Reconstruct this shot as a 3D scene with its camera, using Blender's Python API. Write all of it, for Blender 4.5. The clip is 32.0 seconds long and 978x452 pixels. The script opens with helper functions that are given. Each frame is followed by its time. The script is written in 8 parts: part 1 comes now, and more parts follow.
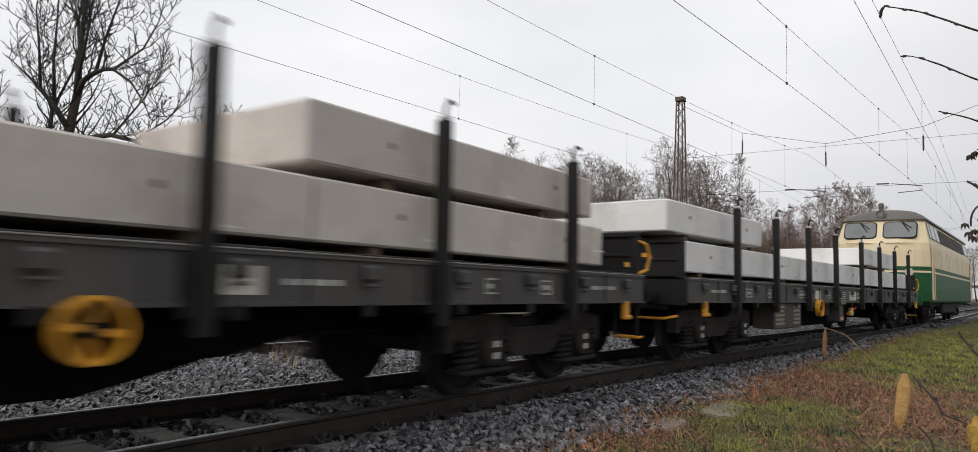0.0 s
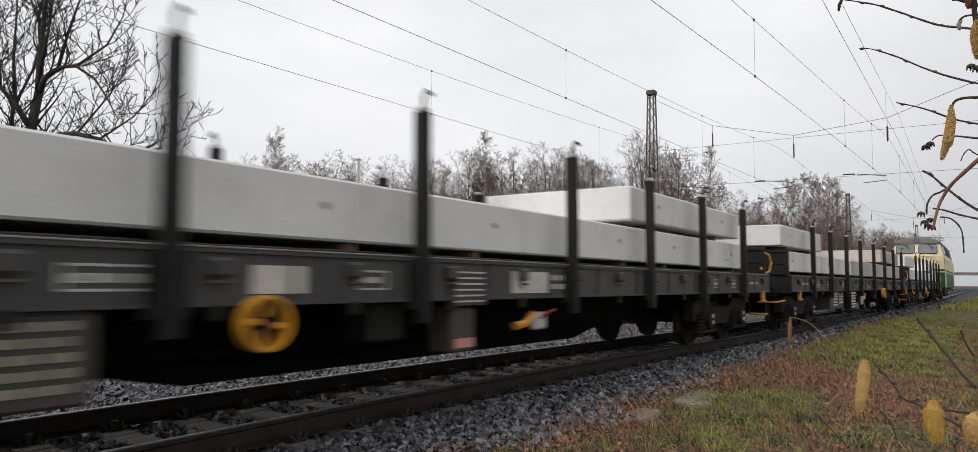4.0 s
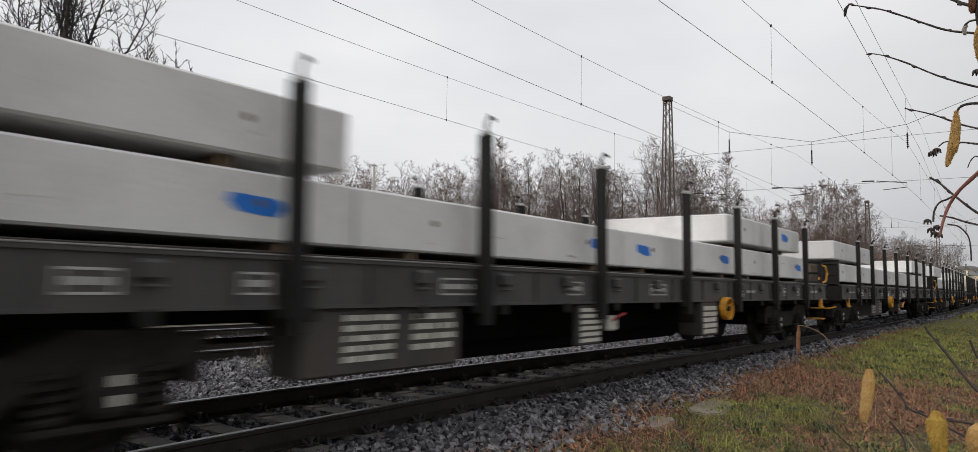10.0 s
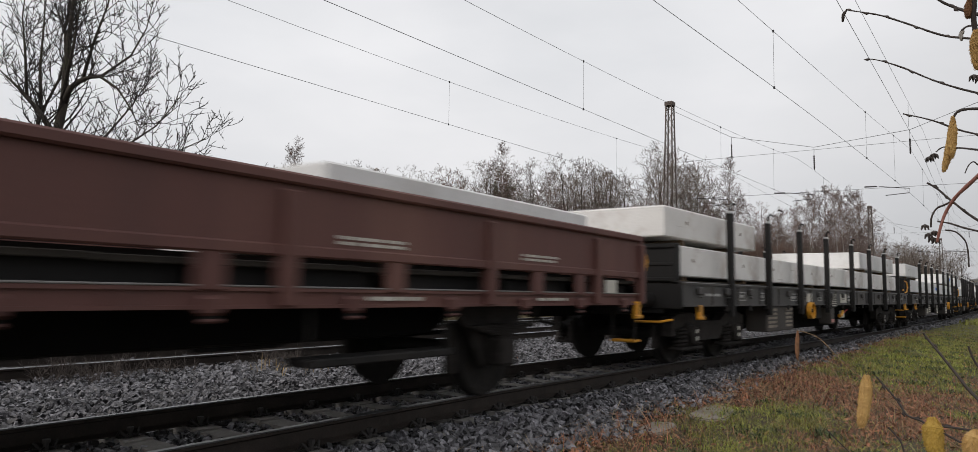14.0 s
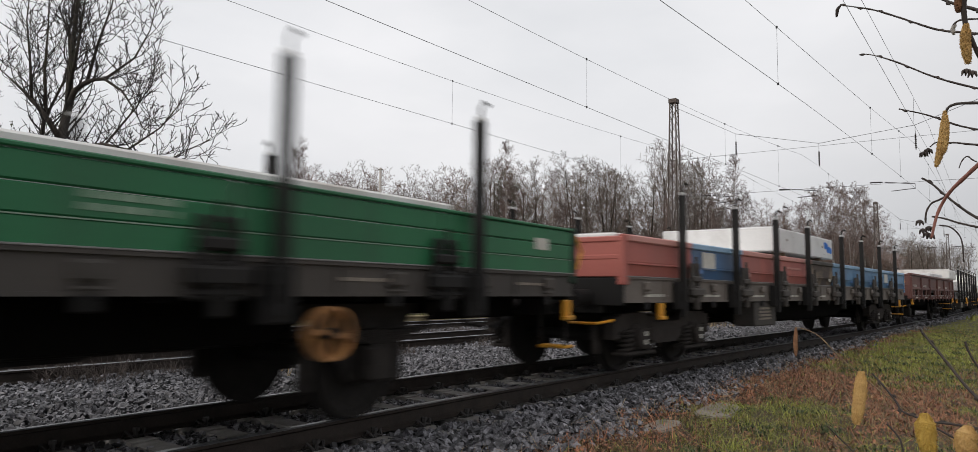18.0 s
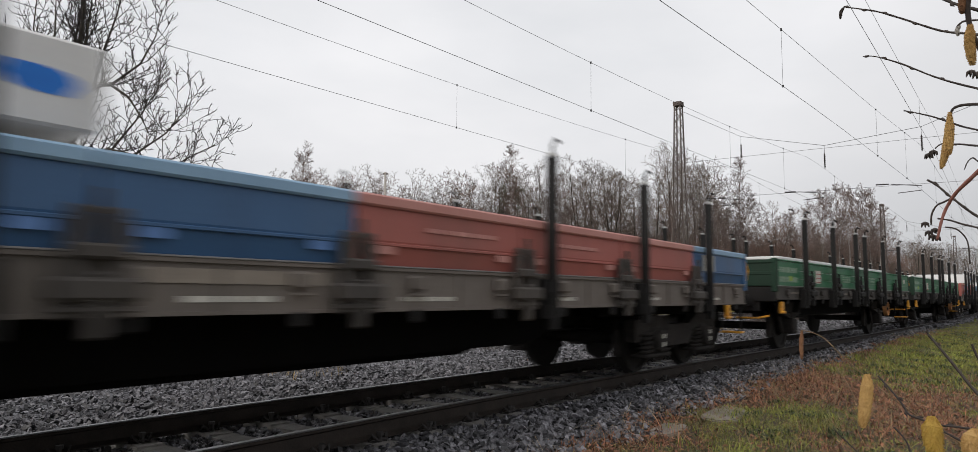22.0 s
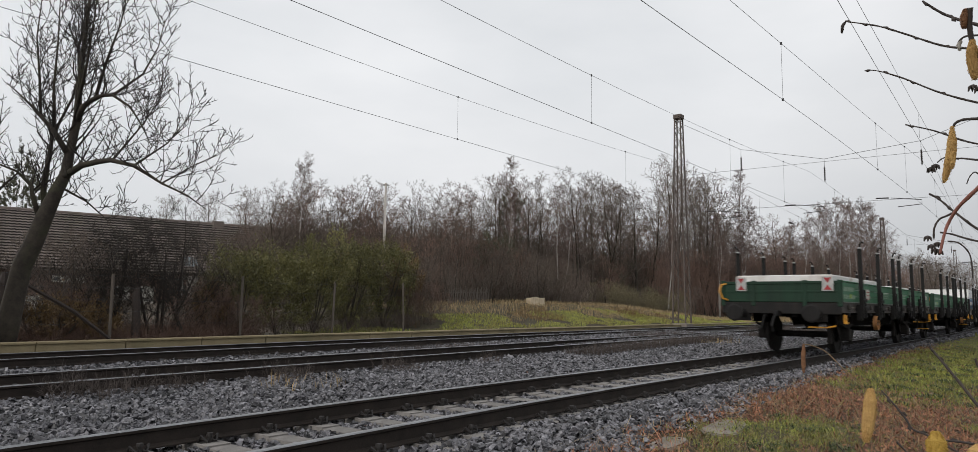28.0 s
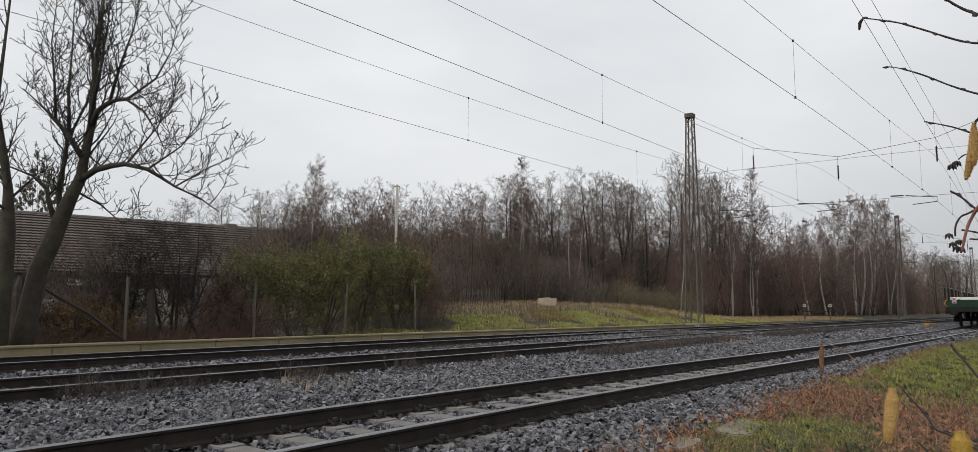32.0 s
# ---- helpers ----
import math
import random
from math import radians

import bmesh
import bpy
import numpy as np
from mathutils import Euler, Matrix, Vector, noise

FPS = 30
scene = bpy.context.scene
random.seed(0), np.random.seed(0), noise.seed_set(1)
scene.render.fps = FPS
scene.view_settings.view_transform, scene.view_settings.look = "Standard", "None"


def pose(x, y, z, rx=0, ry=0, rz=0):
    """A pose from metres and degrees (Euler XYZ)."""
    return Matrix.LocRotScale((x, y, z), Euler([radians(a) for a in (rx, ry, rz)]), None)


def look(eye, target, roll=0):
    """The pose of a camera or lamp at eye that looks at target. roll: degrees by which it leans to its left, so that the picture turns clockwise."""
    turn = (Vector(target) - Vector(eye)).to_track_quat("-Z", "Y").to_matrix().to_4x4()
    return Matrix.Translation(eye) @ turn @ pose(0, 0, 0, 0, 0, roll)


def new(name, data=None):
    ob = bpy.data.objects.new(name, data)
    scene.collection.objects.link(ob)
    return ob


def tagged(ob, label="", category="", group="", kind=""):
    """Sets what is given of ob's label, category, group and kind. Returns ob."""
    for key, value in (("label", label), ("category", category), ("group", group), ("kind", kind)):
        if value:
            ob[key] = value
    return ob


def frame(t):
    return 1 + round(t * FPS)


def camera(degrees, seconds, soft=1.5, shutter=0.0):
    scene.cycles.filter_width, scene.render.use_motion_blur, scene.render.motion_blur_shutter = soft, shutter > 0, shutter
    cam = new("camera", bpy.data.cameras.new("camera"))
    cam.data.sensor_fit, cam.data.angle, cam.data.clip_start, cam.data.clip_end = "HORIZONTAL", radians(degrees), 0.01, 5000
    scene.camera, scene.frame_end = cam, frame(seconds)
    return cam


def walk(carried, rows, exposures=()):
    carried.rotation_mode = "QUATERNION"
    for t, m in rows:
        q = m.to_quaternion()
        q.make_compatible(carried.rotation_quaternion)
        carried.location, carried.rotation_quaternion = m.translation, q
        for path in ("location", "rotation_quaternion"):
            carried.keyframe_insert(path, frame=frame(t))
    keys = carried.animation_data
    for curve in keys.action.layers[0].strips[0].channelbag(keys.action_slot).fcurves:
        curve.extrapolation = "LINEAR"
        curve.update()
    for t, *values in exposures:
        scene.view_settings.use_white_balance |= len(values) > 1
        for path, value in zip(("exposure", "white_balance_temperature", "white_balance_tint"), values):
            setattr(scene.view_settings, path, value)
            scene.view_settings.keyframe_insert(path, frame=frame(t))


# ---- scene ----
cam = camera(69.98, 32.0, soft=0.5, shutter=0.6)
# camera rows: seconds, sideways drift, tilt, lean, heading
EYE_Z = 1.075
walk(cam, [(t, pose(dx, 0, EYE_Z, a, r, y)) for t, dx, a, r, y in (
    (0.0, -0.04, 94.89, -1.56, -1.18), (0.5, -0.0386, 94.75, -1.39, -1.67), (1.0, -0.0372, 94.62, -1.22, -2.08),
    (1.5, -0.0359, 94.52, -1.05, -2.37), (2.0, -0.0345, 94.48, -0.9, -2.62), (2.5, -0.0331, 94.48, -0.81, -2.89),
    (4.5, -0.0303, 94.51, -0.62, -3.28), (5.0, -0.0295, 94.51, -0.81, -3.28), (5.5, -0.0288, 94.58, -0.82, -3.19),
    (6.0, -0.028, 94.66, -0.83, -3.05), (6.5, -0.0255, 94.73, -0.9, -2.85), (7.0, -0.023, 94.75, -0.95, -2.57),
    (7.5, -0.0205, 94.73, -0.96, -2.35), (8.0, -0.018, 94.7, -0.96, -2.26), (8.5, -0.0155, 94.71, -0.93, -2.2),
    (9.0, -0.013, 94.78, -0.89, -2.11), (9.5, -0.0129, 94.88, -0.89, -2.02), (10.0, -0.013, 94.98, -0.92, -1.99),
    (10.5, -0.0129, 95.1, -0.92, -1.98), (11.0, -0.0128, 95.21, -0.94, -1.97), (11.5, -0.0128, 95.26, -0.98, -1.97),
    (12.0, -0.0128, 95.28, -1.04, -1.99), (12.5, -0.0109, 95.29, -1.08, -1.99), (13.0, -0.009, 95.31, -1.11, -1.95),
    (13.5, -0.008, 95.35, -1.15, -1.88), (15.5, 0.0016, 95.27, -0.8, -1.62), (16.0, 0.004, 95.19, -0.76, -1.57),
    (16.5, 0.005, 95.19, -0.75, -1.51), (17.0, 0.006, 95.22, -0.76, -1.45), (17.5, 0.007, 95.24, -0.74, -1.42),
    (18.0, 0.008, 95.25, -0.69, -1.41), (18.5, 0.009, 95.28, -0.62, -1.43), (19.0, 0.009, 95.28, -0.5, -1.44),
    (19.5, 0.0091, 95.27, -0.4, -1.43), (20.0, 0.0091, 95.31, -0.36, -1.39), (20.5, 0.0092, 95.39, -0.38, -1.28),
    (21.0, 0.0093, 95.5, -0.44, -1.15), (21.5, 0.0094, 95.56, -0.49, -1.04), (22.0, 0.0094, 95.55, -0.5, -0.99),
    (22.5, 0.0095, 95.52, -0.49, -1.0), (23.0, 0.0096, 95.52, -0.48, -1.03), (23.5, 0.0096, 95.55, -0.52, -1.07),
    (24.0, 0.0097, 95.63, -0.53, -1.09), (24.5, 0.0098, 95.76, -0.53, -1.1), (25.0, 0.0099, 95.89, -0.56, -1.12),
    (25.5, 0.0099, 95.98, -0.6, -1.12), (26.0, 0.01, 96.07, -0.64, -1.12), (26.5, 0.0092, 96.19, -0.71, -1.12),
    (28.5, 0.0058, 96.57, -0.82, -0.95), (29.0, 0.005, 96.62, -0.79, -0.8), (29.5, 0.0042, 96.65, -0.77, -0.66),
    (30.0, 0.0033, 96.65, -0.72, -0.53), (30.5, 0.0025, 96.65, -0.62, -0.41), (31.0, 0.0017, 96.62, -0.54, -0.25),
    (31.5, 0.0008, 96.58, -0.51, -0.11), (32.0, 0.0, 96.55, -0.5, -0.06),
)],
     exposures=((0, 0.16, 6500, 12), (5, 0.13, 6500, 12), (7.2, 0.02, 6500, 12), (13, 0.0, 6500, 12), (19, 0.06, 6500, 12), (26, 0.06, 6500, 12), (29, -0.01, 6420, 10), (32, -0.01, 6420, 10)))

# ---- world and light ----
world = bpy.data.worlds.new("overcast_sky")
scene.world = world
world.use_nodes = True
_n, _l = world.node_tree.nodes, world.node_tree.links
_bg = _n["Background"]
_sky = _n.new("ShaderNodeTexSky")
_sky.sky_type, _sky.sun_disc = "NISHITA", False
_sky.sun_elevation, _sky.sun_rotation = radians(28), radians(-70)
_bw = _n.new("ShaderNodeHueSaturation")
_bw.inputs["Saturation"].default_value = 0.25
_bw.inputs["Value"].default_value = 0.06
_tc = _n.new("ShaderNodeTexCoord")
_map = _n.new("ShaderNodeMapping")
_map.inputs["Scale"].default_value = (1.0, 1.0, 2.6)
_cl = _n.new("ShaderNodeTexNoise")
_cl.inputs["Scale"].default_value, _cl.inputs["Detail"].default_value = 1.6, 6.0
_ramp = _n.new("ShaderNodeValToRGB")
_ramp.color_ramp.elements[0].position, _ramp.color_ramp.elements[1].position = 0.30, 0.72
_ramp.color_ramp.elements[0].color = (0.69, 0.72, 0.745, 1)
_ramp.color_ramp.elements[1].color = (0.935, 0.945, 0.955, 1)
_mix = _n.new("ShaderNodeMix")
_mix.data_type = "RGBA"
_mix.inputs["Factor"].default_value = 0.9
_l.new(_tc.outputs["Generated"], _map.inputs["Vector"])
_l.new(_map.outputs["Vector"], _cl.inputs["Vector"])
_l.new(_cl.outputs["Fac"], _ramp.inputs["Fac"])
_l.new(_sky.outputs["Color"], _bw.inputs["Color"])
_l.new(_bw.outputs["Color"], _mix.inputs["A"])
_sep = _n.new("ShaderNodeSeparateXYZ")
_grad = _n.new("ShaderNodeMapRange")
_grad.inputs["From Min"].default_value, _grad.inputs["From Max"].default_value = 0.25, 0.75
_grad.inputs["To Min"].default_value, _grad.inputs["To Max"].default_value = 1.0, 0.70
_dim = _n.new("ShaderNodeMix")
_dim.data_type, _dim.blend_type = "RGBA", "MULTIPLY"
_dim.inputs["Factor"].default_value = 1.0
_l.new(_tc.outputs["Generated"], _sep.inputs["Vector"])
_lean = _n.new("ShaderNodeMath")
_lean.operation = "MULTIPLY_ADD"
_lean.inputs[1].default_value = -0.5
_l.new(_sep.outputs["Z"], _lean.inputs[0])
_l.new(_sep.outputs["X"], _lean.inputs[2])
_l.new(_lean.outputs[0], _grad.inputs["Value"])
_l.new(_ramp.outputs["Color"], _dim.inputs["A"])
_l.new(_grad.outputs["Result"], _dim.inputs["B"])
_low = _n.new("ShaderNodeMapRange")
_low.inputs["From Min"].default_value, _low.inputs["From Max"].default_value = 0.02, 0.32
_low.inputs["To Min"].default_value, _low.inputs["To Max"].default_value = 0.85, 1.0
_l.new(_sep.outputs["Z"], _low.inputs["Value"])
_haze = _n.new("ShaderNodeMix")
_haze.data_type, _haze.blend_type = "RGBA", "MULTIPLY"
_haze.inputs["Factor"].default_value = 1.0
_l.new(_dim.outputs["Result"], _haze.inputs["A"])
_l.new(_low.outputs["Result"], _haze.inputs["B"])
_l.new(_haze.outputs["Result"], _mix.inputs["B"])
_l.new(_mix.outputs["Result"], _bg.inputs["Color"])
_bg.inputs["Strength"].default_value = 1.0
sun = new("sun", bpy.data.lights.new("sun", "SUN"))
sun.data.energy, sun.data.angle, sun.data.color = 1.15, radians(40), (1.0, 0.93, 0.84)
sun.matrix_world = look((-16, -13, 14), (0, 0, 0))


# ---- materials ----
def material(name, base, rough=0.7, metal=0.0, other=None, scale=6.0, fine=60.0, bump=0.15, spread=0.5, stain=None, stain_scale=0.8, stain_amount=0.5, rand=0.0, coat=0.0, streak=False, spec=0.5, by_piece=False):
    """Two colours mixed by a coarse and a fine noise, with fine relief, and a stain with a shape of its own."""
    m = bpy.data.materials.new(name)
    m.use_nodes = True
    n, l = m.node_tree.nodes, m.node_tree.links
    b = n["Principled BSDF"]
    b.inputs["Roughness"].default_value, b.inputs["Metallic"].default_value = rough, metal
    b.inputs["Coat Weight"].default_value = coat
    b.inputs["Specular IOR Level"].default_value = spec
    other = other or tuple(c * 0.6 for c in base)
    tc = n.new("ShaderNodeTexCoord")
    src = tc.outputs["Object"]
    if streak:
        mp = n.new("ShaderNodeMapping")
        mp.inputs["Scale"].default_value = (1, 1, 0.16)
        l.new(src, mp.inputs["Vector"])
        src_c = mp.outputs["Vector"]
    else:
        src_c = src
    def noise_node(s, detail, vec):
        t = n.new("ShaderNodeTexNoise")
        t.inputs["Scale"].default_value, t.inputs["Detail"].default_value, t.inputs["Roughness"].default_value = s, detail, 0.6
        l.new(vec, t.inputs["Vector"])
        return t.outputs["Fac"]
    coarse, grain = noise_node(scale, 5, src_c), noise_node(fine, 3, src)
    add = n.new("ShaderNodeMath")
    add.operation = "MULTIPLY_ADD"
    add.inputs[1].default_value = 0.45
    l.new(grain, add.inputs[0])
    l.new(coarse, add.inputs[2])
    rng = n.new("ShaderNodeMapRange")
    rng.inputs["From Min"].default_value, rng.inputs["From Max"].default_value = 0.72 - spread * 0.5, 0.72 + spread * 0.5
    l.new(add.outputs[0], rng.inputs["Value"])
    mx = n.new("ShaderNodeMix")
    mx.data_type = "RGBA"
    mx.inputs["A"].default_value, mx.inputs["B"].default_value = (*other, 1), (*base, 1)
    l.new(rng.outputs["Result"], mx.inputs["Factor"])
    col = mx.outputs["Result"]
    if stain:
        st = noise_node(stain_scale, 6, src_c)
        r2 = n.new("ShaderNodeMapRange")
        r2.inputs["From Min"].default_value, r2.inputs["From Max"].default_value = 0.5, 0.68
        r2.inputs["To Max"].default_value = stain_amount
        l.new(st, r2.inputs["Value"])
        m2 = n.new("ShaderNodeMix")
        m2.data_type = "RGBA"
        m2.inputs["B"].default_value = (*stain, 1)
        l.new(r2.outputs["Result"], m2.inputs["Factor"])
        l.new(col, m2.inputs["A"])
        col = m2.outputs["Result"]
    if rand:
        inf = n.new("ShaderNodeNewGeometry")
        oi = n.new("ShaderNodeObjectInfo")
        sm = n.new("ShaderNodeMath")
        l.new(inf.outputs["Random Per Island"], sm.inputs[0])
        l.new((inf if by_piece else oi).outputs["Random Per Island" if by_piece else "Random"], sm.inputs[1])
        hv = n.new("ShaderNodeHueSaturation")
        r3 = n.new("ShaderNodeMapRange")
        r3.inputs["From Max"].default_value = 2.0
        r3.inputs["To Min"].default_value, r3.inputs["To Max"].default_value = 1 - rand, 1 + rand
        l.new(sm.outputs[0], r3.inputs["Value"])
        l.new(r3.outputs["Result"], hv.inputs["Value"])
        l.new(col, hv.inputs["Color"])
        col = hv.outputs["Color"]
    l.new(col, b.inputs["Base Color"])
    if bump:
        bp = n.new("ShaderNodeBump")
        bp.inputs["Strength"].default_value, bp.inputs["Distance"].default_value = bump, 0.01
        l.new(grain, bp.inputs["Height"])
        l.new(bp.outputs["Normal"], b.inputs["Normal"])
    return m


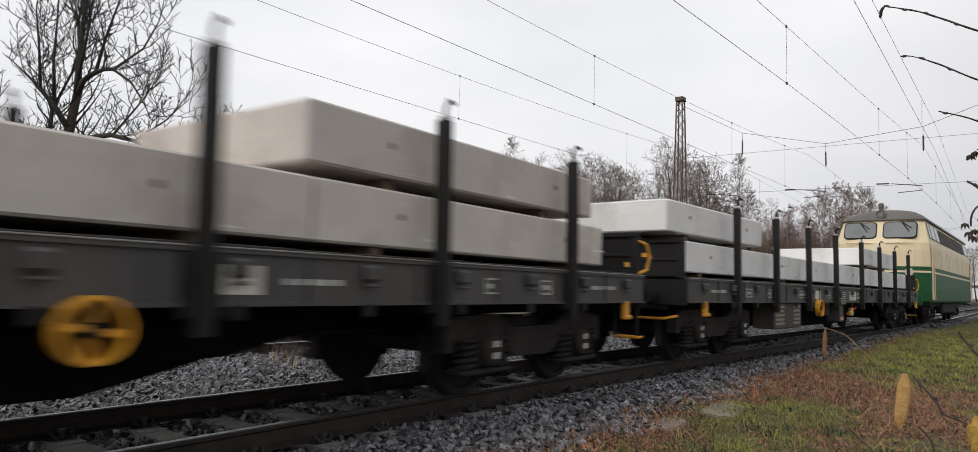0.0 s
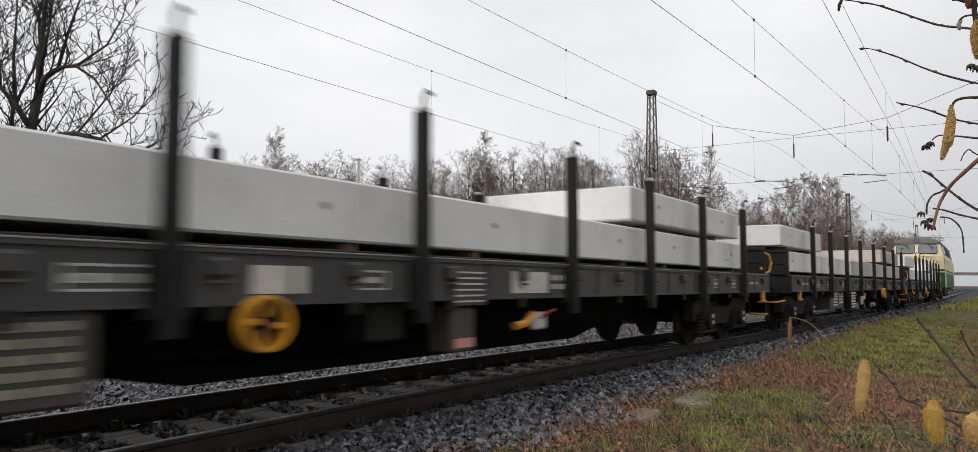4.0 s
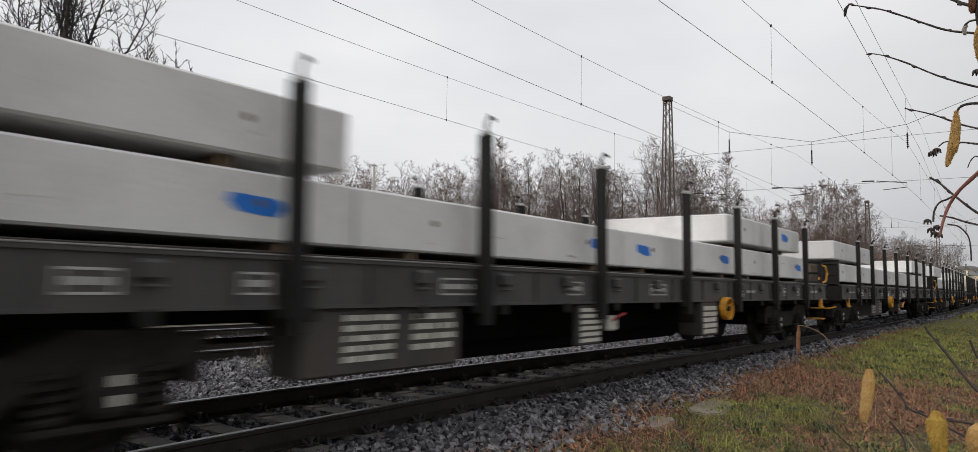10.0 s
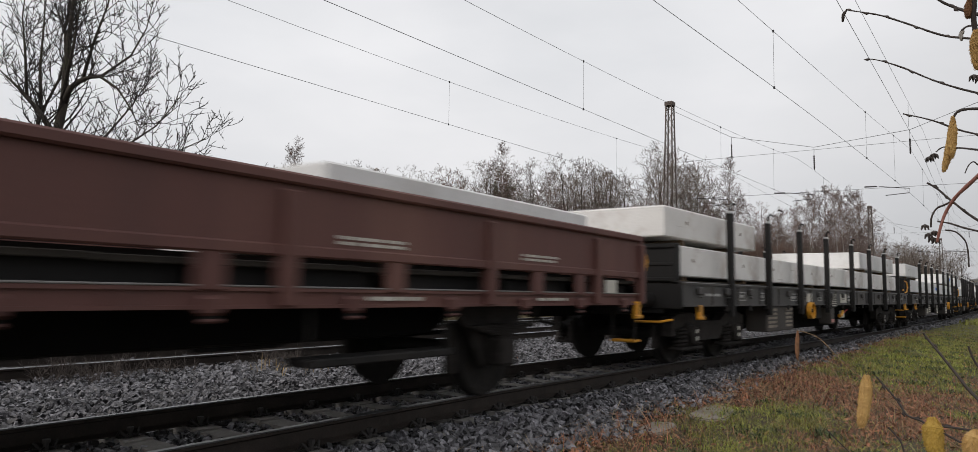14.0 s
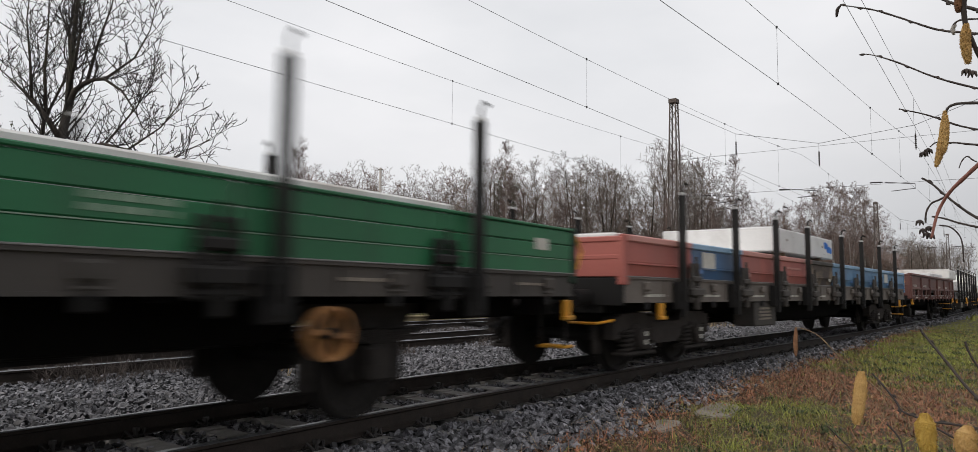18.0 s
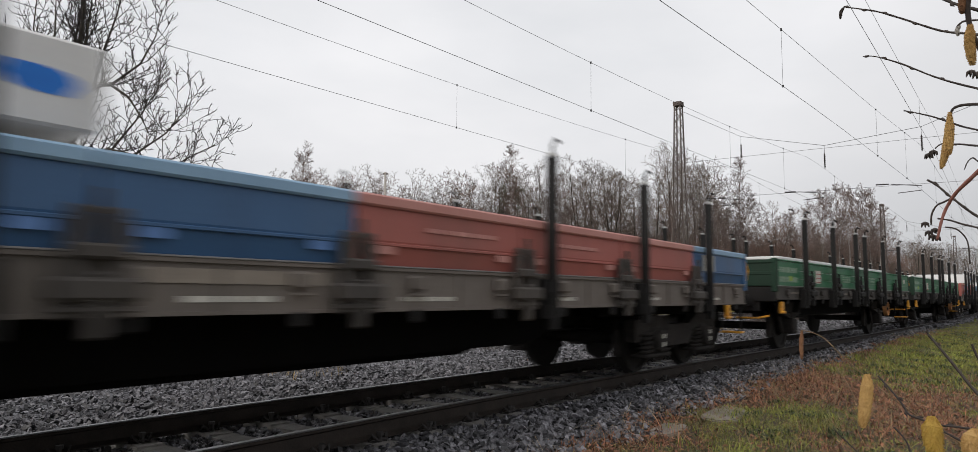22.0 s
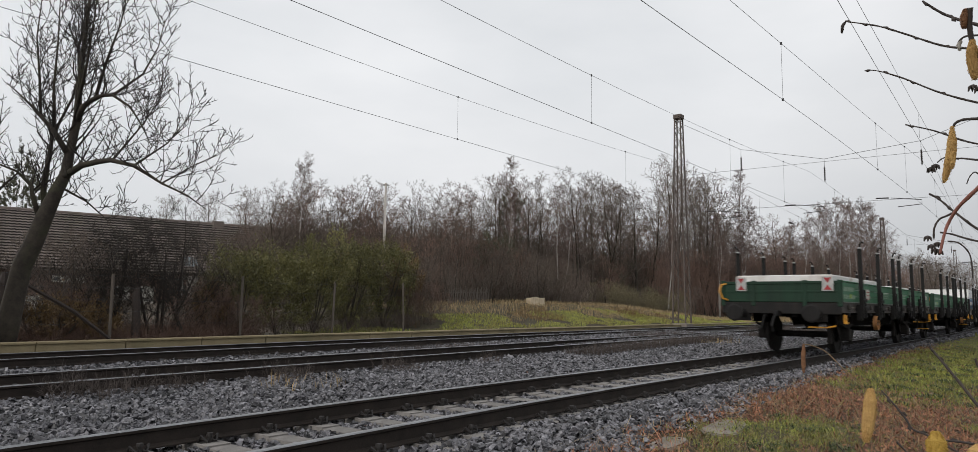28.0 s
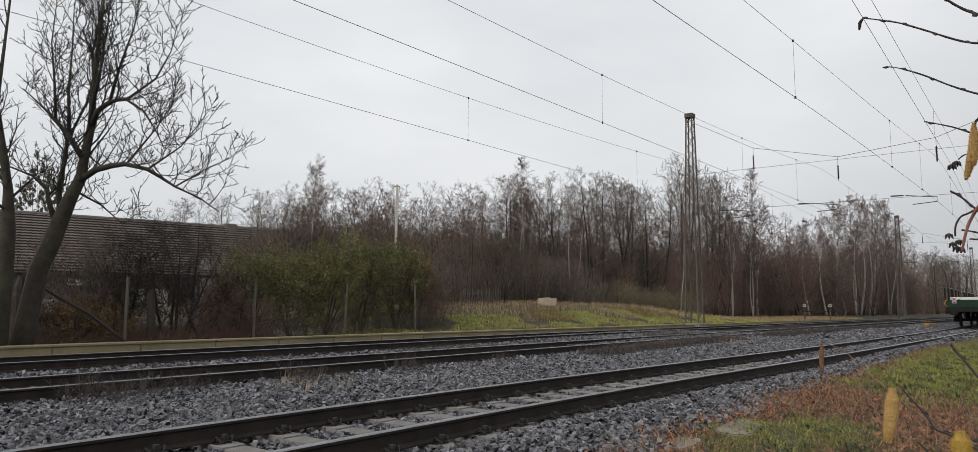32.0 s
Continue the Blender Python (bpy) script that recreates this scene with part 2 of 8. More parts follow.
MAT = {
    # bed under the stones is near-black to paint the shade in their gaps
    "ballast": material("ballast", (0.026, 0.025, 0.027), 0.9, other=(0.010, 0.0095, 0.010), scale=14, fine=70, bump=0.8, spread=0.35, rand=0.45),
    "stone": material("ballast_stone", (0.182, 0.178, 0.192), 0.5, other=(0.032, 0.031, 0.035), scale=9, fine=60, bump=0.3, spread=0.3, rand=0.85, spec=0.5, by_piece=True),
    "soil": material("soil", (0.11, 0.085, 0.06), 0.95, other=(0.05, 0.042, 0.03), scale=3, fine=40, bump=0.8),
    # soil colour lowered to paint shade between the grass blades
    "grass_soil": material("grassy_soil", (0.056, 0.052, 0.021), 0.95, other=(0.045, 0.028, 0.018), scale=2.5, fine=30, bump=1.0, spread=0.3),
    "rail_side": material("rail_rust", (0.040, 0.031, 0.026), 0.75, other=(0.018, 0.0148, 0.013), scale=5, fine=60, bump=0.3, spec=0.2),
    "rail_head": material("rail_steel", (0.33, 0.335, 0.35), 0.35, 0.85, other=(0.20, 0.20, 0.205), scale=4, fine=80, bump=0.03),
    "sleeper": material("sleeper_concrete", (0.29, 0.272, 0.255), 0.9, other=(0.15, 0.14, 0.13), scale=5, fine=50, bump=0.6, rand=0.25, stain=(0.075, 0.062, 0.054), stain_scale=2.5, stain_amount=0.7),
    "fastener": material("fastener", (0.034, 0.029, 0.027), 0.7, other=(0.014, 0.012, 0.0115), fine=80),
    "frame_black": material("grimy_black_steel", (0.0165, 0.0152, 0.0148), 0.75, other=(0.0085, 0.008, 0.0078), scale=3, fine=40, spec=0.3, stain=(0.040, 0.033, 0.029), stain_scale=1.6, stain_amount=0.55, streak=True),
    # near-black colour deepens the shade beneath the wagon decks
    "truss_black": material("shade_black_truss_steel", (0.0065, 0.006, 0.0058), 0.9, other=(0.0035, 0.0033, 0.0032), scale=3, fine=40, spec=0.08),
    "sole_grey": material("dusty_dark_steel", (0.070, 0.067, 0.066), 0.58, spec=0.45, other=(0.041, 0.039, 0.039), scale=2.5, fine=30, stain=(0.085, 0.068, 0.056), stain_scale=1.4, streak=True),
    "frame_grey": material("grimy_grey_steel", (0.078, 0.069, 0.063), 0.7, other=(0.045, 0.040, 0.036), scale=2.5, fine=30, spec=0.35, stain=(0.10, 0.082, 0.068), stain_scale=1.2, streak=True),
    "edge_steel": material("highlight_steel_edge", (0.28, 0.27, 0.265), 0.45, 0.3, other=(0.12, 0.115, 0.11), scale=4, fine=40),
    "frame_dust": material("dusty_brown_grey_steel", (0.20, 0.173, 0.152), 0.75, other=(0.115, 0.099, 0.087), scale=2.5, fine=30, spec=0.35, stain=(0.15, 0.12, 0.10), stain_scale=1.2, streak=True),
    "bogie_dusty": material("dusty_bogie_steel", (0.050, 0.043, 0.039), 0.9, spec=0.25, other=(0.026, 0.022, 0.020), scale=6, fine=50, bump=0.4),
    "bogie": material("bogie_grime", (0.042, 0.037, 0.034), 0.9, spec=0.2, other=(0.014, 0.0125, 0.012), scale=6, fine=50, bump=0.4),
    "wheel": material("wheel_steel", (0.028, 0.025, 0.023), 0.8, 0.1, other=(0.013, 0.0115, 0.0105), spec=0.25, fine=40),
    "orange_faded": material("faded_orange_paint", (0.50, 0.235, 0.075), 0.6, other=(0.30, 0.135, 0.05), scale=5, stain=(0.12, 0.08, 0.05), stain_scale=7, stain_amount=0.6),
    "yellow": material("brake_yellow", (0.78, 0.37, 0.025), 0.5, other=(0.58, 0.25, 0.02), scale=5, stain=(0.12, 0.08, 0.04), stain_scale=7, stain_amount=0.5),
    "white": material("white_marking", (0.50, 0.50, 0.48), 0.6, other=(0.30, 0.30, 0.29), scale=8),
    "tan_label": material("dusty_label", (0.30, 0.255, 0.21), 0.7, other=(0.20, 0.17, 0.14), scale=8),
    "panel_white": material("sign_white", (0.62, 0.60, 0.54), 0.6, other=(0.45, 0.43, 0.38), scale=8),
    "concrete": material("precast_concrete", (0.85, 0.845, 0.835), 0.85, other=(0.64, 0.635, 0.625), scale=1.1, fine=30, bump=0.3, spread=0.8, stain=(0.50, 0.48, 0.455), stain_scale=1.3, stain_amount=0.5, rand=0.08),
    "concrete_stained": material("stained_concrete", (0.88, 0.865, 0.84), 0.87, other=(0.68, 0.66, 0.635), scale=1.2, fine=30, bump=0.3, spread=0.8, stain=(0.46, 0.385, 0.335), stain_scale=1.6, stain_amount=0.7, rand=0.06),
    "concrete_warm": material("weathered_concrete", (0.66, 0.605, 0.555), 0.88, other=(0.46, 0.425, 0.39), scale=1.3, fine=30, bump=0.3, spread=0.8, stain=(0.32, 0.26, 0.23), stain_scale=1.5, stain_amount=0.55, rand=0.08),
    "scuff": material("concrete_scuff", (0.66, 0.64, 0.61), 0.9, other=(0.52, 0.50, 0.47), scale=6, fine=30, rand=0.3),
    "timber": material("packing_timber", (0.22, 0.15, 0.09), 0.85, other=(0.12, 0.08, 0.05), scale=5, fine=40, bump=0.4),
    "deck_plank": material("worn_deck_plank", (0.05, 0.042, 0.036), 0.9, other=(0.025, 0.021, 0.018), scale=5, fine=40, bump=0.4, rand=0.3),
    "green": material("green_wagon_paint", (0.016, 0.160, 0.060), 0.5, other=(0.012, 0.110, 0.044), scale=1.5, fine=25, bump=0.08, stain=(0.03, 0.07, 0.04), stain_scale=1.2, stain_amount=0.55, streak=True),
    "green_end": material("dirty_green_paint", (0.016, 0.050, 0.028), 0.7, other=(0.010, 0.025, 0.016), scale=2, fine=25, spec=0.3, stain=(0.02, 0.022, 0.018), stain_amount=0.6, streak=True),
    "blue": material("blue_wagon_paint", (0.045, 0.125, 0.265), 0.5, other=(0.034, 0.092, 0.20), scale=1.5, fine=25, bump=0.08, stain=(0.08, 0.10, 0.13), stain_amount=0.5, streak=True),
    "blue_patch": material("bright_blue_patch", (0.13, 0.26, 0.56), 0.5, other=(0.09, 0.19, 0.42), scale=4, fine=25),
    "blue_pale": material("lit_blue_rim_paint", (0.30, 0.46, 0.62), 0.5, other=(0.20, 0.34, 0.50), scale=2, fine=25),
    "blue_faded": material("weathered_light_blue_paint", (0.105, 0.235, 0.395), 0.5, other=(0.07, 0.17, 0.30), scale=1.5, fine=25, bump=0.08, stain=(0.03, 0.085, 0.19), stain_amount=0.85, stain_scale=1.1),
    "red": material("faded_red_paint", (0.43, 0.125, 0.100), 0.6, other=(0.32, 0.093, 0.075), scale=1.5, fine=25, bump=0.08, stain=(0.17, 0.085, 0.07), stain_amount=0.5, streak=True),
    "red_pale": material("pale_red_paint", (0.60, 0.29, 0.25), 0.6, other=(0.48, 0.21, 0.18), scale=2, fine=25),
    "brown": material("brown_wagon_paint", (0.135, 0.052, 0.043), 0.65, other=(0.088, 0.037, 0.032), scale=1.5, fine=25, bump=0.1, stain=(0.20, 0.10, 0.075), stain_amount=0.5, streak=True),
    "brown_dark": material("burnt_panel", (0.085, 0.058, 0.046), 0.75, other=(0.04, 0.03, 0.026), scale=2, fine=30, stain=(0.30, 0.23, 0.15), stain_scale=2.2, stain_amount=0.8),
    "cream": material("cream_loco_paint", (0.78, 0.66, 0.43), 0.45, other=(0.68, 0.57, 0.37), scale=1.2, fine=25, bump=0.03, stain=(0.48, 0.38, 0.23), stain_amount=0.3, streak=True),
    # pale grey carries the bright reflection in the panes
    "cab_glass": material("reflection_grey_glass", (0.20, 0.21, 0.21), 0.12, other=(0.14, 0.15, 0.15), scale=1, bump=0.0, spec=0.7),
    "loco_green": material("green_loco_paint", (0.006, 0.090, 0.026), 0.5, other=(0.005, 0.062, 0.019), scale=1.2, spec=0.35),
    "loco_roof": material("loco_roof_grey", (0.15, 0.14, 0.125), 0.7, other=(0.09, 0.085, 0.075), scale=2),
    "glass": material("cab_glass", (0.10, 0.12, 0.13), 0.06, other=(0.06, 0.07, 0.075), scale=1, bump=0.0, spec=0.9),
    "blue_mark": material("blue_spray_mark", (0.012, 0.21, 0.72), 0.6, other=(0.01, 0.15, 0.58), scale=8),
    "red_mark": material("red_marking", (0.42, 0.035, 0.04), 0.6),
    "bark": material("bark", (0.068, 0.056, 0.042), 0.95, other=(0.028, 0.023, 0.019), scale=5, fine=24, bump=1.0, stain=(0.062, 0.072, 0.03), stain_scale=1.5, stain_amount=0.5),
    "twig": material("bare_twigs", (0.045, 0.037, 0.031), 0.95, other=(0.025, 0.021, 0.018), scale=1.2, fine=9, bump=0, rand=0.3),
    "weed": material("dead_weeds", (0.105, 0.085, 0.075), 0.95, other=(0.06, 0.048, 0.043), scale=1.2, fine=9, bump=0, rand=0.3),
    # brown lightened for the haze and inner shade of the far wood
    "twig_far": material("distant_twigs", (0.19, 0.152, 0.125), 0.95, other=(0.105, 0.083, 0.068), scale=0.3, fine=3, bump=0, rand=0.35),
    "twig_olive": material("olive_twigs", (0.27, 0.235, 0.14), 0.95, other=(0.17, 0.145, 0.085), scale=0.3, fine=3, bump=0, rand=0.35),
    "twig_birch": material("birch_twigs", (0.19, 0.135, 0.115), 0.95, other=(0.11, 0.08, 0.068), scale=0.3, fine=3, bump=0, rand=0.3),
    "twig_red": material("reddish_twigs", (0.24, 0.155, 0.12), 0.95, other=(0.145, 0.094, 0.074), scale=0.2, fine=2, bump=0, rand=0.4),
    "birch": material("birch_bark", (0.52, 0.49, 0.45), 0.8, other=(0.24, 0.21, 0.19), scale=5, fine=14, bump=0.2),
    "leaf_green": material("olive_evergreen_leaf", (0.22, 0.205, 0.063), 0.65, other=(0.09, 0.085, 0.034), scale=0.9, fine=6, bump=0, rand=0.7, spread=0.35),
    "leaf_brown": material("withered_brown_leaf", (0.20, 0.135, 0.055), 0.85, other=(0.11, 0.065, 0.035), scale=0.9, fine=6, bump=0, rand=0.6),
    "ivy": material("dark_ivy_leaf", (0.095, 0.098, 0.055), 0.6, other=(0.055, 0.055, 0.033), scale=0.7, fine=6, bump=0, rand=0.5),
    "grass": material("winter_grass", (0.275, 0.305, 0.05), 0.8, other=(0.13, 0.115, 0.038), scale=2.2, fine=12, bump=0, rand=0.7, spread=0.35),
    "weed_green": material("dark_green_weeds", (0.085, 0.125, 0.032), 0.7, other=(0.045, 0.062, 0.022), scale=4, fine=20, bump=0, rand=0.6),
    "catkin_brown": material("withered_catkin", (0.26, 0.13, 0.065), 0.9, other=(0.15, 0.07, 0.035), scale=60, fine=260, bump=0.4),
    "bank_green": material("lush_bank_grass", (0.36, 0.40, 0.085), 0.8, other=(0.26, 0.22, 0.075), scale=0.9, fine=6, bump=0, rand=0.6, spread=0.4),
    "pale_green_mark": material("faded_lettering_and_lit_edge", (0.27, 0.36, 0.27), 0.6, other=(0.15, 0.25, 0.17), scale=8),
    "lime_mark": material("lime_lettering", (0.30, 0.42, 0.06), 0.6, other=(0.20, 0.30, 0.05), scale=8),
    "thatch": material("dead_grass_thatch", (0.28, 0.20, 0.10), 0.9, other=(0.17, 0.105, 0.058), scale=1.8, fine=12, bump=0, rand=0.5),
    "straw": material("dry_stalks", (0.46, 0.36, 0.20), 0.9, other=(0.28, 0.19, 0.10), scale=1.5, fine=9, bump=0, rand=0.4),
    "dry_stem": material("dry_weed_stem", (0.25, 0.175, 0.10), 0.9, other=(0.16, 0.105, 0.06), scale=30, fine=90),
    "litter": material("dead_leaf_litter", (0.43, 0.19, 0.105), 0.9, other=(0.11, 0.052, 0.034), scale=5, fine=22, bump=0, rand=0.8, spread=0.35),
    "wall": material("platform_wall", (0.37, 0.30, 0.175), 0.9, other=(0.235, 0.19, 0.11), scale=1.5, fine=25, bump=0.4, stain=(0.13, 0.125, 0.06), stain_amount=0.5, streak=True),
    "slabs": material("path_slab", (0.29, 0.255, 0.22), 0.95, other=(0.16, 0.14, 0.115), scale=4, fine=40, bump=0.8, stain=(0.075, 0.075, 0.035), stain_scale=3, stain_amount=0.6),
    "galv": material("rusty_lattice_steel", (0.150, 0.122, 0.105), 0.75, 0.1, other=(0.085, 0.062, 0.052), scale=2, fine=25),
    "wire": material("dark_wire", (0.06, 0.06, 0.062), 0.6),
    "insulator": material("brown_porcelain", (0.03, 0.02, 0.017), 0.35),
    "roof_tile": material("grey_brown_roof_tile", (0.185, 0.152, 0.136), 0.9, other=(0.105, 0.086, 0.077), scale=1.2, fine=14, bump=0.2, rand=0.3, stain=(0.10, 0.095, 0.065), stain_amount=0.5),
    # tile fronts coloured dark for the shade under each course
    "tile_edge": material("shaded_tile_edge", (0.045, 0.037, 0.033), 0.95, other=(0.03, 0.025, 0.022), scale=2, fine=20),
    "render_wall": material("brown_brick_house_wall", (0.17, 0.115, 0.095), 0.9, other=(0.11, 0.075, 0.062), scale=1.5),
    "catkin": material("hazel_catkin", (0.52, 0.35, 0.07), 0.85, other=(0.36, 0.22, 0.04), scale=60, fine=260, bump=0.4),
    "catkin_dry": material("dry_catkin", (0.56, 0.36, 0.13), 0.85, other=(0.38, 0.22, 0.075), scale=60, fine=260, bump=0.4),
    "hazel": material("hazel_twig", (0.06, 0.045, 0.038), 0.8, other=(0.035, 0.027, 0.024), scale=20, fine=90),
    "pink_stem": material("reddish_stem", (0.33, 0.14, 0.11), 0.8, other=(0.22, 0.09, 0.07), scale=20, fine=90),
    "orange_box": material("orange_signal_box", (0.72, 0.30, 0.03), 0.6),
    "wood_fence": material("grey_fence_wood", (0.15, 0.125, 0.105), 0.9, other=(0.09, 0.075, 0.062), scale=4, fine=30, bump=0.3),
    "wood_pale": material("pale_wood", (0.70, 0.60, 0.44), 0.85, other=(0.5, 0.41, 0.29), scale=4, fine=30),
}



# ---- mesh helpers ----
class Build:
    """Collects vertices and faces of one mesh."""
    def __init__(self):
        self.v, self.f = [], []

    def add(self, verts, faces):
        k = len(self.v)
        self.v += [tuple(p) for p in verts]
        self.f += [tuple(i + k for i in q) for q in faces]
        return self

    def box(self, x0, x1, y0, y1, z0, z1, b=0.0, m=None):
        """A box whose edges are chamfered by b."""
        c, h = ((x0 + x1) / 2, (y0 + y1) / 2, (z0 + z1) / 2), (abs(x1 - x0) / 2, abs(y1 - y0) / 2, abs(z1 - z0) / 2)
        b = min(b, min(h) * 0.8)
        vs, idx = [], {}
        for sx in (-1, 1):
            for sy in (-1, 1):
                for sz in (-1, 1):
                    for a in range(3 if b else 1):
                        p = [h[0] * sx, h[1] * sy, h[2] * sz]
                        if b:
                            for k in range(3):
                                if k != a:
                                    p[k] -= b * (sx, sy, sz)[k]
                        idx[sx, sy, sz, a] = len(vs)
                        vs.append((p[0] + c[0], p[1] + c[1], p[2] + c[2]))
        fs = []
        for a in range(3):
            u, w = (a + 1) % 3, (a + 2) % 3
            for s in (-1, 1):
                q = []
                for su, sw in ((-1, -1), (1, -1), (1, 1), (-1, 1)):
                    k = [0, 0, 0]
                    k[a], k[u], k[w] = s, su, sw
                    q.append(idx[(*k, a if b else 0)])
                fs.append(q if s > 0 else q[::-1])
        if b:
            for a in range(3):
                u, w = (a + 1) % 3, (a + 2) % 3
                for su in (-1, 1):
                    for sw in (-1, 1):
                        q = []
                        for s, ax in ((-1, u), (1, u), (1, w), (-1, w)):
                            k = [0, 0, 0]
                            k[a], k[u], k[w] = s, su, sw
                            q.append(idx[(*k, ax)])
                        fs.append(q if su * sw > 0 else q[::-1])
            for sx in (-1, 1):
                for sy in (-1, 1):
                    for sz in (-1, 1):
                        q = [idx[sx, sy, sz, a] for a in range(3)]
                        fs.append(q if sx * sy * sz > 0 else q[::-1])
        if m is not None:
            vs = [m @ Vector(p) for p in vs]
        return self.add(vs, fs)

    def tube(self, p, q, r0, r1=None, n=8, caps=True):
        """A tapered tube from p to q."""
        p, q = Vector(p), Vector(q)
        r1 = r0 if r1 is None else r1
        w = (q - p).normalized()
        a = w.orthogonal().normalized()
        c = w.cross(a)
        vs = []
        for o, r in ((p, r0), (q, r1)):
            for i in range(n):
                t = 2 * math.pi * i / n
                vs.append(o + a * (r * math.cos(t)) + c * (r * math.sin(t)))
        fs = [(i, (i + 1) % n, n + (i + 1) % n, n + i) for i in range(n)]
        if caps:
            fs += [tuple(range(n))[::-1], tuple(range(n, 2 * n))]
        return self.add(vs, fs)

    def bent(self, pts, radii, n=6):
        """A tube along several points."""
        pts = [Vector(p) for p in pts]
        vs, fs = [], []
        a = None
        for i, p in enumerate(pts):
            w = (pts[min(i + 1, len(pts) - 1)] - pts[max(i - 1, 0)]).normalized()
            a = w.orthogonal().normalized() if a is None else (a - w * a.dot(w)).normalized()
            c = w.cross(a)
            r = radii[i] if hasattr(radii, "__len__") else radii
            for k in range(n):
                t = 2 * math.pi * k / n
                vs.append(p + a * (r * math.cos(t)) + c * (r * math.sin(t)))
        for i in range(len(pts) - 1):
            for k in range(n):
                fs.append((i * n + k, i * n + (k + 1) % n, (i + 1) * n + (k + 1) % n, (i + 1) * n + k))
        fs += [tuple(range(n))[::-1], tuple(range((len(pts) - 1) * n, len(pts) * n))]
        return self.add(vs, fs)

    def lathe(self, profile, axis, at, n=20):
        """A turned body: profile of (along, radius) about the axis 'x', 'y' or 'z' through at."""
        vs, fs = [], []
        for s, r in profile:
            for k in range(n):
                t = 2 * math.pi * k / n
                a, b = r * math.cos(t), r * math.sin(t)
                vs.append({"x": (at[0] + s, at[1] + a, at[2] + b), "y": (at[0] + b, at[1] + s, at[2] + a), "z": (at[0] + a, at[1] + b, at[2] + s)}[axis])
        for i in range(len(profile) - 1):
            for k in range(n):
                fs.append((i * n + k, i * n + (k + 1) % n, (i + 1) * n + (k + 1) % n, (i + 1) * n + k))
        fs += [tuple(range(n))[::-1], tuple(range((len(profile) - 1) * n, len(profile) * n))]
        return self.add(vs, fs)

    def prism(self, poly, axis, lo, hi):
        """A polygon pushed along an axis: poly gives the two other coordinates in order."""
        n, vs = len(poly), []
        for s in (lo, hi):
            for a, b in poly:
                vs.append({"x": (s, a, b), "y": (a, s, b), "z": (a, b, s)}[axis])
        fs = [(i, (i + 1) % n, n + (i + 1) % n, n + i) for i in range(n)] + [tuple(range(n))[::-1], tuple(range(n, 2 * n))]
        return self.add(vs, fs)

    def mesh(self, name, mat, smooth=False):
        me = bpy.data.meshes.new(name)
        me.from_pydata(self.v, [], self.f)
        me.materials.append(MAT[mat])
        fix = bmesh.new()
        fix.from_mesh(me)
        bmesh.ops.recalc_face_normals(fix, faces=fix.faces)
        fix.to_mesh(me)
        fix.free()
        if smooth:
            me.polygons.foreach_set("use_smooth", [True] * len(me.polygons))
        return me


def part(name, b, mat, parent=None, label="", smooth=False):
    """Links a Build, or a mesh made before, as one object under a thing or a part."""
    ob = new(name, b if isinstance(b, bpy.types.Mesh) else b.mesh(name, mat, smooth))
    ob.parent = parent
    return tagged(ob, label) if label else ob


def thing(name, label, category, group="", kind=""):
    return tagged(new(name), label, category, group, kind)


def raw_mesh(name, verts, faces, mat):
    """A large mesh from arrays: verts (n, 3), faces (m, k)."""
    me = bpy.data.meshes.new(name)
    m, k = faces.shape
    me.vertices.add(len(verts))
    me.vertices.foreach_set("co", np.ascontiguousarray(verts, dtype=np.float32).ravel())
    me.loops.add(m * k)
    me.loops.foreach_set("vertex_index", np.ascontiguousarray(faces, dtype=np.int32).ravel())
    me.polygons.add(m)
    me.polygons.foreach_set("loop_start", np.arange(0, m * k, k, dtype=np.int32))
    me.polygons.foreach_set("loop_total", np.full(m, k, dtype=np.int32))
    me.materials.append(MAT[mat])
    me.polygons.foreach_set("use_smooth", np.zeros(m, bool))
    me.update(calc_edges=True)
    return me


# ---- the line of the tracks: u runs along them, v to the left ----
HEAD = radians(40.0)
KNOTS = np.array([-8.0, 0, 6, 12, 20, 30, 42, 56, 75, 100])
OFFS = np.array([4.736, 5.203, 5.46, 5.40, 5.20, 5.085, 5.055, 5.28, 5.77, 6.45])


def spline(y, x):
    """A natural cubic through the knots, straight past its ends: value and slope."""
    n, h = len(KNOTS), np.diff(KNOTS)
    a, b = np.eye(n), np.zeros(n)
    for i in range(1, n - 1):
        a[i, i - 1], a[i, i], a[i, i + 1] = h[i - 1], 2 * (h[i - 1] + h[i]), h[i]
        b[i] = 6 * ((y[i + 1] - y[i]) / h[i] - (y[i] - y[i - 1]) / h[i - 1])
    m = np.linalg.solve(a, b)
    x = np.asarray(x, float)
    xc = np.clip(x, KNOTS[0], KNOTS[-1])
    k = np.clip(np.searchsorted(KNOTS, xc) - 1, 0, n - 2)
    t0, t1 = xc - KNOTS[k], KNOTS[k + 1] - xc
    ca, cb = y[k] / h[k] - m[k] * h[k] / 6, y[k + 1] / h[k] - m[k + 1] * h[k] / 6
    v = m[k] * t1 ** 3 / (6 * h[k]) + m[k + 1] * t0 ** 3 / (6 * h[k]) + ca * t1 + cb * t0
    d = -m[k] * t1 ** 2 / (2 * h[k]) + m[k + 1] * t0 ** 2 / (2 * h[k]) - ca + cb
    return v + (x - xc) * d, d


_U = np.linspace(-320, 420, 14801)
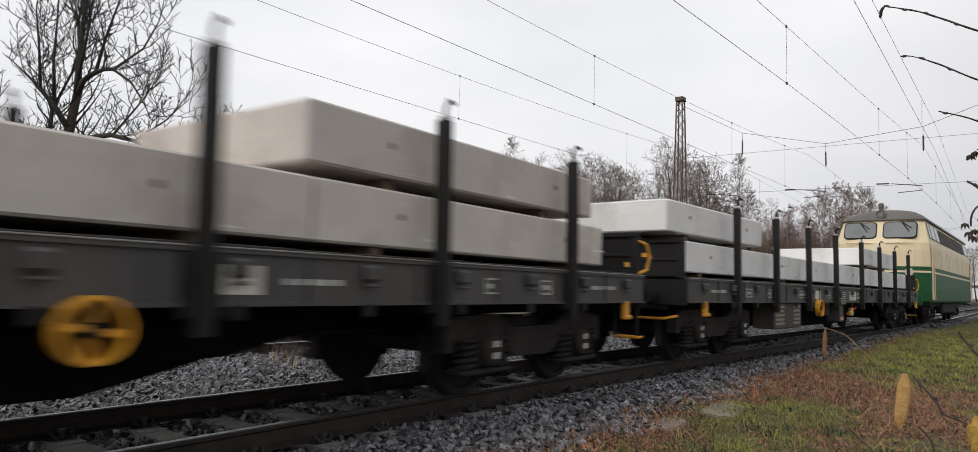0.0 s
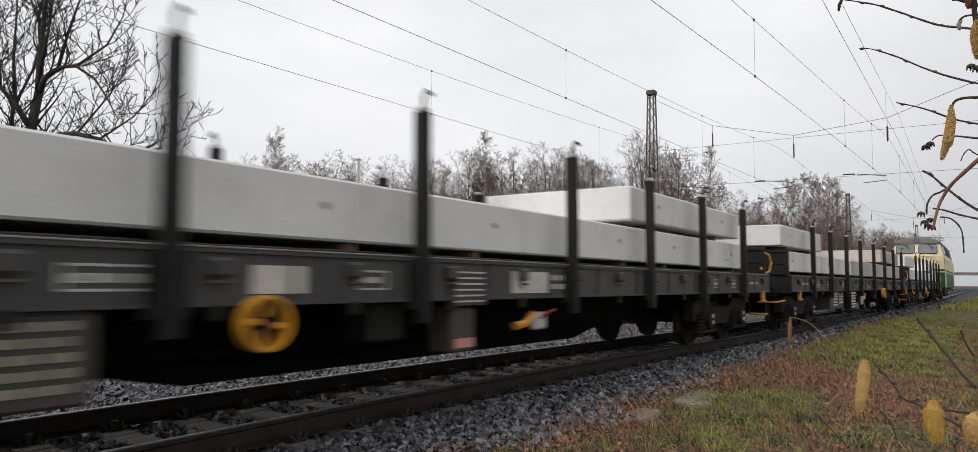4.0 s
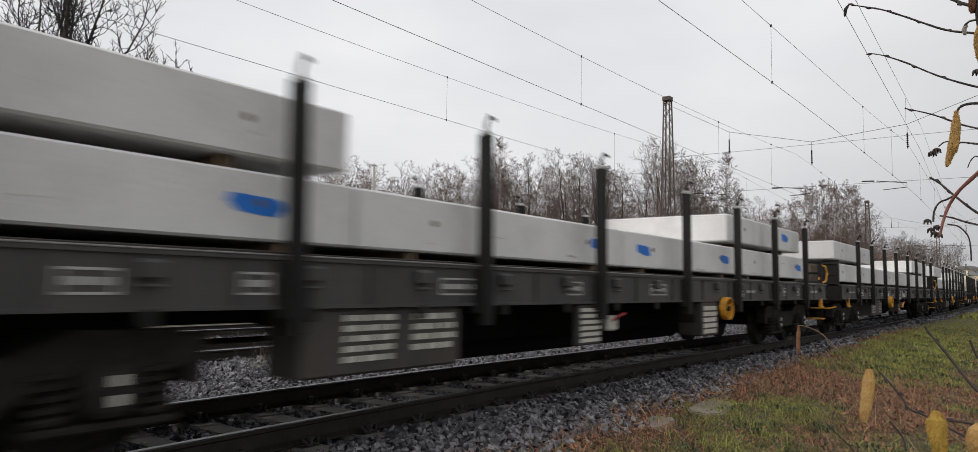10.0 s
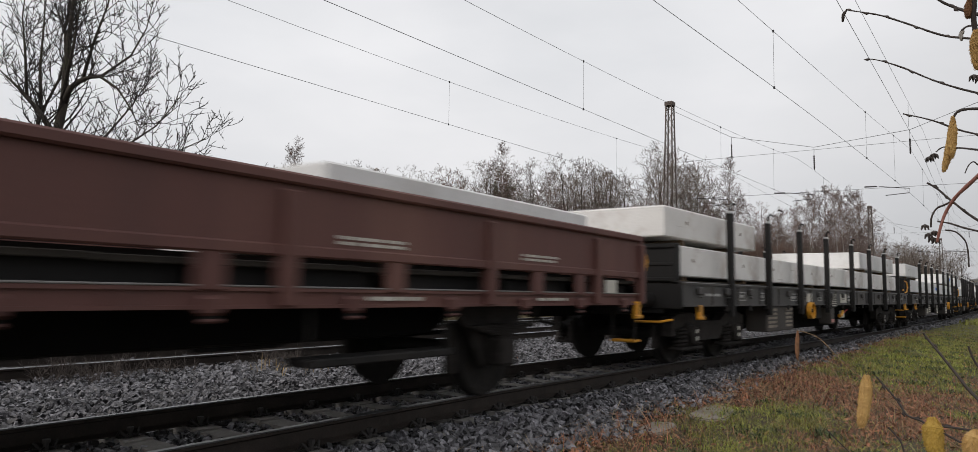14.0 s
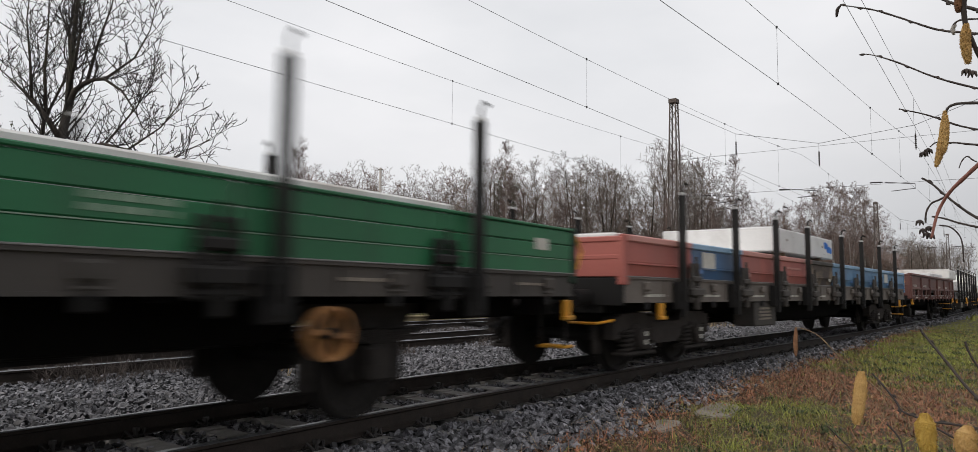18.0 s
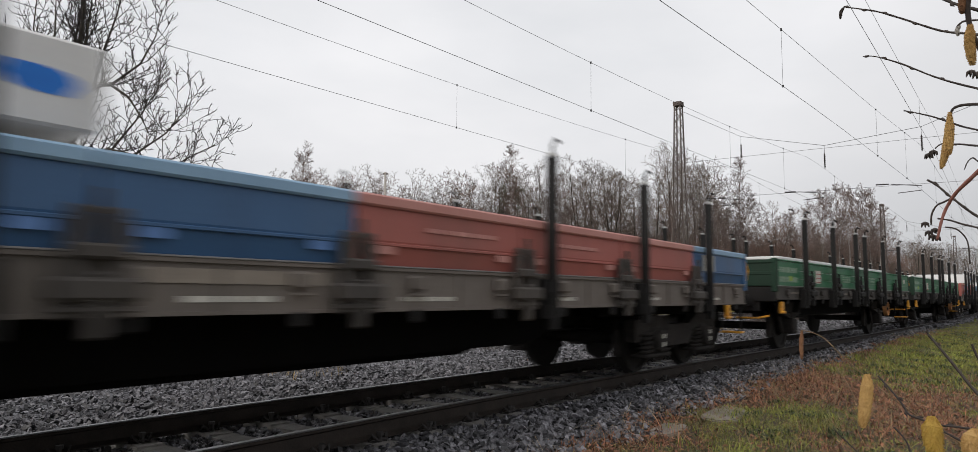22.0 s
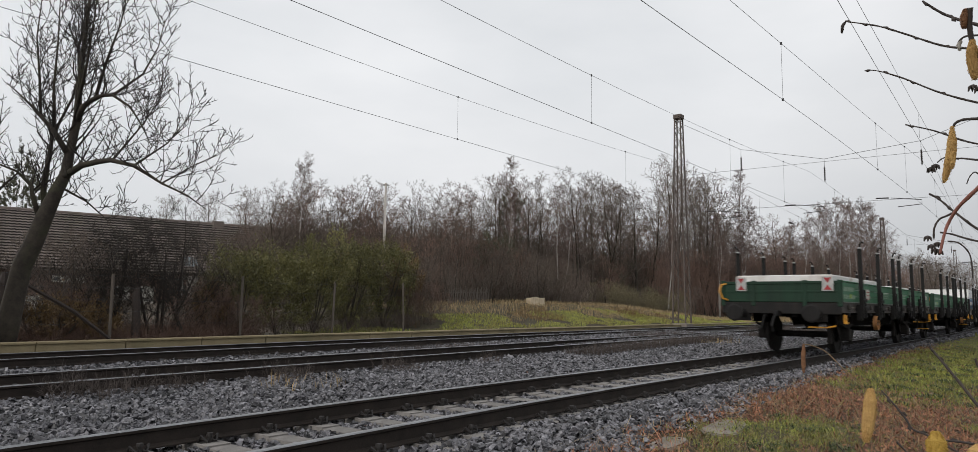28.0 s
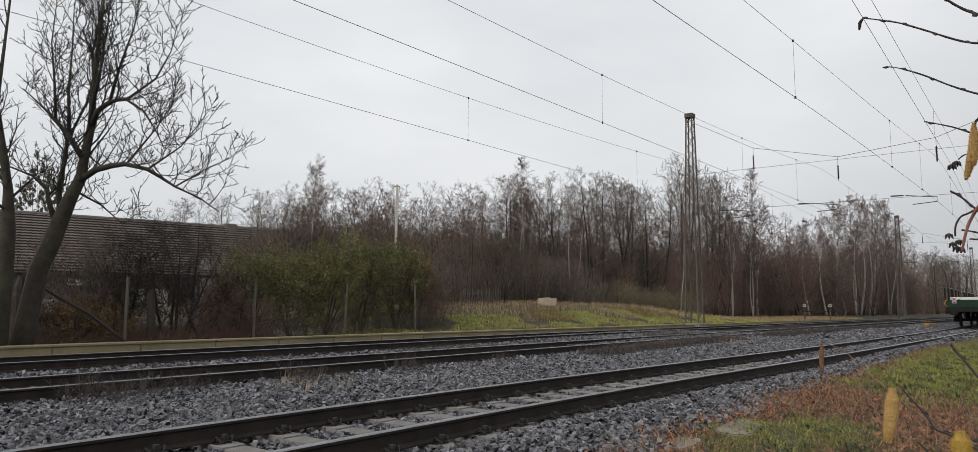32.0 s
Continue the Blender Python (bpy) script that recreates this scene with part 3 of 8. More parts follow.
_V, _D = spline(OFFS, _U)
_S = np.concatenate([[0], np.cumsum(np.sqrt(1 + _D[1:] ** 2) * np.diff(_U))])
_S -= np.interp(0, _U, _S)


def world_xy(u, v):
    u, v = np.asarray(u, float), np.asarray(v, float)
    return u * math.sin(HEAD) - v * math.cos(HEAD), u * math.cos(HEAD) + v * math.sin(HEAD)


def place(u, v, z):
    x, y = world_xy(u, v)
    return Vector((float(x), float(y), z))


def v_track(k, u):
    """The middle of track 1, 2 or 3 at u."""
    u = np.asarray(u, float)
    if k == 1:
        return spline(OFFS, u)[0]
    base = 10.78 if k == 2 else 15.22
    uc = np.clip(u, -40, 32)
    return base + 0.071 * uc - 1.121 * (uc / 30) ** 2 + np.where(u < -40, (u + 40) * 0.17, 0)


def on_track(s, off=0.0):
    """Place and heading on track 1 at arc length s."""
    u = float(np.interp(s, _S, _U))
    v, d = float(np.interp(u, _U, _V)), float(np.interp(u, _U, _D))
    ang = math.pi / 2 - HEAD + math.atan(d)
    x, y = world_xy(u, v)
    return Vector((float(x) - off * math.sin(ang), float(y) + off * math.cos(ang), 0)), ang


def travel(t):
    """How far the train has gone at t seconds."""
    return float(np.interp(t, _TT, _TS))


_tk = np.array([0, 2.5, 5.5, 8.5, 11, 13.25, 17.5, 19.5, 21, 23.25, 26.5, 29, 32.2])
_sk = np.array([0, 16.31, 36.75, 58.1, 76.55, 93.6, 127.3, 143.8, 156.3, 175.1, 203.0, 225.7, 255.0])
_fit = np.polyfit(_tk, _sk, 5)
_TT = np.linspace(0, 32.2, 645)
_TS = np.polyval(_fit, _TT) - np.polyval(_fit, 0) - 0.13 * np.exp(-_TT / 2.2) - 0.04 * np.exp(-(_TT / 11) ** 2)


# ---- ground ----
def ground_z(u, v):
    """Height of the ground: verge, track bed, platform and the grassy bank behind it."""
    z = np.interp(v, [-60, -3, 0.5, 2.6, 3.6, 4.2, 4.6, 6.2, 6.8, 9, 17.7, 17.9, 19.0, 22.0, 27.0, 60, 400],
                  [-0.5, -0.5, -0.42, -0.28, -0.23, -0.23, -0.235, -0.235, -0.22, -0.2, -0.24, -0.3, -0.1, 0.0, 0.1, 0.3, 0.3])
    bank = np.interp(u, [16, 22, 33, 45, 54, 62], [0, 0.85, 1.2, 1.1, 0.5, 0]) * np.interp(v, [18.0, 19.0, 24, 30, 60], [0.1, 0.25, 1.0, 1.0, 0.6])
    return z + bank


def ground_sheet():
    us = np.concatenate([[-3000, -600, -200, -80], np.arange(-40, 90, 1.0), [100, 130, 180, 300, 800, 3500]])
    vs = np.concatenate([[-3000, -500, -100, -30, -12], np.arange(-6, 34, 0.5), [36, 40, 50, 70, 110, 250, 700, 3000]])
    U, V = np.meshgrid(us, vs, indexing="ij")
    Z = ground_z(U, V)
    rough = np.random.RandomState(4).normal(0, 0.015, Z.shape)
    Z = Z - 0.03 * ((V > 3.6) & (V < 17.6)) + rough * ((V < 2.6) | (V > 19))
    X, Y = world_xy(U, V)
    n, m = U.shape
    i = np.arange(n * m).reshape(n, m)
    f = np.stack([i[:-1, :-1], i[1:, :-1], i[1:, 1:], i[:-1, 1:]], -1).reshape(-1, 4)
    me = raw_mesh("ground", np.stack([X, Y, Z], -1).reshape(-1, 3), f, "grass_soil")
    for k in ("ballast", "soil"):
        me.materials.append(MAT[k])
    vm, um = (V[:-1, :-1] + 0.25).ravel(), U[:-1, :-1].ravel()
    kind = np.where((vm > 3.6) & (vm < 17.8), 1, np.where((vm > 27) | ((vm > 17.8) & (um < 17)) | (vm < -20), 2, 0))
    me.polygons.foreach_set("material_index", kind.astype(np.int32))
    me.polygons.foreach_set("use_smooth", np.ones(len(f), bool))
    me.update()
    ob = new("ground", me)
    tagged(ob, "uneven ground with ballast bed, grassy verge and brown soil", "ground", kind="structure")


ground_sheet()


def stone_field(name, label, count, u0, u1, v0, v1, size, seed, lift=0.0, keep=None, mat="stone"):
    """Thousands of loose angular stones as one mesh."""
    r = np.random.RandomState(seed)
    u, v = r.uniform(u0, u1, count), r.uniform(v0, v1, count)
    if keep is not None:
        k = keep(u, v, r)
        u, v = u[k], v[k]
    n = len(u)
    base = np.array([[x, y, z] for x in (-1, 1) for y in (-1, 1) for z in (-1, 1)], float) * 0.5
    quad = np.array([[0, 1, 3, 2], [4, 6, 7, 5], [0, 4, 5, 1], [2, 3, 7, 6], [1, 5, 7, 3]])
    p = np.repeat(base[None], n, 0)
    top = (p[:, :, 2:] + 0.5)
    p[:, :, :2] *= 1 - top * r.uniform(0.05, 0.7, (n, 1, 2))
    p[:, :, :2] += p[:, :, 2:] * r.normal(0, 0.35, (n, 1, 2))
    p[:, :, 2] += p[:, :, 0] * r.normal(0, 0.3, (n, 1))
    p *= (size * r.uniform(0.6, 1.3, (n, 1, 1)) * np.stack([r.uniform(0.9, 1.5, n), r.uniform(0.7, 1.1, n), r.uniform(0.5, 0.85, n)], -1)[:, None])
    yaw, tilt, axis = r.uniform(0, 6.283, n), r.normal(0, 0.75, n), r.uniform(0, 6.283, n)
    ca, sa, ct, st_, cb, sb = np.cos(yaw), np.sin(yaw), np.cos(tilt), np.sin(tilt), np.cos(axis), np.sin(axis)
    kx, ky, oc = cb, sb, 1 - ct
    T = np.stack([ct + kx * kx * oc, kx * ky * oc, ky * st_, kx * ky * oc, ct + ky * ky * oc, -kx * st_, -ky * st_, kx * st_, ct], -1).reshape(n, 3, 3)
    Y3 = np.stack([ca, -sa, 0 * ca, sa, ca, 0 * ca, 0 * ca, 0 * ca, 0 * ca + 1], -1).reshape(n, 3, 3)
    R = T @ Y3
    p = np.einsum("nij,nkj->nki", R, p)
    X, Y = world_xy(u, v)
    Z = ground_z(u, v) + r.uniform(-0.7, 0.8, n) * size + lift + 0.03 * np.exp(-((v - v_track(1, u) + 1.28) / 0.3) ** 4) - 0.012 * (np.abs(v - v_track(1, u)) < 0.75)
    p += np.stack([X, Y, Z], -1)[:, None]
    f = (quad[None] + (np.arange(n) * 8)[:, None, None]).reshape(-1, 4)
    ob = new(name, raw_mesh(name, p.reshape(-1, 3), f, mat))
    return tagged(ob, label, "ballast", kind="stuff")


def edge(u):
    """Where the verge ends and the ballast begins."""
    return np.interp(u, [5, 9, 12, 15, 24, 40], [3.35, 3.5, 3.75, 3.85, 3.95, 3.7]) + 0.12 * np.sin(u * 1.9) + 0.08 * np.sin(u * 4.7 + 1)


def bed_keep(u, v, r):
    """Ballast between the sleepers and round the rails, thinner on the verge side."""
    d = v - v_track(1, u)
    s = np.interp(u, _U, _S)
    f = np.abs((s + 6.0 + 0.316) % 0.632 - 0.316)
    on_sleeper = (f < 0.098) & (np.abs(d) < 1.25) & (r.uniform(0, 1, len(u)) < np.where(d < -0.98, 0.1, np.where(np.abs(d) > 0.98, 0.45, 0.965)))
    return (v > edge(u) - 0.1 + r.normal(0, 0.13, len(u))) & ~on_sleeper & (np.abs(np.abs(d) - 0.75) > 0.11)


stone_field("ballast", "dark grey angular ballast stones between and beside the rails", 60000, 0.5, 11, 3.0, 10.2, 0.046, 11, 0.004, bed_keep)
stone_field("ballast", "dark grey angular ballast stones along the line", 74000, 11, 30, 3.0, 10.2, 0.054, 12, 0.002, bed_keep)
stone_field("ballast", "dark grey angular ballast stones behind the viewpoint", 16000, -9, 0.5, 3.0, 10.2, 0.07, 15, 0.004, bed_keep)
stone_field("ballast", "dark grey angular ballast stones far along the line", 30000, 30, 75, 3.0, 11.5, 0.085, 13, 0.0, bed_keep)
stone_field("ballast", "dark grey ballast stones between the farther tracks", 46000, 0, 34, 10.0, 17.3, 0.064, 14, 0.0)


# ---- tracks ----
RAIL = [(-0.075, -0.172), (0.075, -0.172), (0.075, -0.160), (0.018, -0.138), (0.010, -0.045), (0.036, -0.030), (0.036, -0.008), (0.026, 0.0), (-0.026, 0.0), (-0.036, -0.008), (-0.036, -0.030), (-0.010, -0.045), (-0.018, -0.138), (-0.075, -0.160)]


def rail(parent, k, side, u0, u1, step):
    us = np.arange(u0, u1 + step, step)
    v = v_track(k, us)
    d = np.gradient(v, us)
    b, n = Build(), len(RAIL)
    for u, vv, dd in zip(us, v, d):
        nu, nv = -dd / math.hypot(1, dd), 1 / math.hypot(1, dd)
        for y, z in RAIL:
            b.v.append(tuple(place(u + nu * (side * 0.75 + y), vv + nv * (side * 0.75 + y), z)))
    for i in range(len(us) - 1):
        for j in range(n):
            b.f.append((i * n + j, i * n + (j + 1) % n, (i + 1) * n + (j + 1) % n, (i + 1) * n + j))
    b.f += [tuple(range(n)), tuple(range((len(us) - 1) * n, len(us) * n))[::-1]]
    me = b.mesh("rail", "rail_side")
    me.materials.append(MAT["rail_head"])
    idx = [1 if (i % n) in (6, 7, 8) and i < (len(us) - 1) * n else 0 for i in range(len(me.polygons))]
    me.polygons.foreach_set("material_index", idx)
    ob = new("rail", me)
    ob.parent = parent
    return tagged(ob, "rusty steel rail with a shiny worn head")


TRACKS = []
for k in (1, 2, 3):
    tr = thing("railway_track" if k == 1 else "railway_track_%d" % k, "railway track on concrete sleepers in grey ballast" if k == 1 else "farther railway track with dark rails in ballast", "track", kind="structure")
    TRACKS.append(tr)
    for sd in (-1, 1):
        rail(tr, k, sd, -60, 300 if k == 1 else 220, 0.75 if k == 1 else 2.0)

# concrete sleepers with their clips on the near track
def sleeper_mesh():
    b = Build()
    for y0, y1, h0, h1 in ((-1.3, -0.45, -0.178, -0.178), (-0.45, 0.45, -0.192, -0.192), (0.45, 1.3, -0.178, -0.178)):
        b.prism([(-0.15, -0.36), (0.15, -0.36), (0.115, h0), (-0.115, h0)], "y", y0, y1)
    return b.mesh("sleeper", "sleeper")


def clip_mesh():
    b = Build()
    for s in (-1, 1):
        b.box(-0.07, 0.07, s * 0.085 - 0.03, s * 0.085 + 0.03, -0.17, -0.145, 0.006)
        pts = [(-0.055, s * 0.06, -0.14), (-0.06, s * 0.10, -0.10), (-0.035, s * 0.13, -0.135), (0.0, s * 0.10, -0.125), (0.035, s * 0.13, -0.135), (0.06, s * 0.10, -0.10), (0.055, s * 0.06, -0.14)]
        b.bent(pts, 0.009, 5)
        b.lathe([(-0.16, 0.016), (-0.105, 0.016), (-0.105, 0.024), (-0.085, 0.022)], "z", (0, s * 0.105, 0), 6)
    return b.mesh("rail_clip", "fastener")


SLEEPER, CLIP = sleeper_mesh(), clip_mesh()
for i in range(112):
    s = -6.0 + 0.632 * i
    p, ang = on_track(s)
    o = part("sleeper", SLEEPER, None, TRACKS[0])
    o.matrix_basis = Matrix.Translation(p) @ Matrix.Rotation(ang, 4, "Z")
    if i < 62:
        for sd in (-1, 1):
            c = part("rail_clip", CLIP, None, o)
            c.matrix_basis = pose(0, sd * 0.75, 0.02) @ Matrix.Scale(1.35, 4)

# the platform wall behind the farther tracks
def wall_line(u):
    return 17.85 + 0.03 * np.clip(u, -40, 60) - 1.0 * (np.clip(u, -40, 32) / 34) ** 2


def platform_wall():
    w = thing("platform_wall", "low mossy ochre concrete edging wall of an old platform", "wall", kind="structure")
    us = np.arange(-24, 64, 2.0)
    for i, u in enumerate(us):
        b = Build()
        v0, v1 = float(wall_line(u)), float(wall_line(u + 1.985))
        a, c = place(u, v0, 0), place(u + 1.985, v1, 0)
        d = (c - a).normalized()
        m = Matrix(((d.x, -d.y, 0, a.x), (d.y, d.x, 0, a.y), (0, 0, 1, 0), (0, 0, 0, 1)))
        low = 0.06 if u < 40 else 0.02
        b.box(0, 1.985, 0, 0.22, -0.5, low, 0.012, m)
        b.box(0, 1.985, -0.05, 0.24, low, low + 0.06, 0.012, m)
        part("wall_block", b, "wall", w)
    return w


platform_wall()



# ---- the train ----
MOVERS = []          # (thing, arc length of its middle at the start, half the distance between its pivots, wheels, sideways, lift, along)
S_W1 = 9.7           # rear of the first wagon at the start


def wheel_mesh(r=0.46):
    b = Build()
    for s in (-1, 1):
        c = 0.75 * s
        b.lathe([(c - 0.068 * s, 0.13), (c - 0.068 * s, r - 0.05), (c - 0.066 * s, r + 0.028), (c - 0.038 * s, r + 0.028), (c - 0.028 * s, r), (c + 0.066 * s, r - 0.006), (c + 0.066 * s, r - 0.06), (c + 0.03 * s, r - 0.08), (c + 0.02 * s, 0.2), (c + 0.075 * s, 0.16), (c + 0.075 * s, 0.09), (c + 0.2 * s, 0.075)], "y", (0, 0, 0), 28)
    b.lathe([(-0.75, 0.08), (0.75, 0.08)], "y", (0, 0, 0), 12)
    return b.mesh("wheelset", "wheel")


WHEEL = wheel_mesh()


def coil(b, x, y, z0, z1, r=0.085, w=0.016, turns=5):
    n = turns * 9
    b.bent([(x + r * math.cos(2 * math.pi * i / 9), y + r * math.sin(2 * math.pi * i / 9), z0 + (z1 - z0) * i / n) for i in range(n + 1)], w, 5)
    b.lathe([(z0, 0.05), (z1, 0.05)], "z", (x, y, 0), 8)


def bogie_meshes():
    """Meshes of one bogie: side frame, bolster, spring, axle box, brake block."""
    f = Build()
    f.prism([(-1.45, 0.62), (-1.25, 0.52), (-0.55, 0.50), (-0.35, 0.36), (0.35, 0.36), (0.55, 0.50), (1.25, 0.52), (1.45, 0.62), (1.35, 0.78), (0.7, 0.80), (0.4, 0.66), (-0.4, 0.66), (-0.7, 0.80), (-1.35, 0.78)], "y", -0.08, 0.08)
    f.box(-1.5, -1.38, -0.09, 0.09, 0.45, 0.75, 0.01)
    f.box(1.38, 1.5, -0.09, 0.09, 0.45, 0.75, 0.01)
    bo = Build()
    bo.box(-0.35, 0.35, -0.91, 0.91, 0.45, 0.75, 0.03)
    bo.lathe([(0.75, 0.22), (0.9, 0.22)], "z", (0, 0, 0), 14)
    sp = Build()
    coil(sp, 0, 0, 0.28, 0.58, 0.095, 0.02, 5)
    ax = Build()
    ax.box(-0.15, 0.15, -0.11, 0.12, 0.30, 0.64, 0.05)
    ax.lathe([(0.10, 0.15), (0.16, 0.15), (0.18, 0.11)], "y", (0, 0, 0.46), 16)
    ax.box(-0.40, 0.40, -0.12, 0.12, 0.235, 0.285, 0.015)
    bk = Build()
    bk.box(-0.04, 0.04, -0.05, 0.05, 0.25, 0.62, 0.01)
    return f.mesh("side_frame", "bogie"), bo.mesh("bolster", "bogie"), sp.mesh("spring", "bogie"), ax.mesh("axle_box", "bogie"), bk.mesh("brake_block", "bogie")


BOGIE = bogie_meshes()
DUSTY = bogie_meshes()
for _m in DUSTY:
    _m.materials[0] = MAT["bogie_dusty"]
_b = Build()
_b.box(-0.035, 0.035, -0.003, 0.003, 0.0, 0.06)
TAG = _b.mesh("axle_label", "panel_white")


def add_bogie(w, x, kit=BOGIE):
    fr, bo, sp, ax, bk = kit
    bg = part("bogie", bo, None, w, "black sooty two-axle bogie")
    bg.location = (x, 0, 0)
    for s in (-1, 1):
        part("side_frame", fr, None, bg).location = (0, s * 1.0, 0)
        for a in (-0.9, 0.9):
            part("axle_box", ax, None, bg).matrix_basis = pose(a, s * 1.03, 0, 0, 0, 0 if s > 0 else 180)
            for d in (-0.28, 0.28):
                part("spring", sp, None, bg).location = (a + d, s * 1.06, 0)
            for d in (-0.51, 0.51):
                part("brake_block", bk, None, bg).location = (a + d, s * 0.75, 0)
            if s < 0:
                for z in (0.40, 0.51):
                    part("axle_label", TAG, None, bg).location = (a + 0.02, -1.215, z - 0.02)
    wh = []
    for a in (-0.9, 0.9):
        o = part("wheelset", WHEEL, None, w)
        wh.append((o, x + a))
    return wh


def buffers(w, half, z=1.0):
    for sx in (-1, 1):
        for sy in (-1, 1):
            b = Build()
            b.lathe([(0, 0.14), (0.04, 0.14), (0.05, 0.105), (0.36, 0.10), (0.37, 0.075), (0.56, 0.075), (0.565, 0.2), (0.6, 0.21), (0.62, 0.17)] if sx > 0 else [(0, 0.14), (-0.04, 0.14), (-0.05, 0.105), (-0.36, 0.10), (-0.37, 0.075), (-0.56, 0.075), (-0.565, 0.2), (-0.6, 0.21), (-0.62, 0.17)], "x", (sx * half, sy * 0.875, z), 16)
            part("buffer", b, "frame_black", w)
        b = Build()
        b.box(sx * half - 0.02, sx * half + 0.3 * sx, -0.05, 0.05, z - 0.08, z + 0.06, 0.02)
        b.bent([(sx * (half + 0.25), 0, z), (sx * (half + 0.45), 0.0, z - 0.12), (sx * (half + 0.6), 0, z - 0.3), (sx * (half + 0.5), 0, z - 0.42)], 0.03, 6)
        b.bent([(sx * half, 0.35, z - 0.05), (sx * (half + 0.3), 0.34, z - 0.35), (sx * (half + 0.62), 0.3, z - 0.4)], 0.028, 6)
        part("coupling", b, "frame_black", w)


STAKE_B = Build()
STAKE_B.prism([(-0.055, -0.045), (0.055, -0.045), (0.055, 0.045), (0.035, 0.045), (0.035, -0.02), (-0.035, -0.02), (-0.035, 0.045), (-0.055, 0.045)], "z", 0.74, 2.43)
STAKE_B.box(-0.05, 0.05, -0.04, 0.03, 0.78, 0.95, 0.015)
STAKE_B.bent([(0, -0.01, 2.40), (0, -0.01, 2.54), (0, -0.05, 2.60), (0, -0.10, 2.56)], 0.018, 6)
STAKE = STAKE_B.mesh("stake", "frame_black")
_b = Build()
_b.box(-0.045, 0.045, -0.047, 0.035, 2.43, 2.47, 0.01)
STAKE_TIP = _b.mesh("stake_tip", "white")
_b = Build()
_b.box(-0.11, 0.11, -0.02, 0.10, 0.84, 0.98, 0.02)
_b.box(-0.09, 0.09, -0.02, 0.09, 1.08, 1.20, 0.02)
_b.box(-0.12, -0.075, -0.03, 0.08, 0.84, 1.22, 0.01)
_b.box(0.075, 0.12, -0.03, 0.08, 0.84, 1.22, 0.01)
POCKET = _b.mesh("stake_pocket", "frame_black")


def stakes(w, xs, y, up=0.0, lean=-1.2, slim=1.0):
    for sy in (-1, 1):
        for x in xs:
            m = pose(x, sy * y, 0, 0, 0, 0 if sy < 0 else 180)
            st = part("stake", STAKE, None, w, "upright black steel stake with a hooked pale tip")
            # the stakes tilt a little backwards, standing in for rolling-shutter skew
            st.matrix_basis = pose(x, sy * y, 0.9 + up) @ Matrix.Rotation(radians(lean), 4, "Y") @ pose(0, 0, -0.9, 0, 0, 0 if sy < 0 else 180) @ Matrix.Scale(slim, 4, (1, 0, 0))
            part("stake_tip", STAKE_TIP, None, st)
            pk = part("stake_pocket", POCKET, None, w)
            pk.matrix_basis = m @ pose(0, 0.02, 0)


def handwheel(w, x, y, z, r=0.175, turn=10, spokes=2, mat="yellow"):
    """A wheel with a deep sheet-metal rim, a bar across and a hub."""
    b = Build()
    n = 28
    prof = [(-0.05, r), (0.05, r), (0.05, r - 0.022), (-0.05, r - 0.022), (-0.05, r)]
    for i in range(n):
        t0, t1 = 2 * math.pi * i / n, 2 * math.pi * (i + 1) / n
        for k in range(4):
            (s0, r0), (s1, r1) = prof[k], prof[k + 1]
            b.add([(x + r0 * math.cos(t0), y + s0, z + r0 * math.sin(t0)), (x + r0 * math.cos(t1), y + s0, z + r0 * math.sin(t1)), (x + r1 * math.cos(t1), y + s1, z + r1 * math.sin(t1)), (x + r1 * math.cos(t0), y + s1, z + r1 * math.sin(t0))], [(0, 1, 2, 3)])
    hw = part("handbrake_wheel", b, mat, w, "yellow deep-rimmed handbrake wheel" if mat == "yellow" else "faded orange handbrake wheel")
    for a in (turn, turn + 90) if spokes == 2 else (turn - 30, turn + 90, turn + 210):
        b = Build()
        m = Matrix.Translation((x, y, z)) @ Matrix.Rotation(radians(a), 4, "Y")
        b.box(-r + 0.01 if spokes == 2 else 0.0, r - 0.01, -0.02 if a == turn else -0.01, 0.012, -0.020, 0.020, 0.006, m)
        part("spoke", b, mat, hw)
    b = Build()
    b.lathe([(-0.04, 0.04), (0.16, 0.04)], "y", (x, y, z), 10)
    part("hub", b, "frame_black", hw)


def yellow_bits(w, half, zs=0.95, end=0.56):
    """Yellow changeover handles, steps and shunters' hoops at the ends."""
    for sx in (-1, 1):
        x = sx * (half - end if half > 7 else half - (0.22 if sx < 0 else 0.15))
        b = Build()
        b.box(x - 0.05, x + 0.05, -1.43, -1.36, zs - 0.2, zs - 0.02, 0.012)
        b.box(x - 0.09, x + 0.09, -1.45, -1.38, zs - 0.24, zs - 0.19, 0.012)
        part("brake_lever", b, "yellow", w, "yellow brake changeover lever")
        for sy in (-1,) if sx > 0 else ():
            b = Build()
            b.box(sx * half - 0.05, sx * half + 0.12 * sx, sy * 1.15 - 0.18, sy * 1.15 + 0.18, 0.44, 0.475, 0.01)
            part("step", b, "yellow", w)
            for dy in (-0.16, 0.16):
                b = Build()
                b.tube((sx * (half - 0.02), sy * 1.15 + dy, 0.45), (sx * (half - 0.02), sy * 1.15 + dy, 0.95), 0.018, None, 6)
                part("step_hanger", b, "frame_black", w)
    b = Build()
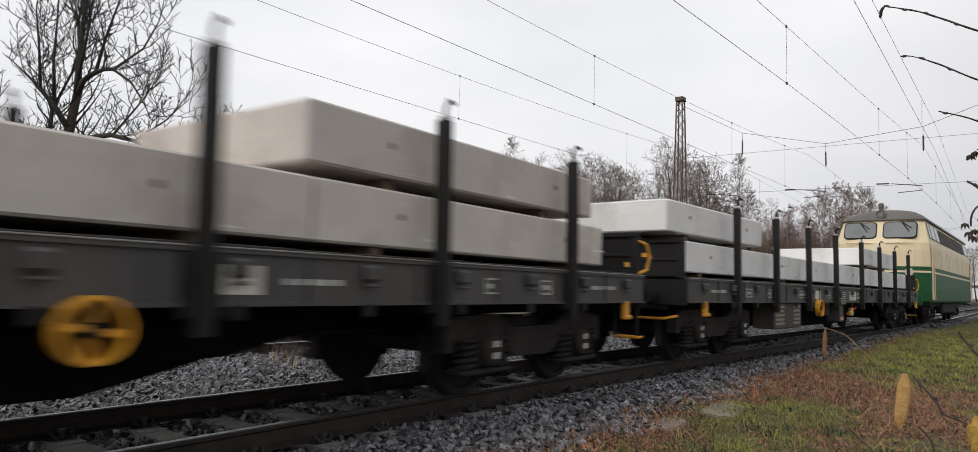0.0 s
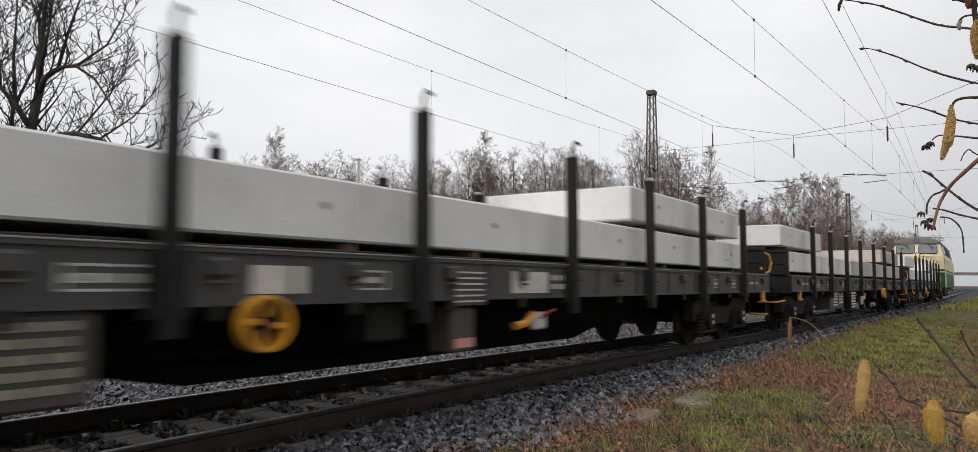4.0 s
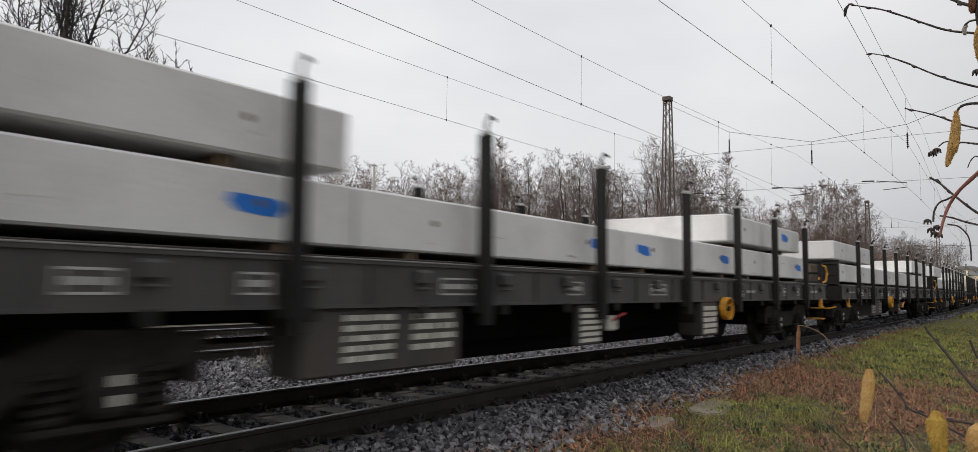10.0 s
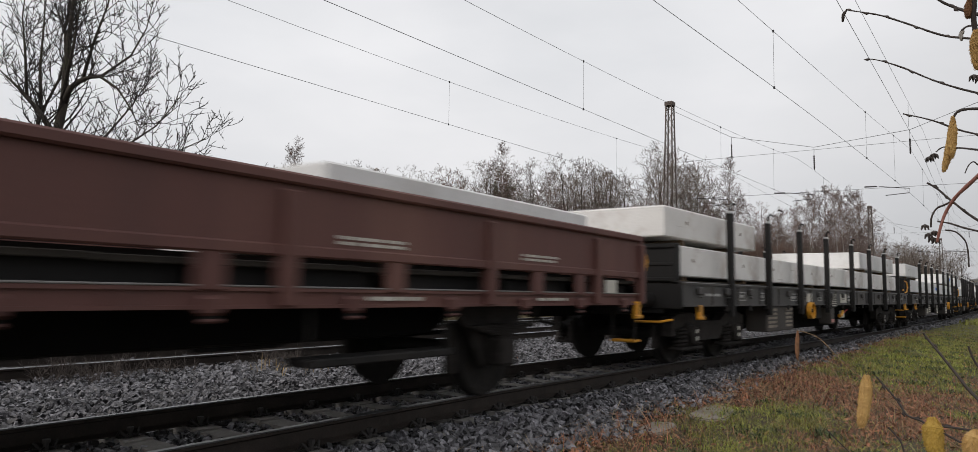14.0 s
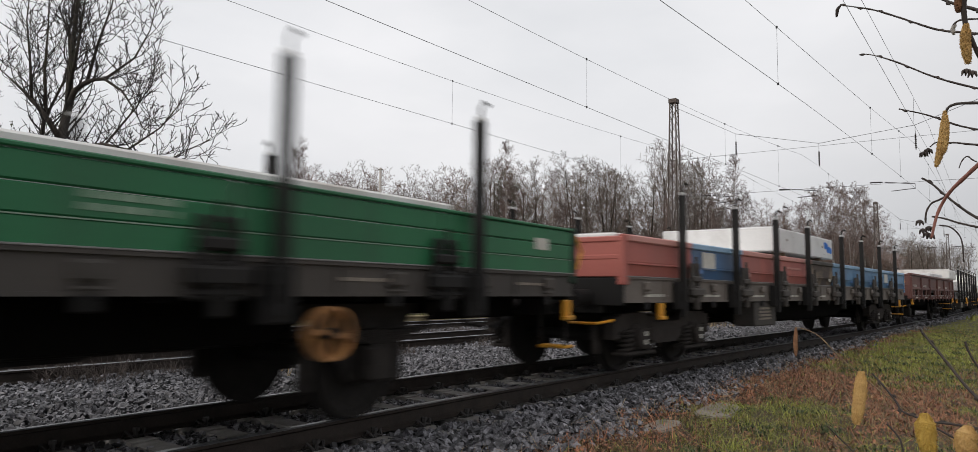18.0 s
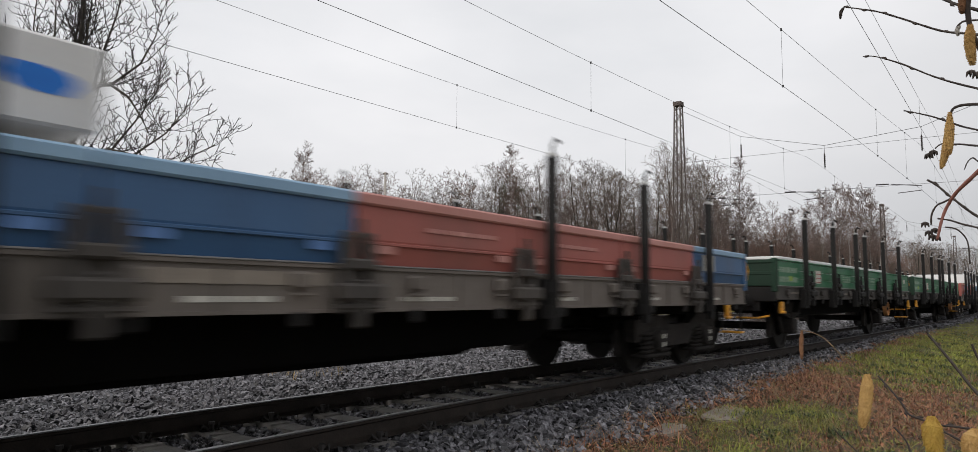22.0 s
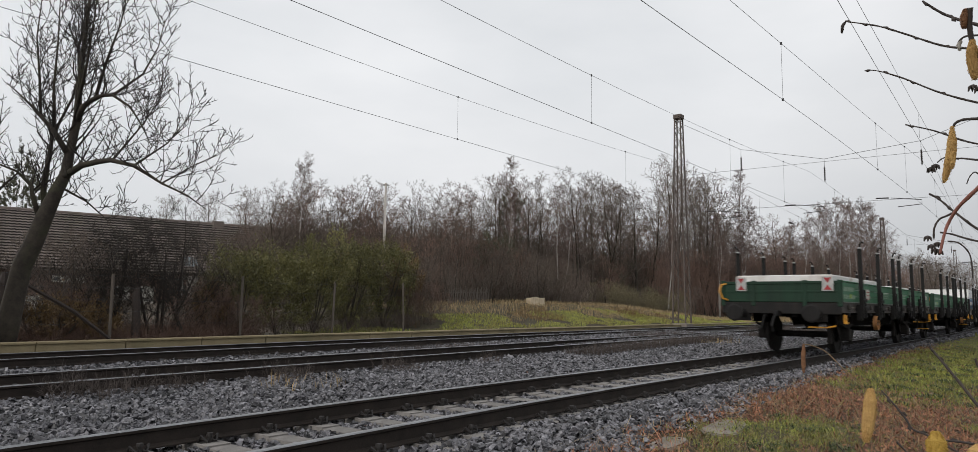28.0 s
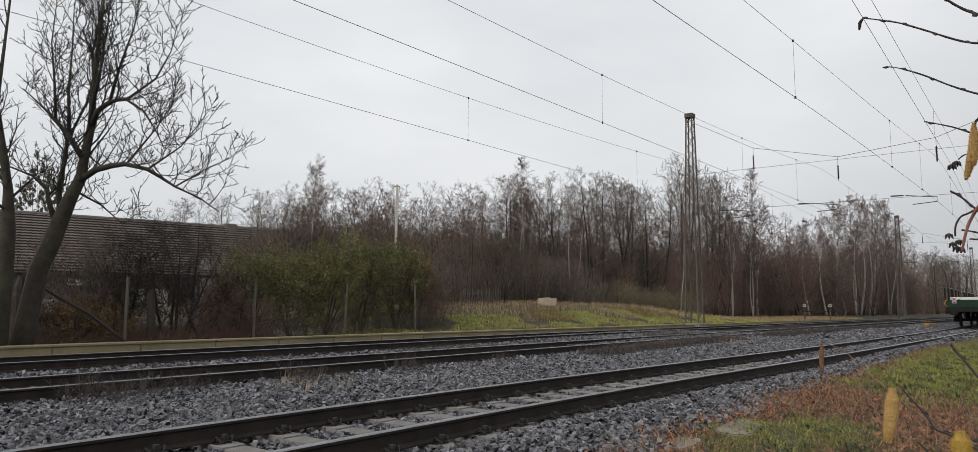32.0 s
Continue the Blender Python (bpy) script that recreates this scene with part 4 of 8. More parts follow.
    b.bent([(half - 0.02, -1.3, 1.28), (half + 0.16, -1.36, 1.34), (half + 0.22, -1.38, 1.52), (half + 0.14, -1.36, 1.68), (half - 0.02, -1.3, 1.72)], 0.022, 7)
    part("grab_handle", b, "yellow", w, "yellow tubular shunter's handle")
    b = Build()
    b.bent([(-half + 0.02, 1.2, 1.28), (-half - 0.16, 1.32, 1.34), (-half - 0.22, 1.38, 1.52), (-half - 0.14, 1.36, 1.68), (-half + 0.02, 1.2, 1.72)], 0.022, 7)
    part("grab_handle", b, "yellow", w, "yellow tubular shunter's handle")
    for sx in (-1,):
        b = Build()
        b.bent([(sx * (half + 0.05), -1.25, 0.72), (sx * (half + 0.18), -1.1, 0.68), (sx * (half + 0.18), -0.7, 0.68)], 0.018, 6)
        part("coupler_rod", b, "yellow", w)


def plate(w, name, x0, x1, z0, z1, y=-1.412, mat="white", label=""):
    b = Build()
    b.box(x0, x1, y - 0.003, y + 0.004, z0, z1)
    return part(name, b, mat, w, label)


def bars(w, x0, x1, z0, z1, rows=2, y=-1.411, mat="white", seed=0):
    """Unreadable lettering as plain bars."""
    r = random.Random(seed + int(x0 * 100))
    h = (z1 - z0) / (rows * 1.7)
    b = Build()
    for i in range(rows):
        z = z1 - (i + 0.2) * (z1 - z0) / rows
        x = x0
        while x < x1 - 0.03:
            ln = min(r.uniform(0.05, 0.22), x1 - x)
            b.box(x, x + ln, y - 0.002, y + 0.003, z - h, z)
            x += ln + r.uniform(0.02, 0.05)
    return part("lettering", b, mat, w)


def frame_common(w, half, mat, bogies, fishbelly, z0=0.92, z1=1.24, low=0.30):
    for sy in (-1, 1):
        b = Build()
        y = sy * 1.37
        b.box(-half, half, y - 0.012, y + 0.012, z0, z1)
        b.box(-half, half, min(y, y + 0.035 * sy) - 0.0, max(y, y + 0.035 * sy), z0 - 0.012, z0 + 0.012)
        b.box(-half, half, min(y, y + 0.035 * sy), max(y, y + 0.035 * sy), z1 - 0.012, z1 + 0.012)
        n = int(half * 2 / 1.07)
        for i in range(1, n):
            x = -half + i * 2 * half / n
            b.box(x - 0.012, x + 0.012, min(y, y + 0.03 * sy), max(y, y + 0.03 * sy), z0, z1)
        part("sole_bar", b, mat, w)
        # pale strip paints the sky highlight along the top flange
        b = Build()
        b.box(-half, half, min(y, y + 0.042 * sy), max(y, y + 0.042 * sy), z1 + 0.0125, z1 + 0.026, 0.004)
        part("sole_bar_edge", b, "edge_steel", w, "bright strip for the sky highlight on the sole bar")
        r = random.Random(5)
        for i in range(n):
            x = -half + (i + 0.5) * 2 * half / n
            c = Build()
            c.box(x - 0.07, x + 0.07, sy * 1.37 - 0.02, sy * 1.45, z1 - 0.16, z1 - 0.04, 0.02)
            c.tube((x - 0.05, sy * 1.43, z1 - 0.19), (x + 0.05, sy * 1.43, z1 - 0.19), 0.014, None, 5)
            part("lashing_bracket", c, mat, w)
            c = Build()
            c.box(x - 0.05, x + 0.05, sy * 1.37 - 0.02, sy * 1.42, z0 - 0.1, z0, 0.015)
            part("lashing_bracket", c, "frame_black", w)
    for y in (-0.35, 0.35):
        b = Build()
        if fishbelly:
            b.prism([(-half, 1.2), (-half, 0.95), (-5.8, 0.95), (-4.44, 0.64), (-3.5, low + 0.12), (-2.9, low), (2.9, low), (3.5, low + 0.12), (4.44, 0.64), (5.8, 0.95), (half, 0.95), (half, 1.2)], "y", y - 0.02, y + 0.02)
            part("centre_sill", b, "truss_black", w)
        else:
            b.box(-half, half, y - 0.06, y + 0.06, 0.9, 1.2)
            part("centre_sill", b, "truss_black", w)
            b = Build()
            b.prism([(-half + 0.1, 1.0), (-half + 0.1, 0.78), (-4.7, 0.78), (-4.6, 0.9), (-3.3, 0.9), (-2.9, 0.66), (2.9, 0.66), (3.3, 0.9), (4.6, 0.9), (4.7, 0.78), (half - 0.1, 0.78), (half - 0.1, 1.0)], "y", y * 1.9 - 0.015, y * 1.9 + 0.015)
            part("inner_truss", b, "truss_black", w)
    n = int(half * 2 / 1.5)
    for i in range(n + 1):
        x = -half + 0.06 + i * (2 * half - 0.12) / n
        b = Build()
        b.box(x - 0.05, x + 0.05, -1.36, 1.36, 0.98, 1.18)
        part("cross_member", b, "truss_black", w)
    # added black sheet closes the view through the gap over each bogie
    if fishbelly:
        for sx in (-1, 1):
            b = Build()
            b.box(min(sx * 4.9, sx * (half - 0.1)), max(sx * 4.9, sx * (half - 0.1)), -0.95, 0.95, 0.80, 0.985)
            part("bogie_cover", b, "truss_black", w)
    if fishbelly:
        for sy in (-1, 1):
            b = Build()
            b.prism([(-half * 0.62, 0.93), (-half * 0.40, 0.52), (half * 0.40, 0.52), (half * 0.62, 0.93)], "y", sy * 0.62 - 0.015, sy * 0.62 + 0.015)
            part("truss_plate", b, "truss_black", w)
    for sx in (-1, 1):
        b = Build()
        b.box(sx * half - 0.05, sx * half + 0.01, -1.38, 1.38, z0 - 0.05, z1, 0.01)
        for y in (-0.875, 0.875):
            b.box(sx * half - 0.02, sx * half + 0.03, y - 0.2, y + 0.2, 0.8, 1.2, 0.01)
        part("headstock", b, "frame_black", w)
    b = Build()
    b.lathe([(-0.5, 0.05), (-0.45, 0.2), (0.45, 0.2), (0.5, 0.05)], "x", (1.6, 0.6, 0.68), 14)
    b.lathe([(-0.18, 0.05), (-0.15, 0.17), (0.15, 0.17), (0.18, 0.05)], "x", (-1.6, 0.55, 0.68), 14)
    b.tube((-half * 0.7, 0, 0.6), (half * 0.7, 0, 0.6), 0.025, None, 6)
    part("brake_gear", b, "frame_black", w)


PLANKS = {}


def deck(w, half, z=1.24, mat="deck_plank"):
    n = int(half * 2 / 0.62)
    if half not in PLANKS:
        b = Build()
        b.box(-half / n + 0.004, half / n - 0.004, -1.33, 1.33, 0, 0.042, 0.006)
        PLANKS[half] = b.mesh("deck_plank", mat)
    for i in range(n):
        part("deck_plank", PLANKS[half], None, w).location = (-half + (2 * i + 1) * half / n, 0, z + 0.003 * (i % 3))


def mover(th, s_mid, piv, wheels=(), y=0.0, z=0.0, x=0.0):
    MOVERS.append((th, s_mid, piv, wheels, y, z, x))


def flat_wagon(k, s_rear, flip):
    half = 9.33
    w = thing("stake_wagon", "grimy black bogie flat wagon with tall stakes, carrying concrete slabs", "railway wagon", "stake wagons of the train")
    frame_common(w, half, "sole_grey", True, True)
    deck(w, half)
    for sx in (-1, 1):
        b = Build()
        b.box(sx * half - 0.05, sx * half, -1.3, 1.3, 1.27, 1.80, 0.01)
        fl = part("end_flap", b, "brown_dark" if k == 4 and sx > 0 else "frame_black", w, "dark rusty brown steel end flap" if k == 4 and sx > 0 else "black ribbed steel end flap")
        for q0, q1, za, zb in ((-0.09, 0.04, 1.76, 1.83), (-0.07, 0.05, 1.27, 1.33), (-0.07, 0.045, 1.5, 1.55)):
            b = Build()
            b.box(sx * half + q0, sx * half + q1, -1.32, 1.32, za, zb, 0.012)
            part("flap_rail", b, "frame_black", fl)
        for y in (-1.28, -0.65, 0, 0.65, 1.28):
            b = Build()
            b.box(sx * half - 0.075, sx * half + 0.06, y - 0.04, y + 0.04, 1.25, 1.81, 0.01)
            part("rib", b, "frame_black", fl)
        plate(w, "marker_plate", sx * half - 0.45, sx * half - 0.33, 1.36, 1.42, -1.335, "yellow") if sx > 0 else None
        b = Build()
        b.box(sx * half + 0.055 * sx - 0.006, sx * half + 0.055 * sx + 0.006, -0.78, -0.58, 1.56, 1.62)
        part("marker_plate", b, "yellow", w)
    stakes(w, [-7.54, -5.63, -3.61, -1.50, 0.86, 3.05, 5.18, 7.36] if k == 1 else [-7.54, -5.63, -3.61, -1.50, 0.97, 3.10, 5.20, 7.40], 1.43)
    wheels = add_bogie(w, -7.55) + add_bogie(w, 7.17)
    buffers(w, half)
    yellow_bits(w, half)
    sg = -1 if flip else 1
    handwheel(w, -3.0 if flip else 2.44, -1.46, 0.80, 0.175, 10, 3 if k in (3, 4) else 2)
    b = Build()
    b.box(sg * 1.75 - 0.2, sg * 1.75 + 0.2, -1.3, -1.0, 0.6, 0.9, 0.02)
    part("valve_box", b, "frame_black", w)
    if flip:
        b = Build()
        b.box(-5.55, -3.95, -1.36, -0.95, 0.42, 0.9, 0.02)
        bx = part("equipment_box", b, "frame_grey", w, "grey-brown steel equipment box with pale labels")
        bars(bx, -5.5, -5.0, 0.48, 0.87, 5, -1.366, "tan_label", k)
        bars(bx, -4.45, -4.05, 0.48, 0.87, 5, -1.366, "tan_label", k + 3)
    if k == 4:
        b = Build()
        b.box(1.58, 2.22, -1.40, -1.02, 0.40, 0.9, 0.02)
        bx = part("equipment_box", b, "frame_grey", w, "grey steel equipment box with pale labels")
        for i in range(5):
            plate(bx, "label_plate", 1.62, 2.12 + 0.03 * (i % 2), 0.44 + 0.085 * i, 0.50 + 0.085 * i, -1.406, "panel_white")
    if not flip:
        b = Build()
        b.box(-5.52, -3.86, -1.36, -0.95, 0.42, 0.9, 0.02)
        bx = part("equipment_box", b, "frame_grey", w, "grey-brown steel equipment box with pale labels")
        bars(bx, -5.15, -4.65, 0.5, 0.87, 5, -1.366, "panel_white", k)
        bars(bx, -4.45, -3.95, 0.55, 0.87, 4, -1.366, "panel_white", k + 3)
    if k == 4:
        b = Build()
        b.box(-1.92, -1.42, -1.38, -1.3, 0.46, 0.9, 0.01)
        bx = part("label_frame", b, "frame_grey", w, "grey frame holding pale label strips")
        for i in range(6):
            plate(bx, "label_plate", -1.88, -1.46, 0.49 + 0.066 * i, 0.53 + 0.066 * i, -1.386, "panel_white")
    elif not flip:
        b = Build()
        b.box(-2.9, -2.2, -1.38, -1.0, 0.38, 0.9, 0.02)
        bx = part("equipment_box", b, "frame_black", w, "black equipment box with lines of pale labels")
        for i in range(6):
            plate(bx, "label_plate", -2.87, -2.3 + 0.05 * (i % 2), 0.42 + 0.078 * i, 0.465 + 0.078 * i, -1.386, "panel_white")
        b = Build()
        b.box(-1.46, -0.98, -1.38, -1.3, 0.46, 0.9, 0.01)
        bx = part("label_frame", b, "frame_grey", w, "grey frame holding pale label strips")
        for i in range(6):
            plate(bx, "label_plate", -1.42, -1.03, 0.49 + 0.066 * i, 0.53 + 0.066 * i, -1.386, "panel_white")
        b = Build()
        b.bent([(-0.75, -1.32, 0.62), (-0.55, -1.34, 0.68), (-0.42, -1.34, 0.8)], [0.05, 0.04, 0.03], 6)
        part("brake_lever", b, "yellow", w, "yellow brake changeover lever")
    lx = 0.5 if flip else (-1.0 if k == 4 else -1.98)
    b = Build()
    b.box(lx - 0.1, lx + 0.14, -1.3, -1.22, 0.58, 0.76, 0.02)
    lv = part("lever_plate", b, "panel_white", w, "red and white lever plate")
    b = Build()
    b.bent([(lx, -1.31, 0.70), (lx + 0.12, -1.33, 0.76), (lx + 0.25, -1.33, 0.78)], 0.016, 6)
    part("lever", b, "red_mark", lv)
    if flip:
        b = Build()
        b.box(-1.10, -0.60, -1.41, -1.395, 0.86, 1.2, 0.004)
        bx = part("label_frame", b, "frame_grey", w, "grey plate with pale lines of lettering")
        for i in range(6):
            plate(bx, "label_plate", -1.05, -0.65, 0.89 + 0.05 * i, 0.905 + 0.05 * i, -1.414, "panel_white")
        b = Build()
        b.box(-1.05, -0.72, -1.38, -1.1, 0.46, 0.84, 0.02)
        bx = part("valve_box", b, "frame_grey", w, "grey valve box with a pale tag")
        plate(bx, "tag", -1.02, -0.76, 0.5, 0.58, -1.386, "red_pale")
        plate(w, "label_plate", -0.15, 0.51, 0.96, 1.17, -1.386, "panel_white")
        bars(w, 0.56, 0.88, 0.98, 1.16, 2, -1.386, "white", k + 17)
        b = Build()
        b.bent([(0.0, -1.32, 0.64), (0.16, -1.34, 0.66), (0.3, -1.34, 0.76)], [0.045, 0.04, 0.03], 6)
        part("brake_lever", b, "yellow", w, "yellow brake changeover lever")
    # markings on the sole bar
    plate(w, "label_plate", sg * 3.05, sg * 3.05 + 0.42, 0.98, 1.16, -1.385, "panel_white")
    bars(w, sg * 3.9 - 0.25, sg * 3.9 + 0.25, 1.03, 1.10, 1, -1.384, "white", k)
    for x, ww in ((5.95, 0.2), (6.9, 0.2), (-5.9, 0.22), (-6.9, 0.3), (-3.9, 0.5), (0.1, 0.5), (-2.0, 0.3)):
        b = Build()
        for z in (1.0, 1.13):
            b.box(x - ww / 2, x + ww / 2, -1.387, -1.382, z, z + 0.015)
        b.box(x - ww / 2, x - ww / 2 + 0.015, -1.387, -1.382, 1.0, 1.145)
        b.box(x + ww / 2 - 0.015, x + ww / 2, -1.387, -1.382, 1.0, 1.145)
        part("marking_frame", b, "white", w)
        bars(w, x - ww / 2 + 0.04, x + ww / 2 - 0.04, 1.035, 1.11, 1, -1.384, "white", k + 7)
    for sx in (-1, 1):
        bars(w, sx * 8.2 - 0.3, sx * 8.2 + 0.3, 1.05, 1.12, 1, -1.384, "white", k + 9)
    mid = s_rear + half
    mover(w, mid, 7.1, wheels)
    return mid


def slab(mid, piv, x0, x1, z0, z1, y0, y1, mat, label, marks=(), seed=0):
    """A precast slab lying on a wagon; its own thing, moved with the wagon."""
    r = random.Random(seed)
    c = (x0 + x1) / 2
    L = (x1 - x0) / 2
    t = thing("concrete_slab", label, "concrete slab", "concrete slabs on the train")
    b = Build()
    b.box(-L, L, y0, y1, 0, z1 - z0, 0.018)
    body = part("slab", b, mat, t)
    for q in (-0.6, 0.6):
        g = Build()
        g.lathe([(0, 0.03), (0.004, 0.03)], "y", (q * L, y0 - 0.0035, (z1 - z0) * 0.55), 10)
        part("lifting_socket", g, "timber", body)
    g = Build()
    h = z1 - z0
    for i in range(int(1.6 * L)):
        x = r.uniform(-L + 0.1, L - 0.25)
        z = r.choice((r.uniform(0.03, 0.1), r.uniform(h * 0.3, h - 0.06)))
        ln = r.uniform(0.06, 0.4)
        g.prism([(x, z), (x + ln, z + r.uniform(-0.02, 0.02)), (x + ln * 0.9, z + r.uniform(0.006, 0.02)), (x + 0.02, z + r.uniform(0.006, 0.03))], "y", y0 - 0.0018, y0 + 0.003)
    tagged(part("scuff", g, "scuff", body, "dark scuff and rust marks on the concrete"), kind="stuff")
    for mx, mw, mz, mh in marks:
        p = Build()
        p.prism([(mx + mw / 2 * math.copysign(abs(math.cos(q * 0.524)) ** 0.45, math.cos(q * 0.524)) * r.uniform(0.85, 1.05), mz + mh / 2 * math.copysign(abs(math.sin(q * 0.524 + 0.01)) ** 0.5, math.sin(q * 0.524 + 0.01)) * r.uniform(0.8, 1.05) - 0.05 * mw * math.cos(q * 0.524)) for q in range(12)], "y", y0 - 0.003, y0 + 0.004)
        part("spray_mark", p, "blue_mark", t, "bright blue sprayed mark")
    mover(t, mid, piv, (), 0, z0, c)
    return t


def packing(mid, piv, x, z0, z1, y=1.15):
    t = thing("timber_packing", "squared timber packing under concrete slabs", "timber", "timber packing on the train")
    b = Build()
    b.box(-0.05, 0.05, -y, y, 0, z1 - z0, 0.006)
    part("timber", b, "timber", t)
    mover(t, mid, piv, (), 0, z0, x)


FLATS = [  # flip, lower joints from the rear, upper slabs from the rear, material
    (True, (0.08, 5.9, 11.6, 17.6), ((-0.3, 3.6), (11.6, 15.6)), "concrete", ()),
    (False, (0.08, 3.65, 7.65, 13.34, 17.85), ((-0.15, 3.72), (13.25, 17.55)), "mixed", ()),
    (True, (0.08, 2.3, 8.2, 12.9, 17.7), ((-0.1, 3.78), (12.3, 17.2)), "concrete", ()),
    (True, (0.1, 4.55, 8.8, 13.0, 17.35), ((0.1, 4.75), (13.1, 17.25)), "concrete", ()),
    (False, (0.2, 4.4, 8.8, 13.1, 17.72), ((-0.02, 4.3), (12.58, 17.14)), "concrete", "blue"),
    (True, (0.05, 3.78, 8.35, 12.6, 17.72), ((-0.2, 3.66), (12.33, 17.32)), "mixed2", ()),
]


def stake_train():
    s = S_W1
    for k, (flip, low, up, mat, marks) in enumerate(FLATS):
        mid = flat_wagon(k, s, flip)
        for i in range(len(low) - 1):
            m = "concrete_warm" if mat == "mixed" and i >= 2 else "concrete_stained" if mat == "mixed2" else "concrete"
            mk = tuple((q + 9.33 - (low[i] + low[i + 1]) / 2, 0.42, 0.24, 0.14) for q in (-5.8, -1.16, 0.05, 3.12, 7.72) if low[i] < q + 9.33 < low[i + 1]) if marks else ()
            slab(mid, 7.1, low[i] - 9.33 + 0.012, low[i + 1] - 9.33 - 0.012, 1.355, 1.82, -1.2, 1.2, m, "pale grey precast concrete slab on timber packing" if m == "concrete" else "weathered grey-brown concrete slab on timber packing", mk, k * 10 + i)
            for f in (0.15, 0.85):
                packing(mid, 7.1, low[i] - 9.33 + f * (low[i + 1] - low[i]), 1.285, 1.355)
        for i, (a, b) in enumerate(up):
            m = "concrete_warm" if mat == "mixed" and i == 1 else "concrete_stained" if mat == "mixed2" and i == 0 else "concrete"
            mk = ((1.15, 0.42, 0.26, 0.15),) if marks and i else ()
            slab(mid, 7.1, a - 9.33, b - 9.33, 1.92, 2.38, -1.2, 1.2, m, "pale grey concrete slab stacked on top of others" if m == "concrete" else "weathered grey-brown concrete slab stacked on others", mk, k * 10 + 5 + i)
            for f in (0.22, 0.78):
                packing(mid, 7.1, a - 9.33 + f * (b - a), 1.82, 1.92, 1.1)
        s -= 19.9
    return s


def flap(w, x0, x1, z0, z1, mat, rim, sy=-1, y=1.40):
    """A pressed steel side flap with a folded rim."""
    b = Build()
    ya, yb = sorted((sy * y, sy * (y - 0.035)))
    b.prism([(sy * (y - 0.05), z0), (sy * y, z0 + 0.2), (sy * (y - 0.015), z1), (sy * (y - 0.05), z1), (sy * (y - 0.06), z0 + 0.2), (sy * (y - 0.08), z0)], "x", x0 + 0.01, x1 - 0.01)
    p = part("side_flap", b, mat, w)
    # rim gets a paler colour in place of light along its top
    b = Build()
    ya, yb = sorted((sy * (y + 0.022), sy * (y - 0.05)))
    b.box(x0 + 0.01, x1 - 0.01, ya, yb, z1 - 0.075, z1 + 0.015, 0.015)
    part("rim", b, rim, p)
    b = Build()
    ya, yb = sorted((sy * (y + 0.012), sy * (y - 0.01)))
    b.box(x0 + 0.05, x1 - 0.05, ya, yb, z0 + 0.16, z0 + 0.185, 0.005)
    part("crease", b, mat, p)
    return p


def hinge(w, x, sy, z0, z1, mat):
    """A flap latch: hinge block, two arms, a cross block, a tongue, a pin and a peg."""
    y = sy * 1.42
    ya, yb = sorted((y, y + 0.05 * sy))
    b = Build()
    b.box(x - 0.21, x + 0.21, min(ya, ya + 0.05 * sy), max(yb, yb + 0.05 * sy), z0 + 0.09, z0 + 0.21, 0.02)
    lt = part("flap_latch", b, mat, w)
    for d in (-1, 1):
        b = Build()
        m = Matrix.Translation((x + d * 0.115, (ya + yb) / 2, (z0 + z1) / 2)) @ Matrix.Rotation(d * -0.12, 4, "Y")
        b.box(-0.05, 0.05, -0.025, 0.025, (z0 - z1) / 2, (z1 - z0) / 2, 0.012, m)
        part("latch_arm", b, mat, lt)
    for name, q in (("latch_block", (-0.15, 0.15, 0.03, 0.30, 0.38)), ("latch_tongue", (-0.04, 0.04, 0.04, -0.1, 0.24))):
        b = Build()
        b.box(x + q[0], x + q[1], min(ya, ya + q[2] * sy), max(yb, yb + q[2] * sy), z0 + q[3], z0 + q[4], 0.015)
        part(name, b, mat, lt)
    b = Build()
    b.tube((x - 0.19, y + 0.04 * sy, z0 + 0.05), (x + 0.19, y + 0.04 * sy, z0 + 0.05), 0.022, None, 7)
    part("hinge_pin", b, mat, lt)
    b = Build()
    b.tube((x, y + 0.05 * sy, z1 - 0.04), (x, y + 0.05 * sy, z1 + 0.09), 0.02, None, 6)
    part("latch_peg", b, mat, lt)


def end_wall(w, half, z0, z1, mat, sx):
    b = Build()
    b.box(sx * half - 0.05, sx * half, -1.38, 1.38, z0, z1, 0.012)
    wl = part("end_wall", b, mat, w)
    b = Build()
    b.box(sx * half - 0.07, sx * half + 0.03, -1.4, 1.4, z1 - 0.06, z1 + 0.012, 0.012)
    part("end_rim", b, mat, wl)
    b = Build()
    b.box(sx * half - 0.06, sx * half + 0.025, -1.38, 1.38, (z0 + z1) / 2 - 0.03, (z0 + z1) / 2 + 0.03, 0.01)
    part("end_rail", b, mat, wl)
    for y in (-1.36, -0.6, 0.6, 1.36):
        b = Build()
        b.box(sx * half - 0.065, sx * half + 0.06, y - 0.05, y + 0.05, z0 - 0.1, z1 + 0.035, 0.012)
        part("end_post", b, mat, wl)


def drop_side_wagon(k, s_rear, colours):
    """Long bogie wagon with low drop sides."""
    half = 9.33
    w = thing("drop_side_wagon", "bogie wagon with faded blue and red steel drop sides", "railway wagon", "drop-side wagons of the train")
    frame_common(w, half, "frame_dust", True, True, 0.95, 1.25, 0.44)
    deck(w, half, 1.22)
